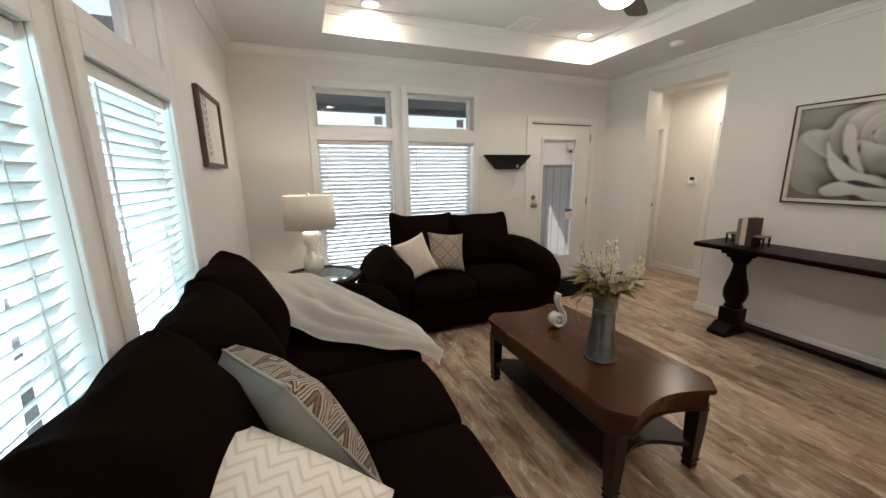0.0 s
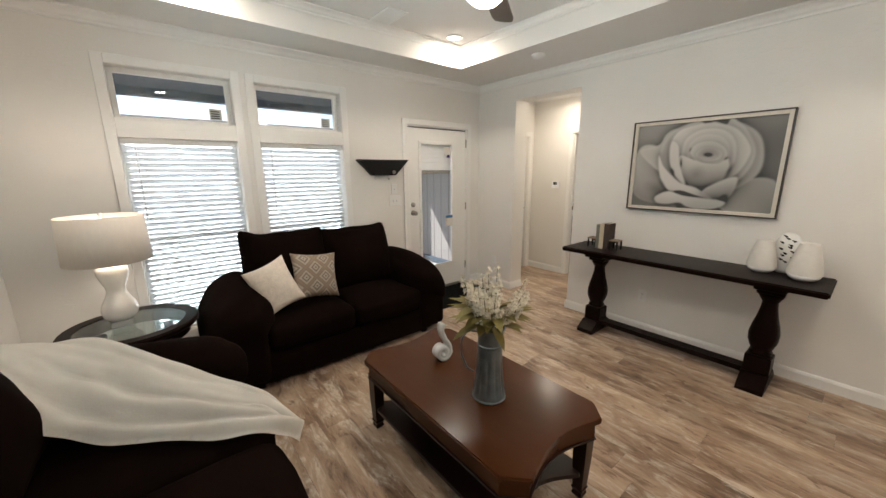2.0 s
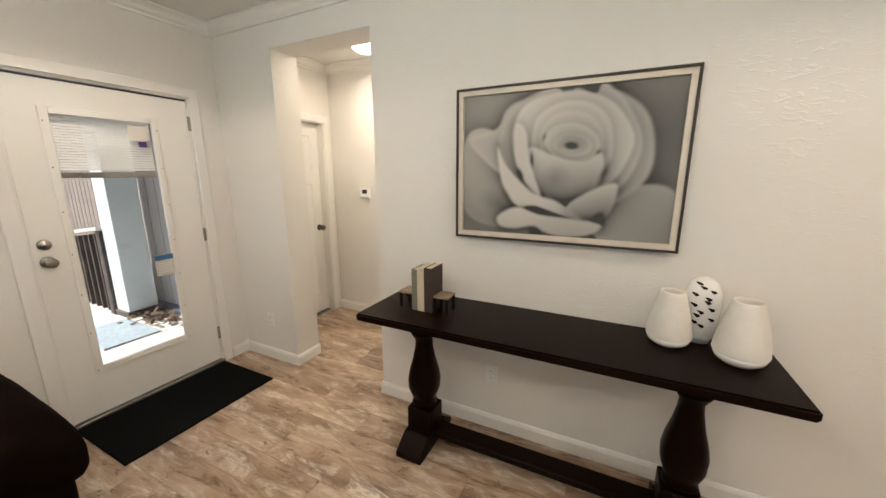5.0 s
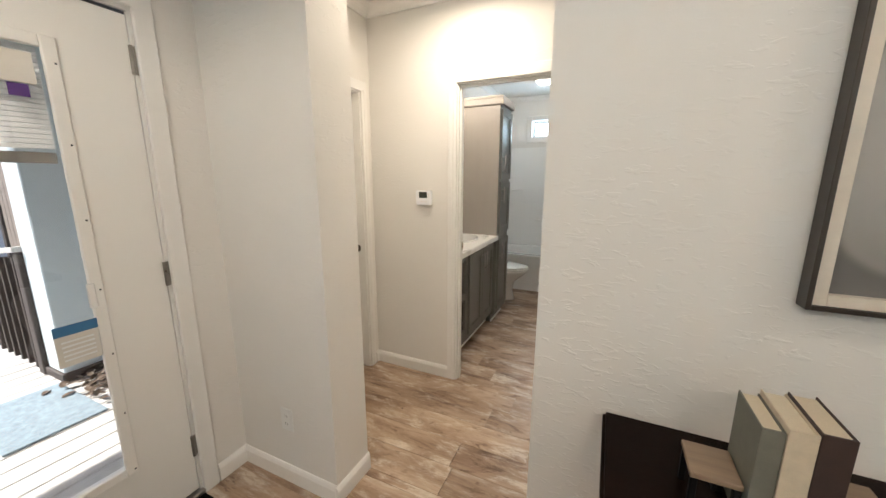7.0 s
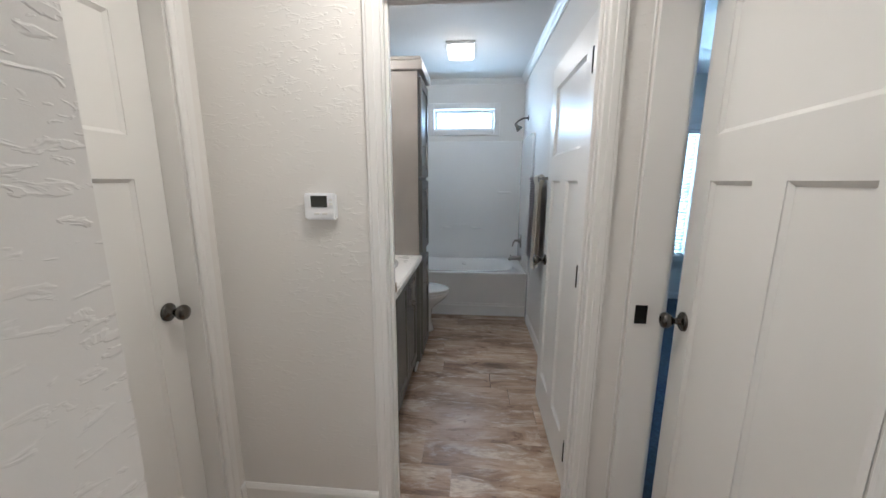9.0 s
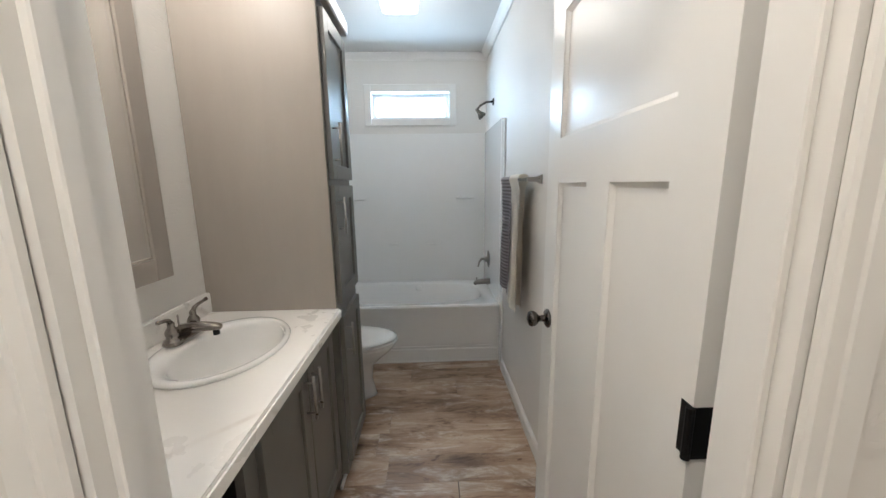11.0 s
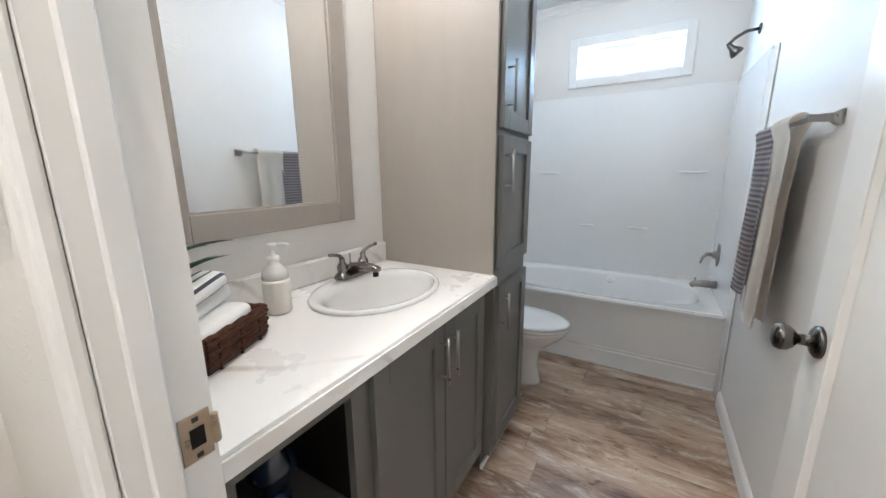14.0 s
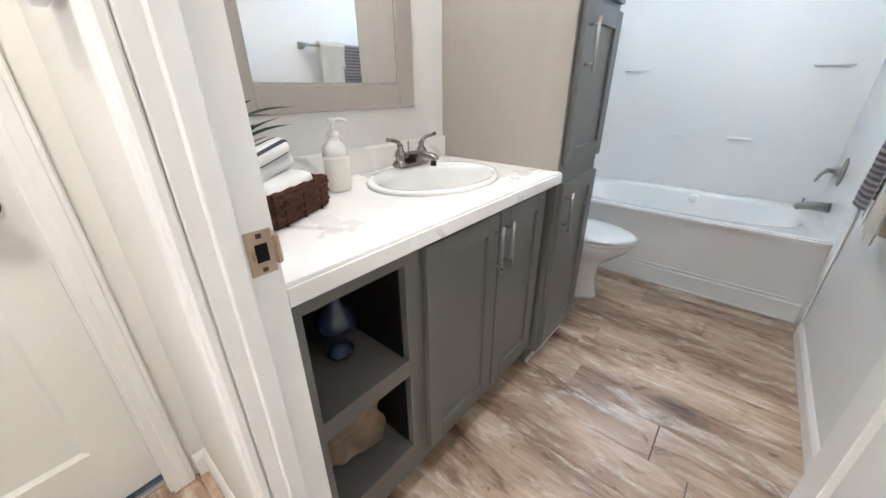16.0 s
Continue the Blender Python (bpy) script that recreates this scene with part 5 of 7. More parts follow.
# vases on the console
VP = [(0.0, 0.0), (0.055, 0.0), (0.078, 0.018), (0.088, 0.042)]
for x, y, s, lab in ((3.93, 0.705, 0.96, "white ribbed ceramic vase with a narrow mouth"), (3.865, 0.475, 1.02, "white ribbed ceramic vase with a narrow mouth")):
    v_ = thing("vase", pose(x, y, 0.8255) @ Matrix.Scale(s, 4), lab, "vase", "ribbed vases")
    bm = lathe([(0.088, 0.042), (0.089, 0.050), (0.083, 0.095), (0.073, 0.145), (0.062, 0.190), (0.053, 0.224), (0.049, 0.240), (0.047, 0.244), (0.043, 0.243), (0.042, 0.230), (0.050, 0.19), (0.05, 0.05)], 44, False)
    for v in bm.verts:
        if 0.045 < v.co.z < 0.24:
            a = math.atan2(v.co.y, v.co.x)
            k_ = 1 + 0.010 * math.cos(22 * a)
            v.co.x *= k_
            v.co.y *= k_
    part("body", bm, TEXT_CER, v_, smooth=True)
    part("base", lathe(VP, 44), WHITE_CER, v_, "glossy white base", True)
ov = thing("pierced_vase", pose(4.005, 0.590, 0.8255), "white oval vase with dark leaf cut-outs", "vase")
bm = lathe([(0.0, 0.0), (0.045, 0.0), (0.055, 0.03), (0.068, 0.10), (0.072, 0.17), (0.066, 0.23), (0.045, 0.275), (0.015, 0.292), (0.0, 0.293)], 32)
for v in bm.verts:
    v.co.x *= 0.55
part("body", bm, WHITE_CER, ov, smooth=True)
for q in range(13):
    z = 0.085 + 0.015 * q
    yy = 0.034 * math.sin(q * 2.3)
    bm = bmesh.new()
    pts = [(yy + 0.012 * math.cos(a) + 0.004 * math.sin(2 * a), z + 0.0075 * math.sin(a) + 0.4 * 0.012 * math.cos(a)) for a in [k_ * math.pi / 5 for k_ in range(10)]]
    rz = np.interp(z, [0.03, 0.10, 0.17, 0.23, 0.275], [0.055, 0.068, 0.072, 0.066, 0.045])
    fr_ = [bm.verts.new((-0.55 * math.sqrt(max(0.0001, rz ** 2 - y_ ** 2)) - 0.0015, y_, z_)) for y_, z_ in pts]
    bm.faces.new(fr_)
    part("cut_out", bm, BLACK, ov)

# rose print
rp = thing("rose_picture", pose(4.098, 1.227, 1.583), "large framed grey-and-white print of a rose", "picture")
PW, PH = 0.535, 0.388
part("frame", boxes([((-0.045, -PW, -PH), (0, -PW + 0.010, PH)), ((-0.045, PW - 0.010, -PH), (0, PW, PH)), ((-0.045, -PW + 0.010, PH - 0.010), (0, PW - 0.010, PH)), ((-0.045, -PW + 0.010, -PH), (0, PW - 0.010, -PH + 0.010))], 0.001), FRAME_DK, rp, "thin dark outer frame")
for a, b in (((-0.036, -PW + 0.0105, -PH + 0.0105), (-0.012, -PW + 0.036, PH - 0.0105)), ((-0.036, PW - 0.036, -PH + 0.0105), (-0.012, PW - 0.0105, PH - 0.0105)),
             ((-0.036, -PW + 0.036, PH - 0.036), (-0.012, PW - 0.036, PH - 0.0105)), ((-0.036, -PW + 0.036, -PH + 0.0105), (-0.012, PW - 0.036, -PH + 0.036))):
    part("fillet", bx(a, b, 0.001), FRAME_CR, rp, "cream inner fillet")


NU, NV = 230, 168
UU, VV = np.meshgrid(np.linspace(0, 1, NU + 1), np.linspace(0, 1, NV + 1))
ASPECT = 1.42
TONE = 0.37 + 0.06 * np.sin(2.6 * UU + 0.4) * np.cos(2.2 * VV) + 0.02 * np.sin(9 * UU + 5 * VV)


def closed_curve(points, n=12):
    """A smooth closed line through the points."""
    p = np.array([(x * ASPECT, y) for x, y in points])
    out = []
    for k_ in range(len(p)):
        a, b, c, d = p[k_ - 1], p[k_], p[(k_ + 1) % len(p)], p[(k_ + 2) % len(p)]
        for q_ in range(n):
            t = q_ / n
            out.append(0.5 * (2 * b + (c - a) * t + (2 * a - 5 * b + 4 * c - d) * t * t + (3 * b - a - 3 * c + d) * t ** 3))
    return np.array(out)


def petal(points, top, low, rim=0.10, rim_w=0.020, shade=0.14, shade_w=0.045, turn=90.0):
    """One printed petal: tone from top to low along its turn, a pale rolled rim, and the shade it throws on those behind."""
    global TONE
    c = closed_curve(points)
    rim, shade, shade_w = 0.6 * rim, 0.85 * shade, 1.6 * shade_w
    X, Y = UU * ASPECT, VV
    dist = np.full(UU.shape, 9.0)
    inside = np.zeros(UU.shape, bool)
    for (x0_, y0_), (x1_, y1_) in zip(c, np.roll(c, -1, 0)):
        dx_, dy_ = x1_ - x0_, y1_ - y0_
        f_ = np.clip(((X - x0_) * dx_ + (Y - y0_) * dy_) / (dx_ * dx_ + dy_ * dy_ + 1e-12), 0, 1)
        dist = np.minimum(dist, np.hypot(X - x0_ - f_ * dx_, Y - y0_ - f_ * dy_))
        if y0_ != y1_:
            inside ^= ((y0_ > Y) != (y1_ > Y)) & (X < x0_ + (Y - y0_) * dx_ / dy_)
    signed = np.where(inside, dist, -dist)
    cover = np.clip(signed / 0.016 + 0.5, 0, 1)
    TONE = TONE - shade * np.exp(-np.clip(-signed, 0, 9) / shade_w) * (1 - cover)
    ax_, ay_ = math.cos(radians(turn)), math.sin(radians(turn))
    run_, line_ = X * ax_ + Y * ay_, c @ np.array([ax_, ay_])
    g_ = np.clip((run_ - line_.min()) / (line_.max() - line_.min()), 0, 1)
    fill = top + (low - top) * g_ + rim * np.exp(-(signed / rim_w) ** 2)
    TONE = TONE * (1 - cover) + fill * cover


def smudge(cu, cv, ru, rv, turn, tone, edge=0.8):
    """A soft patch of ink."""
    global TONE
    a, b = (UU - cu) * ASPECT, VV - cv
    x, y = a * math.cos(turn) + b * math.sin(turn), -a * math.sin(turn) + b * math.cos(turn)
    TONE = TONE + (tone - TONE) * np.clip((1 - np.sqrt((x / ru) ** 2 + (y / rv) ** 2)) / edge, 0, 1) ** 1.2


petal([(0.01, 0.30), (0.17, 0.26), (0.22, 0.53), (0.35, 0.84), (0.20, 0.96), (0.00, 0.82)], 0.62, 0.36, 0.05, 0.03, 0.05, 0.05, 100)
petal([(0.03, 0.30), (0.18, 0.24), (0.23, 0.12), (0.30, 0.06), (0.47, 0.03), (0.48, 0.50), (0.25, 0.57), (0.12, 0.46)], 0.56, 0.66, 0.07, 0.025, 0.10, 0.05, 0)
smudge(0.20, 0.80, 0.20, 0.12, 0.5, 0.33)
petal([(0.70, 0.75), (0.88, 0.63), (1.01, 0.70), (1.01, 1.02), (0.70, 1.00)], 0.52, 0.42, 0.05, 0.03, 0.08, 0.06, 60)
petal([(0.55, 0.02), (0.64, 0.05), (0.73, 0.05), (0.84, 0.16), (0.89, 0.31), (0.90, 0.51), (0.85, 0.65), (0.70, 0.76), (0.62, 0.30)], 0.62, 0.50, 0.07, 0.025, 0.07, 0.07, 60)
petal([(0.66, 0.02), (0.72, 0.04), (0.79, 0.16), (0.85, 0.36), (0.82, 0.56), (0.74, 0.66), (0.62, 0.40)], 0.64, 0.58, 0.06, 0.02, 0.08, 0.05, 70)
petal([(0.20, 0.34), (0.25, 0.14), (0.34, 0.06), (0.50, 0.03), (0.50, 0.60), (0.40, 0.70), (0.27, 0.58)], 0.55, 0.66, 0.08, 0.02, 0.10, 0.04, 0)
petal([(0.28, 0.19), (0.34, 0.08), (0.47, 0.03), (0.58, 0.03), (0.72, 0.12), (0.81, 0.30), (0.81, 0.43), (0.75, 0.60), (0.65, 0.69), (0.56, 0.78), (0.42, 0.74), (0.31, 0.55), (0.27, 0.34)], 0.66, 0.56, 0.08, 0.02, 0.18, 0.035, 90)
petal([(0.37, 0.26), (0.41, 0.15), (0.51, 0.09), (0.64, 0.12), (0.72, 0.26), (0.73, 0.50), (0.67, 0.66), (0.57, 0.75), (0.44, 0.71), (0.37, 0.54)], 0.64, 0.50, 0.07, 0.018, 0.16, 0.03, 90)
petal([(0.41, 0.28), (0.46, 0.18), (0.55, 0.15), (0.64, 0.20), (0.69, 0.32), (0.68, 0.48), (0.55, 0.52), (0.43, 0.44)], 0.60, 0.56, 0.06, 0.015, 0.10, 0.025, 90)
petal([(0.43, 0.35), (0.45, 0.27), (0.51, 0.23), (0.59, 0.24), (0.66, 0.31), (0.68, 0.40), (0.65, 0.46), (0.57, 0.48), (0.49, 0.45)], 0.56, 0.62, 0.07, 0.012, 0.16, 0.02, 90)
petal([(0.47, 0.37), (0.51, 0.30), (0.58, 0.30), (0.64, 0.35), (0.64, 0.41), (0.60, 0.44), (0.53, 0.44)], 0.46, 0.60, 0.09, 0.010, 0.18, 0.015, 90)
petal([(0.50, 0.385), (0.53, 0.345), (0.58, 0.345), (0.61, 0.385), (0.58, 0.415), (0.53, 0.415)], 0.36, 0.52, 0.08, 0.008, 0.16, 0.012, 90)
smudge(0.555, 0.375, 0.062, 0.030, 0.15, 0.05)
smudge(0.425, 0.31, 0.011, 0.040, 0.25, 0.13)
smudge(0.675, 0.425, 0.013, 0.034, 0.5, 0.17)
petal([(0.355, 0.38), (0.45, 0.425), (0.54, 0.47), (0.63, 0.475), (0.69, 0.43), (0.70, 0.57), (0.64, 0.69), (0.55, 0.79), (0.46, 0.72), (0.385, 0.56)], 0.66, 0.36, 0.06, 0.012, 0.18, 0.016, 90)
smudge(0.49, 0.60, 0.12, 0.13, 0.3, 0.42, 0.9)
smudge(0.37, 0.46, 0.012, 0.085, -0.1, 0.13)
smudge(0.71, 0.55, 0.030, 0.11, 0.35, 0.27)
petal([(0.28, 0.22), (0.285, 0.44), (0.335, 0.60), (0.42, 0.72), (0.385, 0.58), (0.355, 0.45), (0.33, 0.26)], 0.62, 0.66, 0.10, 0.012, 0.20, 0.022, 90)
smudge(0.315, 0.56, 0.020, 0.070, -0.45, 0.19)
petal([(0.19, 0.37), (0.235, 0.50), (0.33, 0.64), (0.40, 0.71), (0.51, 0.76), (0.63, 0.87), (0.53, 0.85), (0.40, 0.79), (0.30, 0.785), (0.22, 0.62)], 0.66, 0.62, 0.10, 0.014, 0.20, 0.030, 60)
smudge(0.245, 0.72, 0.030, 0.10, -0.6, 0.24)
petal([(0.55, 0.79), (0.64, 0.69), (0.73, 0.63), (0.77, 0.645), (0.75, 0.80), (0.69, 0.90), (0.62, 0.865)], 0.64, 0.30, 0.08, 0.014, 0.20, 0.022, 75)
smudge(0.70, 0.86, 0.07, 0.045, -1.0, 0.22)
petal([(0.20, 0.88), (0.30, 0.805), (0.42, 0.85), (0.54, 0.865), (0.71, 0.90), (0.66, 0.98), (0.53, 1.00), (0.45, 0.975), (0.39, 0.935), (0.30, 0.96), (0.22, 0.95)], 0.64, 0.50, 0.05, 0.014, 0.20, 0.020, 90)
smudge(0.40, 0.98, 0.06, 0.05, 0.2, 0.17)
TONE = TONE * (1.04 - 0.20 * UU) + 0.03 * np.sin(7 * UU - 4 * VV) * np.sin(5 * VV + 2 * UU)
for _ in range(5):
    TONE[1:-1, 1:-1] = (TONE[1:-1, 1:-1] * 2 + TONE[:-2, 1:-1] + TONE[2:, 1:-1] + TONE[1:-1, :-2] + TONE[1:-1, 2:]) / 6
TONE = np.clip((TONE - 0.50) * 1.30 + 0.375, 0.025, 0.68)
bm = bmesh.new()
lay = bm.loops.layers.float_color.new("ink")
pw, ph = PW - 0.036, PH - 0.036
g = [[bm.verts.new((-0.018, pw - 2 * pw * i / NU, ph - 2 * ph * j / NV)) for i in range(NU + 1)] for j in range(NV + 1)]
tones = {g[j][i]: float(TONE[j, i]) for j in range(NV + 1) for i in range(NU + 1)}
for j in range(NV):
    for i in range(NU):
        f = bm.faces.new((g[j][i], g[j + 1][i], g[j + 1][i + 1], g[j][i + 1]))
        for lp in f.loops:
            t = tones[lp.vert]
            lp[lay] = (t, t * 0.965, t * 0.92, 1)
ink = bpy.data.materials.new("rose_ink")
ink.use_nodes = True
at = ink.node_tree.nodes.new("ShaderNodeVertexColor")
at.layer_name = "ink"
ink.node_tree.links.new(at.outputs[0], ink.node_tree.nodes["Principled BSDF"].inputs["Base Color"])
ink.node_tree.nodes["Principled BSDF"].inputs["Roughness"].default_value = 0.45
part("print", bm, ink, rp, "grey-and-white rose print")

# small botanical picture on the west wall
wa = thing("botanical_picture", pose(-0.289, 2.80, 1.765), "cream botanical print in a weathered brown frame", "picture")
W2, H2 = 0.30, 0.235
part("frame", boxes([((0, -W2, -H2), (0.030, -W2 + 0.028, H2)), ((0, W2 - 0.028, -H2), (0.030, W2, H2)), ((0, -W2 + 0.028, H2 - 0.028), (0.030, W2 - 0.028, H2)), ((0, -W2 + 0.028, -H2), (0.030, W2 - 0.028, -H2 + 0.028))], 0.003), FRAME_BR, wa)
part("print", bx((0.002, -W2 + 0.0285, -H2 + 0.0285), (0.012, W2 - 0.0285, H2 - 0.0285)), MAT_PAPER, wa, "cream paper")
bm = bmesh.new()
for q in range(9):
    zz = -0.17 + 0.042 * q
    for s in (-1, 1):
        a, b = Vector((0.0132, -0.12 + 0.012 * math.sin(q), zz)), Vector((0.0132, -0.12 + s * 0.055, zz + 0.05))
        n_ = Vector((0, -(b - a).z, (b - a).y)).normalized() * 0.010
        bm.faces.new([bm.verts.new(p) for p in (a, (a + b) / 2 + n_, b, (a + b) / 2 - n_)])
part("leaf_drawing", bm, FRAME_BR, wa, "brown leaf drawing")

# wall shelf, switches, outlets, thermostat
ws = thing("wall_shelf", pose(2.575, 3.8085, 0), "black trapezoid wall shelf with small hooks beside the door", "shelf")
part("body", moved(prism([(-0.30, 0.155), (0.30, 0.155), (0.29, 0.145), (0.14, 0.0), (-0.14, 0.0), (-0.29, 0.145)], 0.0, 0.085, 0.004), pose(0, 0, 1.512, 90, 0, 0)), BLACK, ws)
part("top_board", bx((-0.305, -0.092, 1.668), (0.305, 0.0, 1.680), 0.003), BLACK, ws)
part("medallion", lathe([(0, 0), (0.022, 0), (0.022, 0.004), (0.016, 0.006), (0, 0.006)], 20), NICKEL, ws, "small round metal badge", False, pose(0.11, -0.0855, 1.545, 90, 0, 0))
for x in (-0.09, 0.075):
    part("hook", tube([(x, -0.012, 1.511), (x, -0.014, 1.48), (x, -0.03, 1.465), (x, -0.045, 1.48)], 0.004, 8), PLASTIC, ws, "pale hook")


def plate(name, m, w, h, kind, label):
    p = thing(name, m, label, "switch" if kind == "switch" else "outlet", "wall plates")
    part("plate", bx((-w / 2, -0.006, -h / 2), (w / 2, 0, h / 2), 0.002), PLASTIC, p)
    n = max(1, round(w / 0.075))
    for q in range(n):
        x = (q - (n - 1) / 2) * 0.046
        if kind == "switch":
            part("toggle", moved(bx((-0.005, -0.016, -0.012), (0.005, -0.0055, 0.012), 0.002), pose(x, 0, 0, 20, 0, 0)), PLASTIC, p)
        else:
            for z in (-0.02, 0.02):
                so_ = part("socket", lathe([(0, 0), (0.0165, 0), (0.0165, 0.0015), (0, 0.002)], 16), PLASTIC, p, "", False, pose(x, -0.0058, z, 90, 0, 0))
                part("slot", boxes([((-0.007, -0.004, 0.0018), (-0.005, 0.005, 0.0024)), ((0.005, -0.004, 0.0018), (0.007, 0.005, 0.0024))]), STRIPE, so_)
    return p


plate("switch_plate", pose(2.73, 3.8085, 1.355), 0.075, 0.115, "switch", "white single switch plate by the entry door")
plate("switch_plate", pose(2.735, 3.8085, 1.222), 0.155, 0.115, "switch", "white triple switch plate by the entry door")
plate("outlet_plate", pose(4.0985, 3.475, 0.345, 0, 0, -90), 0.075, 0.115, "outlet", "white wall outlet above the baseboard")
plate("outlet_plate", pose(4.0985, 1.54, 0.36, 0, 0, -90), 0.075, 0.115, "outlet", "white wall outlet under the console")
plate("outlet_plate", pose(4.0985, -0.495, 0.365, 0, 0, -90), 0.075, 0.115, "outlet", "white wall outlet above the baseboard")
th = thing("thermostat", pose(HX1 - 0.0015, 3.345, 1.340, 0, 0, -90), "white wall thermostat with a dark display", "thermostat")
part("body", bx((-0.060, -0.028, -0.049), (0.060, 0, 0.049), 0.006, 2), mat("cool_white_plastic", (0.88, 0.89, 0.92), 0.35, 0, 0.02, 6, 0.0), th)
part("display", bx((-0.032, -0.0295, -0.002), (0.030, -0.0283, 0.040)), SCREEN, th, "dark grey display")
for bx0, bx1, bz0, bz1 in ((0.037, 0.050, 0.005, 0.015), (0.037, 0.050, 0.020, 0.030), (-0.02, 0.0, -0.03, -0.022), (0.01, 0.03, -0.03, -0.022)):
    part("button", bx((bx0, -0.031, bz0), (bx1, -0.0283, bz1), 0.001), TRIM, th)

sm_ = thing("smoke_detector", pose(3.555, 2.49, 2.6195), "round white smoke detector on the ceiling", "smoke detector")
part("body", lathe([(0.0, -0.034), (0.035, -0.034), (0.055, -0.026), (0.064, -0.010), (0.066, 0.0), (0.0, 0.0)], 28), PLASTIC, sm_, smooth=True)
part("test_button", lathe([(0, -0.037), (0.010, -0.037), (0.010, -0.034), (0, -0.034)], 12), TRIM, sm_)
cv = thing("ceiling_vent", pose(2.295, 3.12, ZT - 0.0005), "white louvred ceiling register", "vent")
part("frame", boxes([((-0.10, -0.19, -0.008), (-0.075, 0.19, 0)), ((0.075, -0.19, -0.008), (0.10, 0.19, 0)), ((-0.075, -0.19, -0.008), (0.075, -0.165, 0)), ((-0.075, 0.165, -0.008), (0.075, 0.19, 0))], 0.002), TRIM, cv)
part("backing", bx((-0.074, -0.164, -0.001), (0.074, 0.164, -0.0002)), STRIPE, cv)
for q in range(7):
    part("slat", moved(bx((-0.010, -0.163, -0.001), (0.010, 0.163, 0.001)), pose(-0.06 + 0.02 * q, 0, -0.006, 0, 28, 0)), TRIM, cv)
# the two fixtures at y -0.01 are unseen additions mirroring the north pair
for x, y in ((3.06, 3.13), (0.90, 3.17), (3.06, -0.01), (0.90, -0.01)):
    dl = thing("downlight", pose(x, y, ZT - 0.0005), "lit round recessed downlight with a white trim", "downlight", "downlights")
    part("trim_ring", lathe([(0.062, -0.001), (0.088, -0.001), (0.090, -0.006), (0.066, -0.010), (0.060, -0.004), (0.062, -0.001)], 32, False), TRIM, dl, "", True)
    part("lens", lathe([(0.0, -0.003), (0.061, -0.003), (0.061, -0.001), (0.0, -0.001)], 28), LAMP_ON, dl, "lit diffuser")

# ceiling fan
cf = thing("ceiling_fan", pose(1.93, 1.60, ZT), "ceiling fan with dark blades and a lit glass bowl", "ceiling fan")
part("canopy", lathe([(0.0, -0.001), (0.07, -0.001), (0.068, -0.03), (0.04, -0.055), (0.015, -0.06), (0.0, -0.06)], 24), BRONZE, cf, "", True)
part("downrod", tube([(0, 0, -0.06), (0, 0, -0.20)], 0.012, 12), BRONZE, cf)
part("motor", lathe([(0.0, -0.19), (0.06, -0.20), (0.115, -0.23), (0.125, -0.29), (0.11, -0.34), (0.06, -0.37), (0.0, -0.37)], 28), BRONZE, cf, "", True)
part("bowl", lathe([(0.115, -0.385), (0.112, -0.41), (0.095, -0.45), (0.06, -0.48), (0.02, -0.492), (0.0, -0.493)], 28), LAMP_ON, cf, "lit frosted glass bowl", True)
part("fitter", lathe([(0.0, -0.37), (0.118, -0.37), (0.120, -0.388), (0.0, -0.388)], 28), BRONZE, cf)
for q in range(3):
    a = 34 + 120 * q
    bl = part("blade", prism([(0.20, -0.05), (0.30, -0.062), (0.60, -0.070), (0.655, -0.055), (0.67, 0.0), (0.655, 0.055), (0.60, 0.070), (0.30, 0.062), (0.20, 0.05)], -0.004, 0.004, 0.002), FANBLADE, cf, "dark walnut blade", False, pose(0, 0, -0.325, 0, 0, a) @ pose(0, 0, 0, 10, 0, 0))
    part("blade_iron", bx((0.10, -0.02, -0.008), (0.24, 0.02, -0.004), 0.002), BRONZE, bl)

# door mat
dm = thing("door_mat", pose(3.40, 3.505, 0.0), "black ribbed door mat in front of the entry door", "door mat")
part("mat", bx((-0.465, -0.30, 0.0), (0.465, 0.285, 0.009), 0.003), RUBBER, dm)
part("border", boxes([((-0.465, -0.30, 0.0), (0.465, -0.28, 0.011)), ((-0.465, 0.265, 0.0), (0.465, 0.285, 0.011)), ((-0.465, -0.28, 0.0), (-0.445, 0.265, 0.011)), ((0.445, -0.28, 0.0), (0.465, 0.265, 0.011))], 0.003), RUBBER, dm)

# unseen fixture, added to carry the south fill light
kl = thing("unseen_ceiling_light", pose(2.0, -1.9, ZC - 0.0005), "unseen lit round flush ceiling light, added to brighten the south end", "ceiling light")
part("base", lathe([(0.0, -0.025), (0.16, -0.025), (0.165, -0.01), (0.165, 0), (0, 0)], 28), NICKEL, kl)
part("diffuser", lathe([(0.0, -0.105), (0.06, -0.100), (0.12, -0.072), (0.155, -0.026), (0, -0.026)], 28), LAMP_ON, kl, "lit frosted dome", True)

# hall light
hl = thing("hall_light", pose(4.85, 2.95, ZC - 0.0005), "lit round flush hall light", "ceiling light")
part("base", lathe([(0.0, -0.025), (0.13, -0.025), (0.135, -0.01), (0.135, 0), (0, 0)], 28), NICKEL, hl)
part("diffuser", lathe([(0.0, -0.095), (0.05, -0.090), (0.10, -0.065), (0.125, -0.026), (0, -0.026)], 28), LAMP_ON, hl, "lit frosted dome", True)

# ---- bathroom ----
SHIFT = Vector((0.035, 0, 0))
VX0, VX1, VF, VZ = 5.342, 6.385, 3.19, 0.875


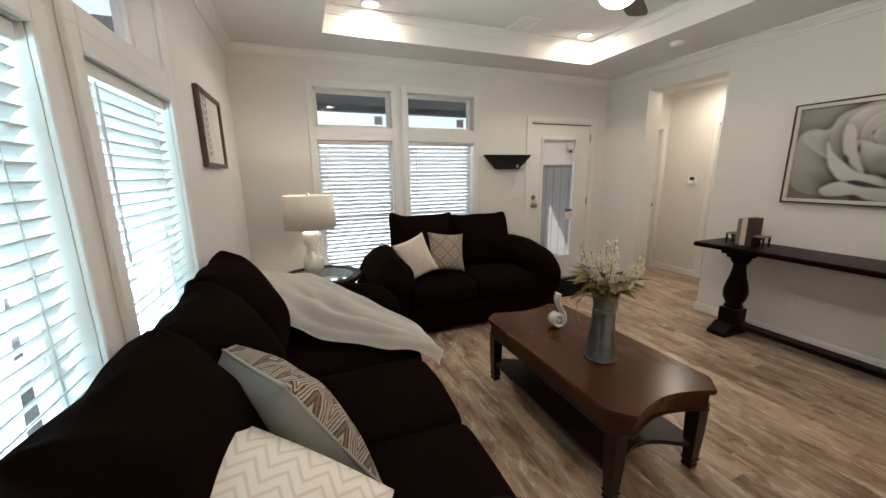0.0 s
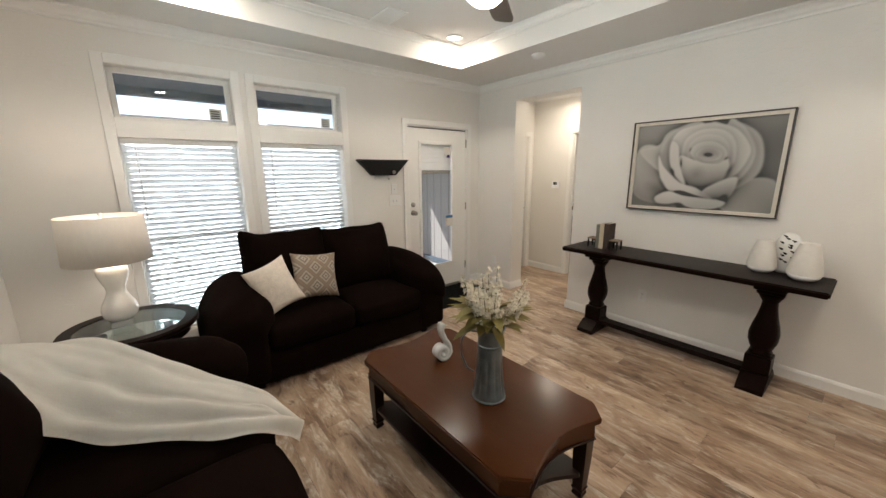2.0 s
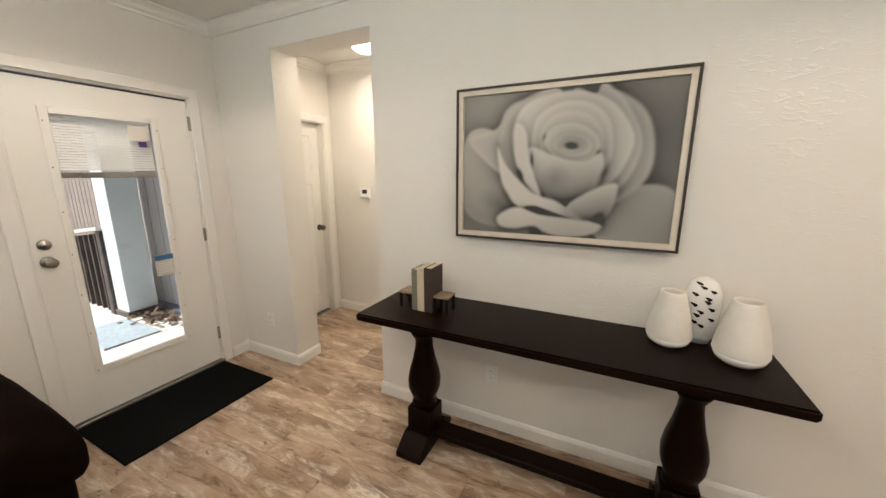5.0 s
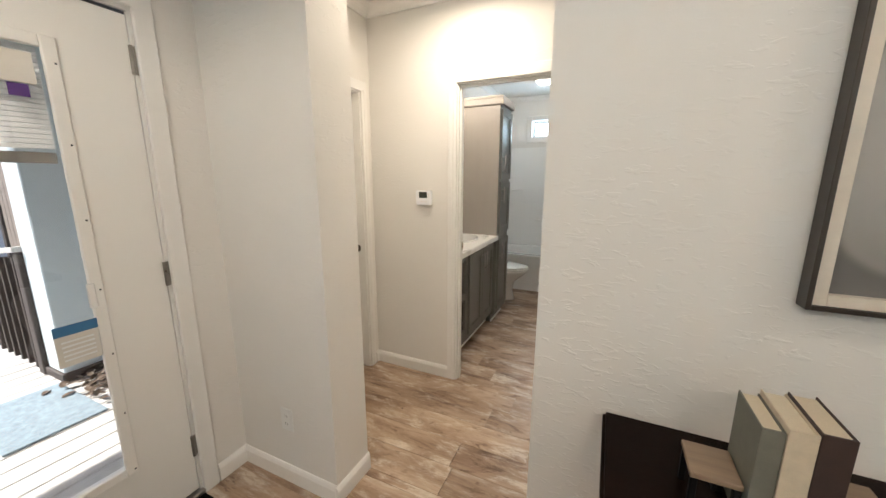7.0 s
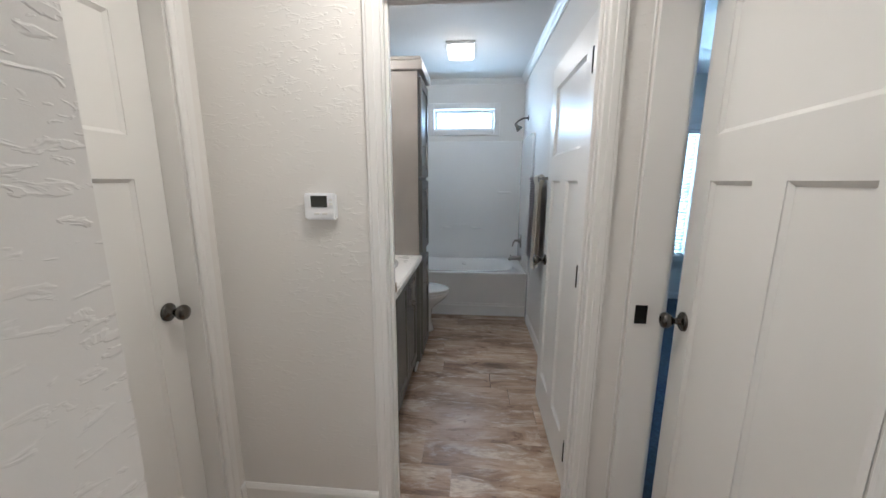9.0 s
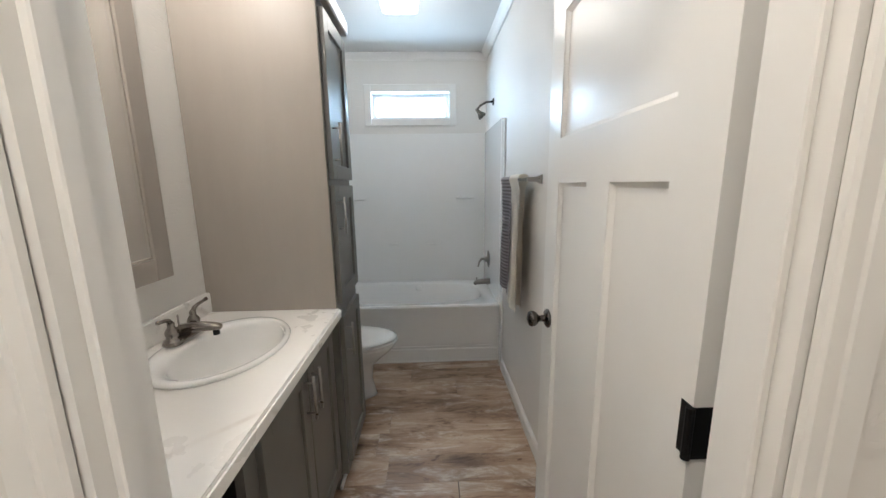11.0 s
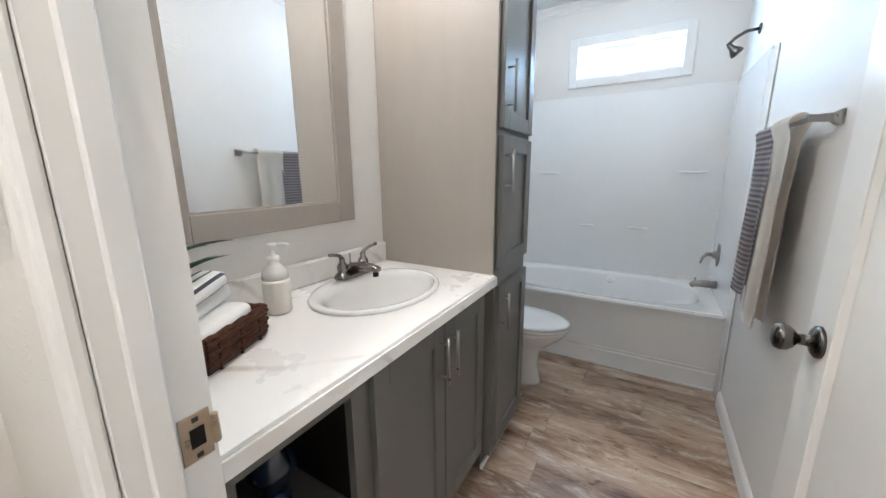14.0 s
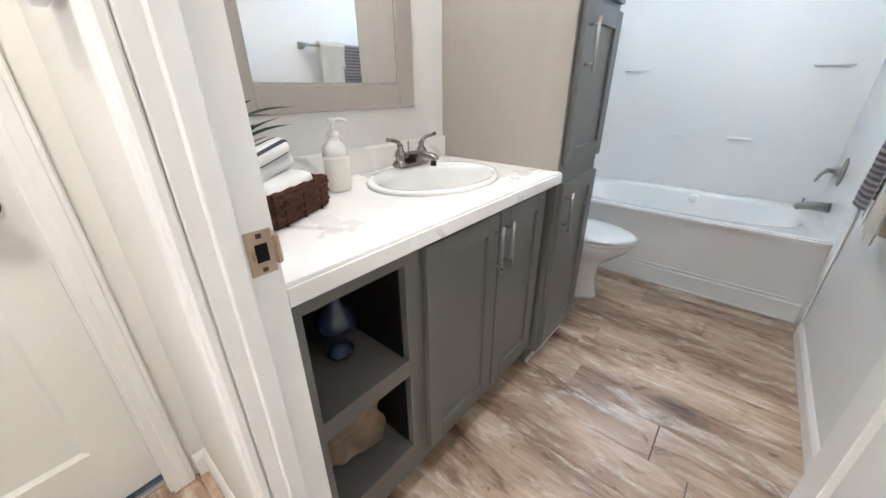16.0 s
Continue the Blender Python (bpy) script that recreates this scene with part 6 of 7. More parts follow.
def bar_pull(parent, x, y, z0, z1):
    h_ = part("handle", join(tube([(x, y - 0.030, z0), (x, y - 0.030, z1)], 0.0055, 10), tube([(x, y, z0 + 0.022), (x, y - 0.030, z0 + 0.022)], 0.004, 8), tube([(x, y, z1 - 0.022), (x, y - 0.030, z1 - 0.022)], 0.004, 8)), NICKEL, parent, "satin nickel bar pull", True)
    return h_


def shaker(parent, x0, x1, z0, z1, y, name="door"):
    """A shaker door standing 20 mm proud of the face at y."""
    s, t = 0.058, 0.020
    return part(name, join(boxes([((x0, y - t, z0), (x0 + s, y - 0.0005, z1)), ((x1 - s, y - t, z0), (x1, y - 0.0005, z1)), ((x0 + s, y - t, z0), (x1 - s, y - 0.0005, z0 + s)), ((x0 + s, y - t, z1 - s), (x1 - s, y - 0.0005, z1))], 0.0015), bx((x0 + s - 0.003, y - t + 0.010, z0 + s - 0.003), (x1 - s + 0.003, y - 0.001, z1 - s + 0.003))), CABINET, parent, "grey shaker door")


va = thing("vanity_cabinet", pose(0, 0, 0), "grey shaker vanity with two doors and open cubbies", "cabinet")
NX0, NX1 = 5.385, 5.645
part("side_panel", bx((VX0, VF, 0.10), (NX0, 3.698, VZ)), CABINET, va)
part("side_panel", bx((VX1 - 0.018, VF + 0.02, 0.10), (VX1, 3.698, VZ)), CABINET, va)
part("partition", bx((NX1, VF, 0.10), (NX1 + 0.018, 3.698, VZ)), CABINET, va)
part("cubby_top", bx((NX0, VF, 0.815), (NX1, 3.698, VZ)), CABINET, va)
part("cubby_floor", bx((NX0, VF, 0.10), (NX1, 3.698, 0.205)), CABINET, va)
part("shelf", bx((NX0, VF + 0.002, 0.478), (NX1, 3.690, 0.532)), CABINET, va)
part("face_frame", bx((NX1 + 0.018, VF, 0.10), (VX1, VF + 0.02, VZ)), CABINET, va)
part("toe_kick", bx((VX0, VF + 0.07, 0.0), (VX1, 3.60, 0.10)), CABINET, va)
# shade painted in: near-black back, and thin near-black sheets on sides and top
part("cubby_back", bx((NX0 + 0.001, 3.66, 0.206), (NX1 - 0.001, 3.689, 0.814)), CUBBY_SHADE, va)
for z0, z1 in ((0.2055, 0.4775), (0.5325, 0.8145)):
    part("cubby_shade_sheet", boxes([((NX0 + 0.0005, VF + 0.022, z0), (NX0 + 0.004, 3.659, z1)), ((NX1 - 0.004, VF + 0.022, z0), (NX1 - 0.0005, 3.659, z1)), ((NX0 + 0.004, VF + 0.022, z1 - 0.004), (NX1 - 0.004, 3.659, z1 - 0.0005))]), CUBBY_SHADE, va, "near-black sheets that paint the shade inside a cubby")
part("toe_trim", bx((VX0, VF + 0.055, 0.0), (VX1, VF + 0.069, 0.022), 0.003), TRIM, va, "white shoe strip")
d1 = shaker(va, 5.700, 6.030, 0.150, 0.848, VF)
d2 = shaker(va, 6.038, 6.345, 0.150, 0.848, VF)
bar_pull(d1, 6.003, VF - 0.020, 0.660, 0.815)
bar_pull(d2, 6.066, VF - 0.020, 0.660, 0.815)

ctop = thing("countertop", pose(0, 0, 0), "white marbled laminate countertop with a backsplash", "countertop")
SX, SY, SRX, SRY = 6.030, 3.430, 0.246, 0.192
bm = bmesh.new()
zt, zb = 0.915, 0.876
outer = [(VX0, 3.145), (6.384, 3.145), (6.384, 3.698), (VX0, 3.698)]


def ring_pts(n, rx, ry):
    return [(SX + rx * math.cos(2 * math.pi * q / n), SY + ry * math.sin(2 * math.pi * q / n)) for q in range(n)]


N_ = 48
hole = ring_pts(N_, SRX - 0.02, SRY - 0.02)
edge = []
for q in range(N_):
    a = 2 * math.pi * q / N_
    dx, dy = math.cos(a), math.sin(a)
    ts = []
    if dx > 1e-9:
        ts.append((6.384 - SX) / dx)
    if dx < -1e-9:
        ts.append((VX0 - SX) / dx)
    if dy > 1e-9:
        ts.append((3.698 - SY) / dy)
    if dy < -1e-9:
        ts.append((3.145 - SY) / dy)
    t = min(ts)
    edge.append([SX + dx * t, SY + dy * t])
for cx_, cy_ in outer:
    k_ = min(range(N_), key=lambda q: (edge[q][0] - cx_) ** 2 + (edge[q][1] - cy_) ** 2)
    edge[k_] = [cx_, cy_]
vt = [(bm.verts.new((*edge[q], zt)), bm.verts.new((*hole[q], zt)), bm.verts.new((*edge[q], zb)), bm.verts.new((*hole[q], zb))) for q in range(N_)]
for q in range(N_):
    a, b = vt[q], vt[(q + 1) % N_]
    bm.faces.new((a[0], b[0], b[1], a[1]))
    bm.faces.new((a[2], a[3], b[3], b[2]))
    bm.faces.new((a[0], a[2], b[2], b[0]))
    bm.faces.new((a[1], b[1], b[3], a[3]))
part("top", bm, MARBLE, ctop)
part("front_edge", bx((VX0, 3.134, 0.874), (6.384, 3.1448, 0.9155), 0.005, 2), MARBLE, ctop)
part("backsplash", bx((VX0, 3.676, 0.9155), (6.384, 3.6985, 1.002), 0.005, 2), MARBLE, ctop)

sk = thing("sink", pose(SX, SY, 0), "white oval drop-in basin", "sink")
prof = [(1.0, 0.9155), (1.01, 0.922), (0.985, 0.929), (0.93, 0.930), (0.885, 0.924), (0.86, 0.905), (0.80, 0.86), (0.66, 0.800), (0.40, 0.778), (0.10, 0.770), (0.0, 0.770)]
bm = bmesh.new()
rings = [[bm.verts.new((SRX * r_ * math.cos(2 * math.pi * q / 48) , SRY * (r_ if i_ < 4 else r_ * 0.90) * math.sin(2 * math.pi * q / 48) - (0 if i_ < 4 else 0.022), z)) for q in range(48)] for i_, (r_, z) in enumerate(prof)]
for A, B in zip(rings, rings[1:]):
    for q in range(48):
        bm.faces.new((A[q], A[(q + 1) % 48], B[(q + 1) % 48], B[q]))
bmesh.ops.remove_doubles(bm, verts=bm.verts, dist=1e-5)
part("bowl", bm, PORCELAIN, sk, smooth=True)
part("drain", lathe([(0.0, 0.792), (0.022, 0.792), (0.022, 0.795), (0.012, 0.797), (0, 0.797)], 20), NICKEL, sk, "metal drain", True, pose(0, -0.02, 0))

fc = thing("faucet", pose(6.080, 3.590, 0.9305), "brushed nickel two-handle basin faucet", "faucet")
part("deck_plate", moved(softbox(0.155, 0.050, 0.018, 0.009, (0, 0, 0.003), 8), pose(0, 0, 0.009)), FAUCET, fc, "", True)
bm = softbox(0.036, 0.150, 0.026, 0.011, (0.002, 0, 0.003), 10)
for v in bm.verts:
    f = (0.075 - v.co.y) / 0.15
    v.co.x *= 1.15 - 0.35 * f
    v.co.z = v.co.z * (1.25 - 0.45 * f) + 0.012 * math.sin(2.4 * f)
part("spout", moved(bm, pose(0, -0.052, 0.030)), FAUCET, fc, "flat low spout", True)
part("aerator", lathe([(0.0, 0.012), (0.0105, 0.012), (0.0105, 0.030), (0, 0.030)], 16), BLACK, fc, "dark aerator", False, pose(0, -0.108, 0.0))
for s in (-1, 1):
    hd = part("handle_base", lathe([(0.027, 0.004), (0.027, 0.018), (0.024, 0.022), (0.017, 0.026), (0.019, 0.036), (0.0205, 0.046), (0.016, 0.056), (0.010, 0.064), (0.011, 0.074), (0.007, 0.082), (0, 0.084)], 22), FAUCET, fc, "", True, pose(s * 0.054, 0, 0))
    part("lever", tube([(0, 0, 0.074), (s * 0.010, -0.002, 0.088), (s * 0.026, -0.005, 0.095), (s * 0.048, -0.009, 0.099), (s * 0.066, -0.012, 0.103)], 0.006, 10, [0.0085, 0.0075, 0.006, 0.0058, 0.0068]), FAUCET, hd, "", True)
part("lift_rod", tube([(0, 0.014, 0.02), (0, 0.014, 0.085)], 0.003, 8), NICKEL, fc)

mr_ = thing("wall_mirror", pose(0, 3.6985, 0), "large mirror in a flat taupe frame above the vanity", "mirror")
MX0, MX1, MZ0, MZ1, MF = 5.522, 6.195, 1.125, 2.08, 0.076
part("frame", boxes([((MX0, -0.022, MZ0), (MX0 + MF, 0, MZ1)), ((MX1 - MF, -0.022, MZ0), (MX1, 0, MZ1)), ((MX0 + MF, -0.022, MZ0), (MX1 - MF, 0, MZ0 + MF)), ((MX0 + MF, -0.022, MZ1 - MF), (MX1 - MF, 0, MZ1))], 0.002), CABPANEL, mr_, "flat taupe frame")
part("inner_bead", boxes([((MX0 + MF, -0.014, MZ0 + MF), (MX0 + MF + 0.006, -0.006, MZ1 - MF)), ((MX1 - MF - 0.006, -0.014, MZ0 + MF), (MX1 - MF, -0.006, MZ1 - MF)), ((MX0 + MF + 0.006, -0.014, MZ0 + MF), (MX1 - MF - 0.006, -0.006, MZ0 + MF + 0.006))]), CABPANEL, mr_)
part("glass", bx((MX0 + MF - 0.004, -0.008, MZ0 + MF - 0.004), (MX1 - MF + 0.004, -0.002, MZ1 - MF + 0.004)), MIRROR, mr_, "mirror glass")

vl = thing("vanity_light", pose(5.90, 3.6985, 2.30), "nickel two-light vanity bar above the mirror", "wall light")
part("back_plate", bx((-0.20, -0.025, -0.05), (0.20, 0, 0.05), 0.006), NICKEL, vl)
for x in (-0.12, 0.12):
    part("arm", tube([(x, -0.02, 0), (x, -0.10, 0.0), (x, -0.10, 0.03)], 0.008, 8), NICKEL, vl)
    part("shade", moved(lathe([(0.030, 0.03), (0.050, 0.07), (0.058, 0.13), (0.055, 0.13), (0.045, 0.07), (0.025, 0.035)], 20, False), pose(x, -0.10, 0)), LAMP_BATH, vl, "frosted glass shade", True)

sd = thing("soap_dispenser", pose(5.738, 3.555, 0.9157), "cream soap bottle with a clear pump top", "soap dispenser")
part("bottle", lathe([(0.0, 0.0), (0.034, 0.0), (0.037, 0.006), (0.037, 0.090), (0.036, 0.100)], 24), SOAP, sd, smooth=True)
part("shoulder", lathe([(0.036, 0.100), (0.033, 0.125), (0.018, 0.140), (0.015, 0.145), (0.015, 0.152)], 24), CLEAR, sd, "clear shoulder", True)
part("pump", join(lathe([(0.016, 0.150), (0.016, 0.163), (0.010, 0.166), (0.005, 0.168), (0.005, 0.190), (0.012, 0.192), (0.012, 0.200), (0, 0.201)], 16), tube([(0, 0, 0.195), (0.022, -0.016, 0.197), (0.034, -0.024, 0.192)], 0.005, 8)), PLASTIC, sd, "", True)

bk_ = thing("wicker_basket", pose(5.508, 3.48, 0.9157, 0, 0, 24), "low dark woven basket holding rolled towels", "basket")
bw, bd, bh = 0.094, 0.076, 0.062
part("bottom", bx((-bw, -bd, 0.0), (bw, bd, 0.008)), WICKER, bk_)
for q in range(7):
    z = 0.010 + 0.0105 * q
    o = 0.002 * (q % 2) + 0.0006 * q
    bm = bmesh.new()
    P = [(-bw - o, -bd - o), (bw + o, -bd - o), (bw + o, bd + o), (-bw - o, bd + o)]
    pathw = []
    for s in range(4):
        a, b = Vector((*P[s], z)), Vector((*P[(s + 1) % 4], z))
        pathw += [a.lerp(b, k_ / 12) + Vector((0, 0, 0.002 * math.sin(k_ * 2.1 + q * math.pi))) for k_ in range(12)]
    pathw.append(pathw[0])
    part("weave", tube(pathw, 0.0066, 6), WICKER, bk_)
for s in (-1, 1):
    for sx in (-0.7, 0, 0.7):
        part("stake", tube([(sx * bw, s * (bd + 0.004), 0.0), (sx * bw, s * (bd + 0.007), bh + 0.006)], 0.004, 6), WICKER, bk_)


def rolled_towel(m, striped):
    tw = thing("rolled_towel", m, "folded white towel with charcoal stripes in the basket" if striped else "folded plain white towel in the basket", "towel", "basket towels")
    part("cloth", softbox(0.165, 0.085, 0.040, 0.019, (0.0, 0.004, 0.004), 10, 0.004, 3 if striped else 8), STRIPED if striped else TERRY_WHITE, tw, "", True)
    part("fold", moved(softbox(0.160, 0.080, 0.036, 0.017, (0.0, 0.004, 0.004), 10, 0.004, 5), pose(0.006, 0.002, -0.036)), TERRY_WHITE, tw, "", True)
    return tw


rolled_towel(pose(5.492, 3.500, 0.9157 + 0.140, 0, -10, 24), True)
rolled_towel(pose(5.518, 3.460, 0.9157 + 0.068, 0, -6, 24), False)

pl = thing("potted_plant", pose(5.475, 3.575, 0.9157), "leafy green plant in a small white pot", "plant")
part("pot", lathe([(0.0, 0.0), (0.034, 0.0), (0.044, 0.085), (0.040, 0.085), (0.036, 0.075), (0, 0.075)], 20), WHITE_CER, pl, "", True)
rl_ = random.Random(8)
for q in range(15):
    a = q * 2.4
    d = Vector((math.cos(a), math.sin(a) * 0.8, 0.30 + 0.8 * ((q * 4) % 15) / 15)).normalized()
    bm = bmesh.new()
    leaf(bm, Vector((0.01 * math.cos(a), 0.01 * math.sin(a), 0.100 + 0.10 * (q % 3) / 2)), d, rl_.uniform(0.12, 0.17), rl_.uniform(0.014, 0.020), 0.30)
    part("leaf", bm, LEAF2, pl, smooth=True)

# tall cabinet
tc_ = thing("linen_cabinet", pose(0, 0, 0), "tall grey linen cabinet with three stacked shaker doors", "cabinet")
part("body", boxes([((6.387, 3.152, 0.09), (6.765, 3.698, 2.14)), ((6.392, 3.20, 0.0), (6.762, 3.698, 0.09))]), CABINET, tc_)
part("side_panel", bx((6.3855, 3.156, 0.9157), (6.3868, 3.697, 2.139)), CABPANEL, tc_, "taupe side panel")
part("crown", boxes([((6.365, 3.120, 2.14), (6.785, 3.698, 2.20)), ((6.375, 3.130, 2.20), (6.775, 3.698, 2.225))], 0.006), CABPANEL, tc_, "taupe cap moulding")
part("toe_trim", bx((6.387, 3.186, 0.0), (6.765, 3.199, 0.022), 0.003), TRIM, tc_, "white shoe strip")
for z0, z1, p0, p1 in ((0.145, 0.868, 0.680, 0.832), (0.934, 1.438, 1.235, 1.390), (1.463, 2.105, 1.520, 1.690)):
    dd = shaker(tc_, 6.402, 6.748, z0, z1, 3.152)
    bar_pull(dd, 6.432, 3.132, p0, p1)

# toilet
to = thing("toilet", pose(7.195, 3.698, 0), "white two-piece toilet with the lid down", "toilet")


def egg(z, w, y0, y1, n=32):
    return [(w * math.sin(2 * math.pi * q / n) * (1 - 0.12 * math.cos(2 * math.pi * q / n)), (y0 + y1) / 2 + (y1 - y0) / 2 * math.cos(2 * math.pi * q / n), z) for q in range(n)]


def loft(rows):
    bm = bmesh.new()
    rg = [[bm.verts.new(p) for p in r_] for r_ in rows]
    n = len(rg[0])
    for A, B in zip(rg, rg[1:]):
        for q in range(n):
            bm.faces.new((A[q], A[(q + 1) % n], B[(q + 1) % n], B[q]))
    bm.faces.new(rg[0][::-1])
    bm.faces.new(rg[-1])
    return bm


part("pedestal", loft([egg(0.0, 0.108, -0.18, -0.56), egg(0.02, 0.104, -0.18, -0.552), egg(0.12, 0.095, -0.19, -0.53), egg(0.22, 0.103, -0.18, -0.545), egg(0.28, 0.135, -0.17, -0.61), egg(0.32, 0.160, -0.165, -0.66), egg(0.36, 0.178, -0.16, -0.695), egg(0.385, 0.182, -0.16, -0.70)]), PORCELAIN, to, "", True)
part("seat", loft([egg(0.386, 0.180, -0.20, -0.705), egg(0.392, 0.187, -0.195, -0.715), egg(0.402, 0.187, -0.195, -0.715), egg(0.406, 0.180, -0.20, -0.705)]), PORCELAIN, to, "white seat", True)
part("lid", loft([egg(0.4085, 0.178, -0.20, -0.702), egg(0.414, 0.186, -0.195, -0.713), egg(0.424, 0.184, -0.197, -0.710), egg(0.430, 0.165, -0.215, -0.685), egg(0.432, 0.08, -0.30, -0.58)]), PORCELAIN, to, "closed white lid", True)
part("tank", moved(softbox(0.44, 0.18, 0.36, 0.03, (0.01, 0.008, 0), 8), pose(0, -0.100, 0.565)), PORCELAIN, to, "", True)
part("tank_lid", moved(softbox(0.46, 0.195, 0.035, 0.012, (0, 0, 0.004), 6), pose(0, -0.102, 0.762)), PORCELAIN, to, "", True)
part("flush_lever", tube([(-0.16, -0.192, 0.70), (-0.16, -0.205, 0.70), (-0.10, -0.208, 0.695)], 0.006, 8), NICKEL, to)

# tub and surround
TF = 7.62
tb = thing("bathtub", pose(0, 0, 0), "white acrylic bathtub with a moulded apron", "bathtub")
X0, X1, Y0, Y1, RZ = TF, 8.386, BY0 + 0.004, BY1 - 0.004, 0.478
bm = bmesh.new()


def oval(z, sx, sy, n=40, p=3.2):
    cx, cy = (X0 + X1) / 2 + 0.01, (Y0 + Y1) / 2
    out = []
    for q in range(n):
        a = 2 * math.pi * q / n
        c, s = math.cos(a), math.sin(a)
        out.append((cx + sx * math.copysign(abs(c) ** (2 / p), c), cy + sy * math.copysign(abs(s) ** (2 / p), s), z))
    return out


outer_ = oval(RZ, (X1 - X0) / 2, (Y1 - Y0) / 2, 40, 60)
for q in range(40):
    x, y, z = outer_[q]
    outer_[q] = (min(max(x - 0.01, X0), X1), y, z)
rows_ = [outer_, oval(RZ, 0.325, 0.665), oval(RZ - 0.02, 0.305, 0.645), oval(0.28, 0.275, 0.60), oval(0.15, 0.235, 0.54), oval(0.115, 0.18, 0.47)]
rg = [[bm.verts.new(p) for p in r_] for r_ in rows_]
for A, B in zip(rg, rg[1:]):
    for q in range(40):
        bm.faces.new((A[q], A[(q + 1) % 40], B[(q + 1) % 40], B[q]))
bm.faces.new(rg[-1])
part("basin", bm, ACRYL, tb, smooth=True)
part("apron_base", bx((X0 - 0.004, Y0, 0.0), (X0 + 0.02, Y1, 0.110), 0.005), ACRYL, tb)
part("apron", bx((X0 + 0.006, Y0, 0.110), (X0 + 0.02, Y1, RZ - 0.03)), ACRYL, tb, "recessed white apron band")
part("rim", bx((X0 - 0.010, Y0, RZ - 0.032), (X0 + 0.03, Y1, RZ + 0.001), 0.008, 3), ACRYL, tb, "rounded front rim")
part("apron_panel", bx((X0 - 0.003, Y0 + 0.07, 0.125), (X0 + 0.0055, Y1 - 0.07, 0.134), 0.003), ACRYL, tb)
part("caulk_strip", bx((X0 - 0.016, Y0, 0.0), (X0 - 0.0045, Y1, 0.012), 0.003), TRIM, tb, "white quarter-round strip")
part("overflow", lathe([(0, 0), (0.033, 0), (0.031, 0.007), (0.02, 0.010), (0, 0.010)], 24), ACRYL, tb, "round white overflow cover", True, pose(X1 - 0.093, 2.87, 0.43, 0, -72, 0))

sr = tagged(new("shower_surround"), "glossy white moulded shower surround with small shelves", "shower surround", kind="structure")
sr.matrix_basis = Matrix.Translation(SHIFT)
SZ = 1.905
part("back_wall", bx((8.39 - 0.012, BY0 + 0.002, RZ + 0.001), (8.39 - 0.002, BY1 - 0.002, SZ), 0.002), ACRYL, sr)
part("end_wall", boxes([((7.585, BY0 + 0.002, RZ + 0.001), (8.39 - 0.012, BY0 + 0.012, SZ)), ((7.585, BY1 - 0.012, RZ + 0.001), (8.39 - 0.012, BY1 - 0.002, SZ))], 0.002), ACRYL, sr)
part("end_flange", boxes([((7.470, BY0 + 0.002, 0.0), (7.585, BY0 + 0.011, SZ - 0.02))], 0.004), ACRYL, sr, "moulded front flange")
for y_, z_, w_ in ((3.10, 0.86, 0.10), (2.72, 0.86, 0.13), (2.40, 1.30, 0.16), (3.45, 1.30, 0.16)):
    part("ledge", moved(softbox(0.022, w_ * 1.1, 0.014, 0.007, (0, 0, 0.002), 6), pose(8.39 - 0.020, y_, z_)), ACRYL, sr, "moulded soap ledge", True)

shw = thing("shower_head", pose(7.985, BY0 + 0.0015, 2.10), "dark nickel shower head on a bent arm", "shower head")
part("flange", lathe([(0, 0), (0.030, 0), (0.026, 0.008), (0.012, 0.012), (0, 0.012)], 20), BRONZE, shw, "", True, pose(0, 0, 0, -90, 0, 0))
part("arm", tube([(0, 0.01, 0), (0, 0.06, -0.003), (0, 0.11, -0.030), (0, 0.145, -0.068)], 0.009, 10), BRONZE, shw, "", True)
part("head", lathe([(0.010, 0.0), (0.014, 0.012), (0.016, 0.03), (0.034, 0.062), (0.036, 0.075), (0.030, 0.080), (0, 0.080)], 22), BRONZE, shw, "", True, pose(0, 0.140, -0.062, 180 - 42, 0, 0))
tv = thing("tub_valve", pose(8.12, BY0 + 0.0125, 0.745), "nickel single-lever shower valve", "valve")
part("escutcheon", lathe([(0, 0), (0.080, 0), (0.078, 0.008), (0.03, 0.014), (0.028, 0.03), (0, 0.032)], 28), NICKEL, tv, "", True, pose(0, 0, 0, -90, 0, 0))
part("lever", tube([(0, 0.028, 0), (-0.006, 0.062, 0.004), (-0.022, 0.085, -0.02), (-0.038, 0.098, -0.062)], 0.009, 10, [0.016, 0.013, 0.009, 0.007]), NICKEL, tv, "", True)
ts_ = thing("tub_spout", pose(8.02, BY0 + 0.0125, 0.560), "nickel tub spout with a diverter knob", "spout")
part("body", tube([(0, 0, 0), (0, 0.09, -0.003), (0, 0.125, -0.010), (0, 0.140, -0.026)], 0.022, 14, [0.028, 0.024, 0.021, 0.016]), NICKEL, ts_, "", True)
part("diverter", lathe([(0.004, 0.015), (0.004, 0.03), (0.008, 0.034), (0.006, 0.042), (0, 0.043)], 10), NICKEL, ts_, "", True, pose(0, 0.118, -0.005))

# towel bar with two towels
tbar = thing("towel_bar", pose(0, BY0 + 0.0015, 1.455), "square nickel towel bar", "towel bar")
for x in (6.64, 7.25):
    part("post", loft([[(x - a, y_, -a) , (x + a, y_, -a), (x + a, y_, a), (x - a, y_, a)] for a, y_ in ((0.022, 0.0), (0.021, 0.006), (0.012, 0.02), (0.010, 0.055), (0.011, 0.072))]), NICKEL, tbar)
part("bar", bx((6.64, 0.054, -0.007), (7.25, 0.068, 0.007), 0.001), NICKEL, tbar)


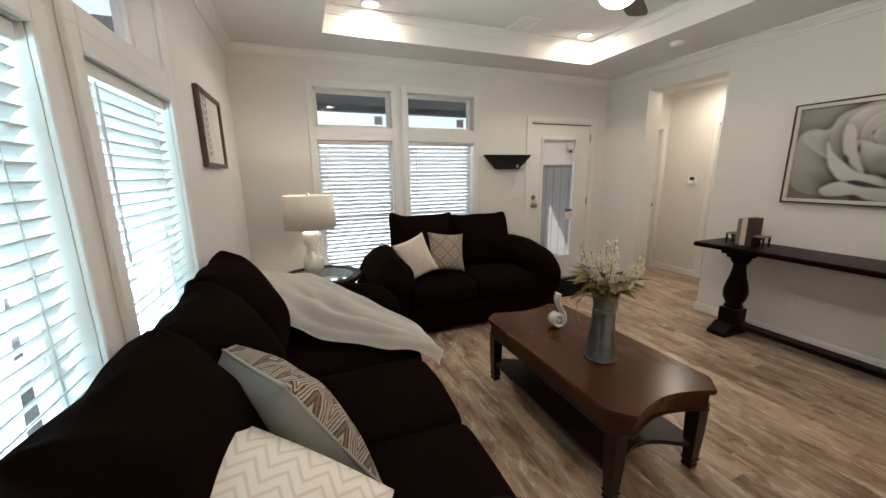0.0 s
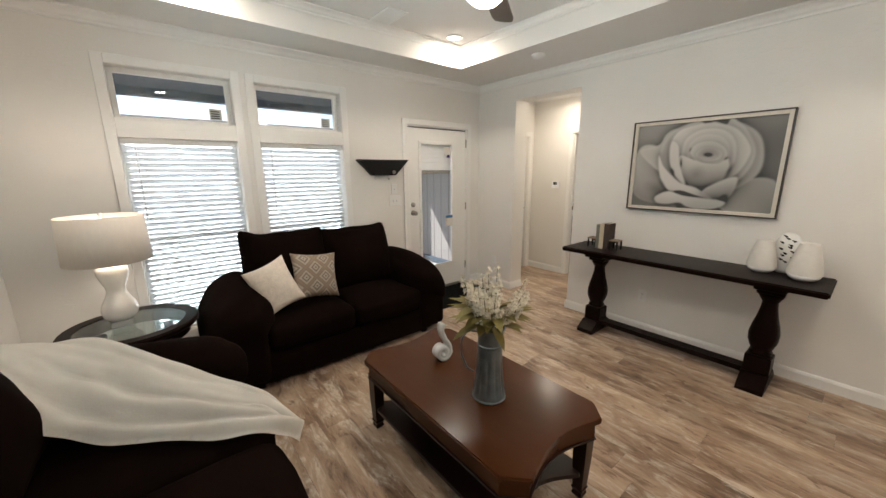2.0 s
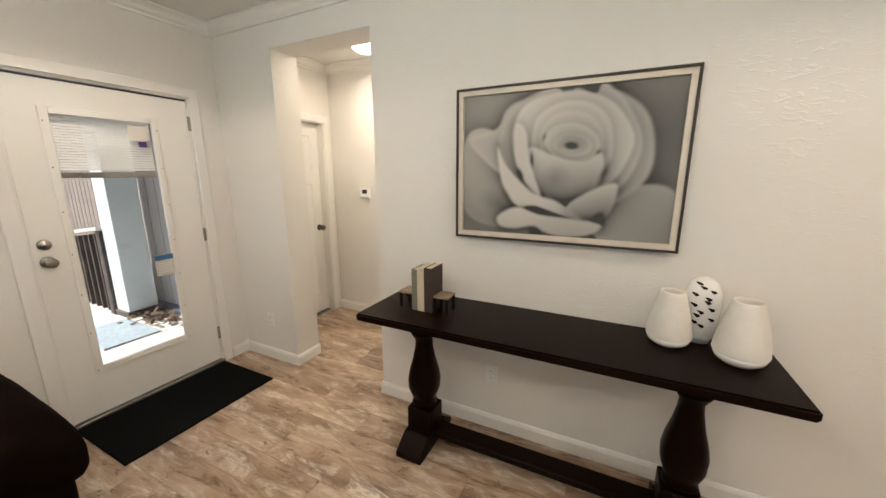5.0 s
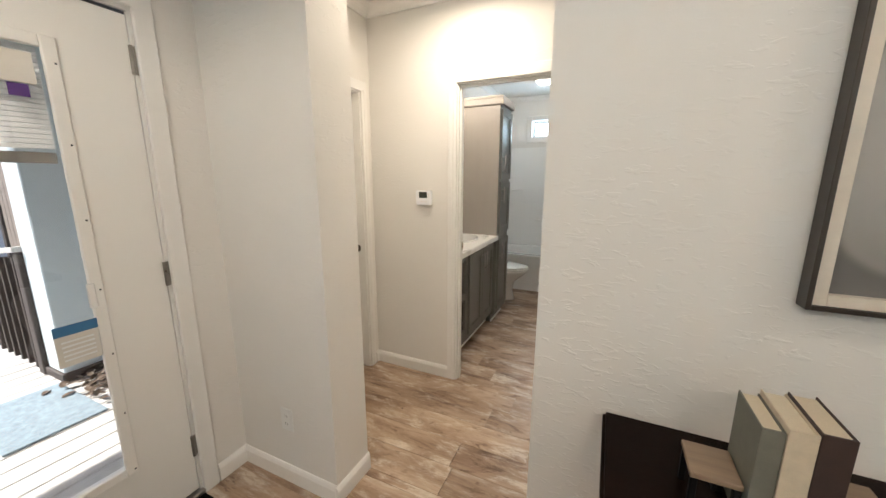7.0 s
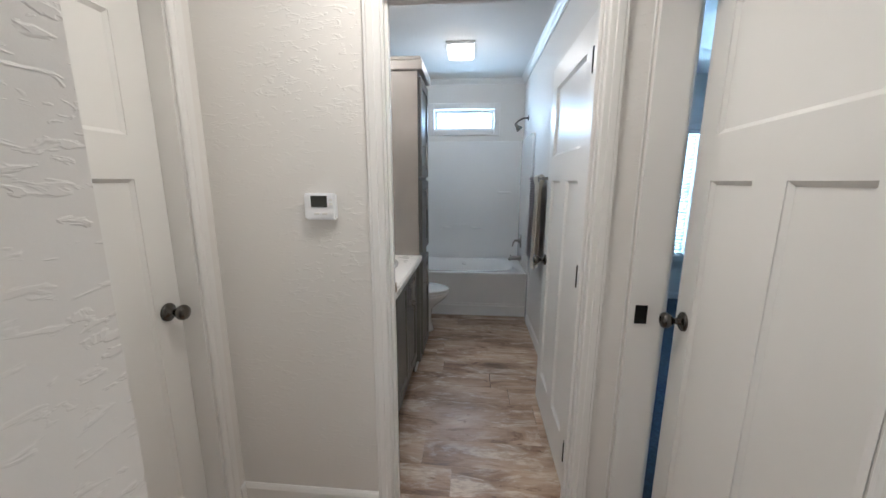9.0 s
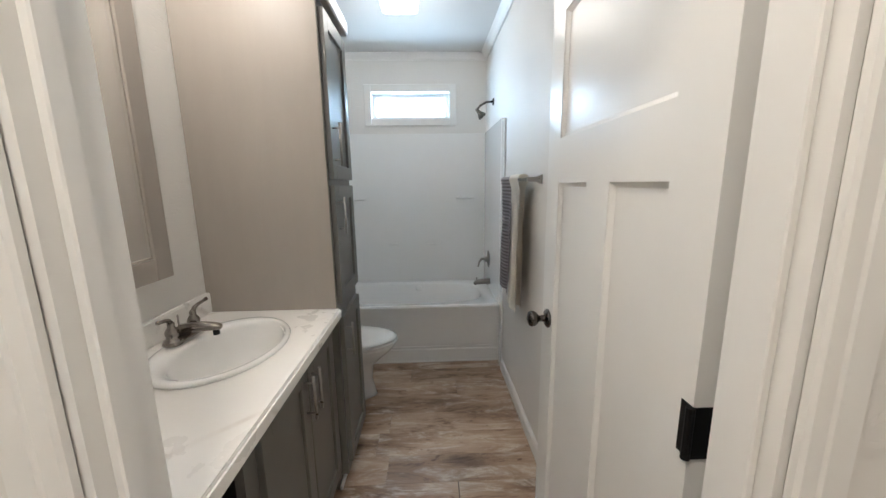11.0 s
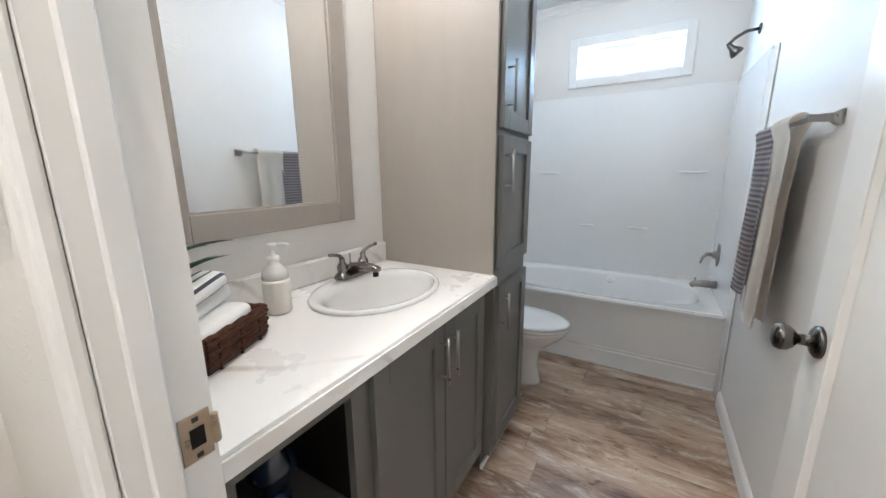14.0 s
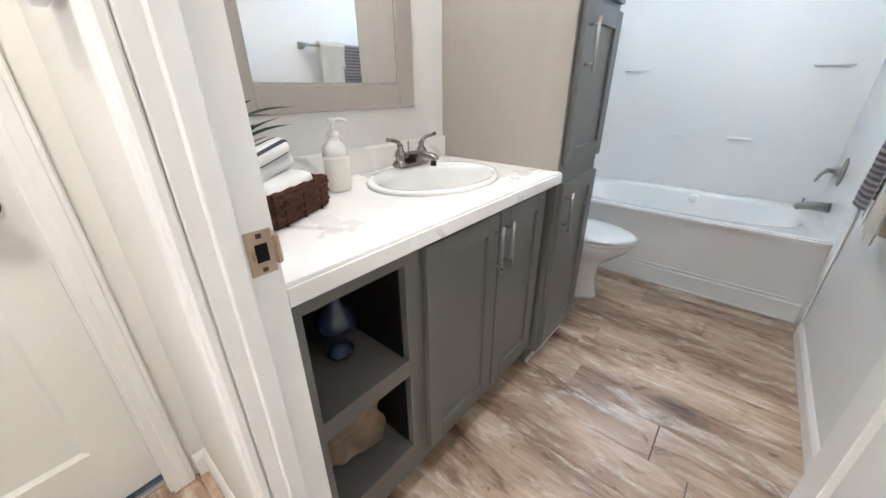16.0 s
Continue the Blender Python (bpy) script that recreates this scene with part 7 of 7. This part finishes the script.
def hung_towel(x0, x1, zlow, zback, material, label, thick, seed):
    """A towel folded over the bar: two hanging leaves joined over the top."""
    y0, z0 = BY0 + 0.0625, 1.455
    bm = bmesh.new()
    r = 0.010 + thick
    path = [(y0 - 0.6 * thick, zback + (z0 - 0.05 - zback) * q / 8) for q in range(9)]
    path += [(y0 + r * math.cos(a), z0 + r * math.sin(a)) for a in [math.pi - math.pi * q / 8 for q in range(9)]]
    path += [(y0 + 0.6 * thick + 0.003, z0 - 0.05 - (z0 - 0.05 - zlow) * q / 12) for q in range(13)]
    g = []
    n = 22
    for i in range(n + 1):
        u = i / n
        row = []
        for y_, z_ in path:
            drop = max(0, (z0 - z_) / (z0 - zlow))
            f = 0.010 * min(1, 2 * drop) * math.sin(u * 10 + seed) + 0.003 * drop * math.sin(u * 23 + 2 * seed) + 0.012 * drop
            row.append(bm.verts.new((x0 + (x1 - x0) * u + 0.008 * drop * math.sin(seed + 3 * z_), max(BY0 + 0.010 + thick, y_ + f), z_)))
        g.append(row)
    for i in range(n):
        for q in range(len(path) - 1):
            bm.faces.new((g[i][q], g[i + 1][q], g[i + 1][q + 1], g[i][q + 1]))
    bmesh.ops.solidify(bm, geom=bm.faces[:], thickness=thick)
    tw = solid("towel", bm, material, label, "towel", group="hung towels", smooth=True)
    return tw


hung_towel(6.92, 7.23, 0.78, 0.82, TERRY_GREY, "grey ribbed towel hanging on the bar", 0.010, 1.0)
hung_towel(6.735, 6.935, 0.735, 0.76, TERRY_CREAM, "thick cream towel hanging on the bar", 0.020, 2.2)

bl_ = thing("bathroom_light", pose(7.33, 2.91, BZ - 0.0005), "lit square flush bathroom ceiling light", "ceiling light")
part("frame", bx((-0.125, -0.125, -0.022), (0.125, 0.125, 0), 0.004), TRIM, bl_)
part("diffuser", moved(softbox(0.23, 0.23, 0.075, 0.03, (0, 0, 0.005), 8), pose(0, 0, -0.050)), LAMP_BATH, bl_, "lit white diffuser", True)

# ornaments in the cubbies
bv = thing("blue_figurine", pose(5.545, 3.36, 0.5325), "dark blue glazed bird-shaped vase in the cubby", "ornament")
bm = lathe([(0.0, 0.0), (0.036, 0.0), (0.040, 0.012), (0.028, 0.03), (0.024, 0.045), (0.040, 0.07), (0.054, 0.10), (0.052, 0.125), (0.034, 0.150), (0.020, 0.165), (0.016, 0.19), (0.008, 0.225), (0, 0.235)], 24)
for v in bm.verts:
    if v.co.z > 0.14:
        v.co.x += 0.10 * (v.co.z - 0.14)
    v.co += 0.004 * noise.noise_vector(v.co * 40)
part("body", bm, BLUE_CER, bv, smooth=True)
bm = softbox(0.20, 0.22, 0.19, 0.085, (0, 0, 0), 16)
for v in bm.verts:
    v.co += 0.045 * noise.noise_vector(v.co * 9) + 0.015 * noise.noise_vector(v.co * 28)
    v.co.x = max(-0.11, min(0.110, v.co.x))
    v.co.z = max(-0.085, min(0.16, v.co.z))
solid("driftwood", bm, DRIFT, "knotted piece of pale driftwood in the cubby", "ornament", smooth=True, at=pose(5.520, 3.36, 0.2915))

# ---- outside ----
SHIFT = Vector((0, 0, 0))
ground = solid("ground", bx((-300, -300, -0.62), (300, 300, -0.60)), GRAVEL, "pale gravel ground", kind="structure")
pf = tagged(new("porch_floor"), "weathered grey deck boards of the porch", kind="structure")
me = mesh_of("deck_board", bx((-4.2, -0.068, -0.03), (4.2, 0.068, 0), 0.004), DECK)
for k in range(17):
    ob = new("deck_board", me)
    ob.parent = pf
    ob.matrix_basis = pose(0.35 + 0.01 * (k % 3), 4.04 + 0.143 * k, -0.07, 0, 0, 0)
part("rim_joist", bx((-3.8, 3.965, -0.30), (4.5, 6.40, -0.102)), RAIL, pf)
part("skirt", bx((-3.8, 6.0, -0.6), (4.5, 6.38, -0.3)), RAIL, pf)
solid("wall_porch_east", wall("x", 4.44, 4.55, 3.96, 6.05, -0.3, 2.75), SIDING, "grey grooved panel siding beside the porch", kind="structure")
gv = bmesh.new()
for k in range(10):
    add_box(gv, (4.4385, 4.06 + 0.2 * k, -0.05), (4.4398, 4.068 + 0.2 * k, 2.5))
solid("siding_trim", gv, RAIL, "dark siding grooves", kind="structure")
solid("wall_hall_corner", wall("y", 3.90, 3.96, HX0, 4.55, 0, 2.75), WALL, "plain wall end", kind="structure")
pp = thing("porch_post", pose(4.215, 5.98, -0.07), "pale blue square porch post", "post")
part("post", bx((-0.145, -0.14, 0), (0.145, 0.14, 2.68), 0.008), POSTP, pp)
part("post_base", bx((-0.165, -0.16, 0.0), (0.165, 0.16, 0.07), 0.006), RAIL, pp)
solid("porch_roof", boxes([((-4.0, 3.97, 2.62), (4.6, 6.40, 2.78)), ((-4.0, 6.40, 2.52), (4.6, 6.55, 2.78))]), ROOFU, "dark porch soffit and beam", kind="structure")
pr_ = thing("porch_railing", pose(0, 6.20, -0.07), "dark brown porch railing with square balusters", "railing")
part("top_rail", bx((-3.8, -0.045, 0.90), (2.30, 0.045, 0.94), 0.004), RAIL, pr_)
part("bottom_rail", bx((-3.8, -0.03, 0.08), (2.30, 0.03, 0.12), 0.004), RAIL, pr_)
me = mesh_of("baluster", bx((-0.018, -0.018, 0.12), (0.018, 0.018, 0.90)), RAIL)
for k in range(51):
    ob = new("baluster", me)
    ob.parent = pr_
    ob.matrix_basis = pose(-3.75 + 0.12 * k, 0, 0)
part("end_post", bx((2.26, -0.05, 0.0), (2.36, 0.05, 1.0), 0.005), RAIL, pr_)
wr = thing("walkway_railing", pose(4.09, 0, -0.07), "brown slatted railing along the walkway", "railing")
part("top_rail", moved(bx((-0.07, 0.0, -0.02), (0.07, 1.68, 0.02), 0.004), pose(0, 6.12, 1.02, -7, 0, 0)), DECK, wr, "weathered sloping top rail")
part("end_board", bx((-0.05, 7.56, 0.0), (0.05, 7.76, 0.80), 0.005), RAIL, wr)
part("end_board", bx((-0.05, 6.125, 0.0), (0.05, 6.215, 0.985), 0.005), RAIL, wr)
for k in range(9):
    y = 6.27 + 0.145 * k
    part("slat", bx((-0.045, y - 0.014, 0.03), (0.045, y + 0.014, 0.965 - 0.123 * (y - 6.12)), 0.003), RAIL, wr)
wk = tagged(new("walkway_floor"), "weathered deck boards of the walkway", kind="structure")
me = mesh_of("deck_board", bx((2.40, -0.068, -0.03), (4.15, 0.068, 0), 0.004), DECK)
for k in range(16):
    ob = new("deck_board", me)
    ob.parent = wk
    ob.matrix_basis = pose(0.004 * (k % 3), 6.478 + 0.143 * k, -0.07, 0, 0, 0)
part("walkway_skirt", bx((2.42, 6.40, -0.60), (4.13, 8.68, -0.102)), RAIL, wk)
sh = thing("garden_shed", pose(0, 0, -0.6), "brown board-clad outbuilding beyond the walkway", "shed")
part("wall", bx((5.36, 7.6, 0.0), (8.4, 11.5, 3.2)), RAIL, sh)
for k in range(24):
    part("board", bx((5.33, 7.62 + 0.16 * k, 0.0), (5.358, 7.765 + 0.16 * k, 3.2), 0.004), SIDING_BR, sh)
part("corner_trim", bx((5.30, 11.47, 0.0), (5.42, 11.58, 3.2), 0.005), RAIL, sh)
part("roof", bx((5.1, 7.3, 3.2), (8.7, 11.8, 3.32), 0.01), ROOFM, sh)
om = thing("porch_mat", pose(3.80, 5.49, -0.0695), "blue-grey mat on the porch deck", "door mat")
part("pile", bx((-0.235, -0.36, 0), (0.235, 0.36, 0.014), 0.004), OUTMAT, om)
rq = random.Random(2)
bm = bmesh.new()
for k in range(130):
    p = Vector((4.22 + rq.gauss(0, 0.09), 5.56 + rq.gauss(0, 0.17), -0.065 + abs(rq.gauss(0, 0.03))))
    p.x = min(4.40, p.x)
    leaf(bm, p, Vector((rq.uniform(-1, 1), rq.uniform(-1, 1), rq.uniform(0, 0.5))).normalized(), rq.uniform(0.05, 0.10), 0.02)
solid("leaf_litter", bm, DRYLEAF, "heap of dry leaves on the deck", "leaves", kind="stuff")


def house(m, lx, ly, h_, label):
    hs = thing("house", m, label, "house")
    part("wall", bx((-lx / 2, -ly / 2, 0), (lx / 2, ly / 2, h_)), HOUSEW, hs)
    bm = bmesh.new()
    o = 0.3
    v = [bm.verts.new(p) for p in ((-lx / 2 - o, -ly / 2 - o, h_), (lx / 2 + o, -ly / 2 - o, h_), (lx / 2 + o, ly / 2 + o, h_), (-lx / 2 - o, ly / 2 + o, h_), (-lx / 2 - o, 0, h_ + 1.1), (lx / 2 + o, 0, h_ + 1.1))]
    for f in ((0, 1, 5, 4), (2, 3, 4, 5), (0, 4, 3), (1, 2, 5), (0, 3, 2, 1)):
        bm.faces.new([v[q] for q in f])
    part("roof", bm, ROOFM, hs)
    for k in range(int(lx // 2.2)):
        x = -lx / 2 + 1.2 + 2.2 * k
        w_ = part("window", boxes([((x - 0.45, -ly / 2 - 0.03, 1.2), (x + 0.45, -ly / 2 - 0.001, 2.4))], 0.01), TRIM, hs)
        part("pane", boxes([((x - 0.38, -ly / 2 - 0.036, 1.27), (x + 0.38, -ly / 2 - 0.031, 1.78)), ((x - 0.38, -ly / 2 - 0.036, 1.82), (x + 0.38, -ly / 2 - 0.031, 2.33))]), HOUSEG, w_)
    return hs


house(pose(-8.0, 1.5, -0.6, 0, 0, 90), 14, 5, 3.0, "white single-storey home with dark windows")
house(pose(1.0, 17.0, -0.6), 16, 6, 3.0, "white single-storey home with dark windows")

# ---- floors, planks last ----
floor = solid("floor", bx((XW - 0.15, YS - 0.15, -0.16), (BX1, 3.845, -0.004)), SUBFLOOR, "greige wood-look vinyl plank floor", kind="structure")
solid("floor_bedroom", bx((HX0 + 0.02, -1.3, -0.003), (BX1, 2.10, 0.008)), CARPET, "blue-grey carpet", kind="structure")
solid("floor_bedroom_north", bx((HX0 + 0.02, 3.846, -0.15), (BX1, 6.4, 0.006)), CARPET, "blue-grey carpet", kind="structure")
solid("transition_strip", bx((4.40, 3.833, -0.002), (5.152, 3.852, 0.010), 0.003), NICKEL, "metal carpet strip", kind="structure")
PWID, PLEN, GAP = 0.181, 1.22, 0.0012


def plank_mesh(wd, ln):
    bm = bx((0, 0, -0.0039), (wd, ln, 0.0))
    up = [ed_ for ed_ in bm.edges if all(v.co.z > -0.001 for v in ed_.verts)]
    bmesh.ops.bevel(bm, geom=up, offset=0.0009, segments=1, affect="EDGES")
    return mesh_of("plank", bm, PLANK)


cache = {}
rf = random.Random(11)


def lay_planks(x0, x1, y0, y1):
    x = x0
    while x < x1 - 0.004:
        wd = min(PWID, x1 - x)
        y = y0 - rf.uniform(0.15, 1.05)
        while y < y1:
            a, b = max(y, y0), min(y + PLEN, y1)
            if b - a > 0.02:
                key = (round(wd, 3), round(b - a, 2))
                if key not in cache:
                    cache[key] = plank_mesh(wd - GAP, b - a - GAP)
                ob = new("plank", cache[key])
                ob.parent = floor
                ob.matrix_basis = pose(x, a, 0)
            y += PLEN
        x += PWID


lay_planks(XW, XE, YS, YN)
lay_planks(XE, HX0, 2.34, 3.19)
lay_planks(HX0, HX1, HY0 - 0.06, HY1 + 0.045)
lay_planks(HX1, BX0, DS, DN)
lay_planks(BX0, TF + 0.035, BY0, BY1)
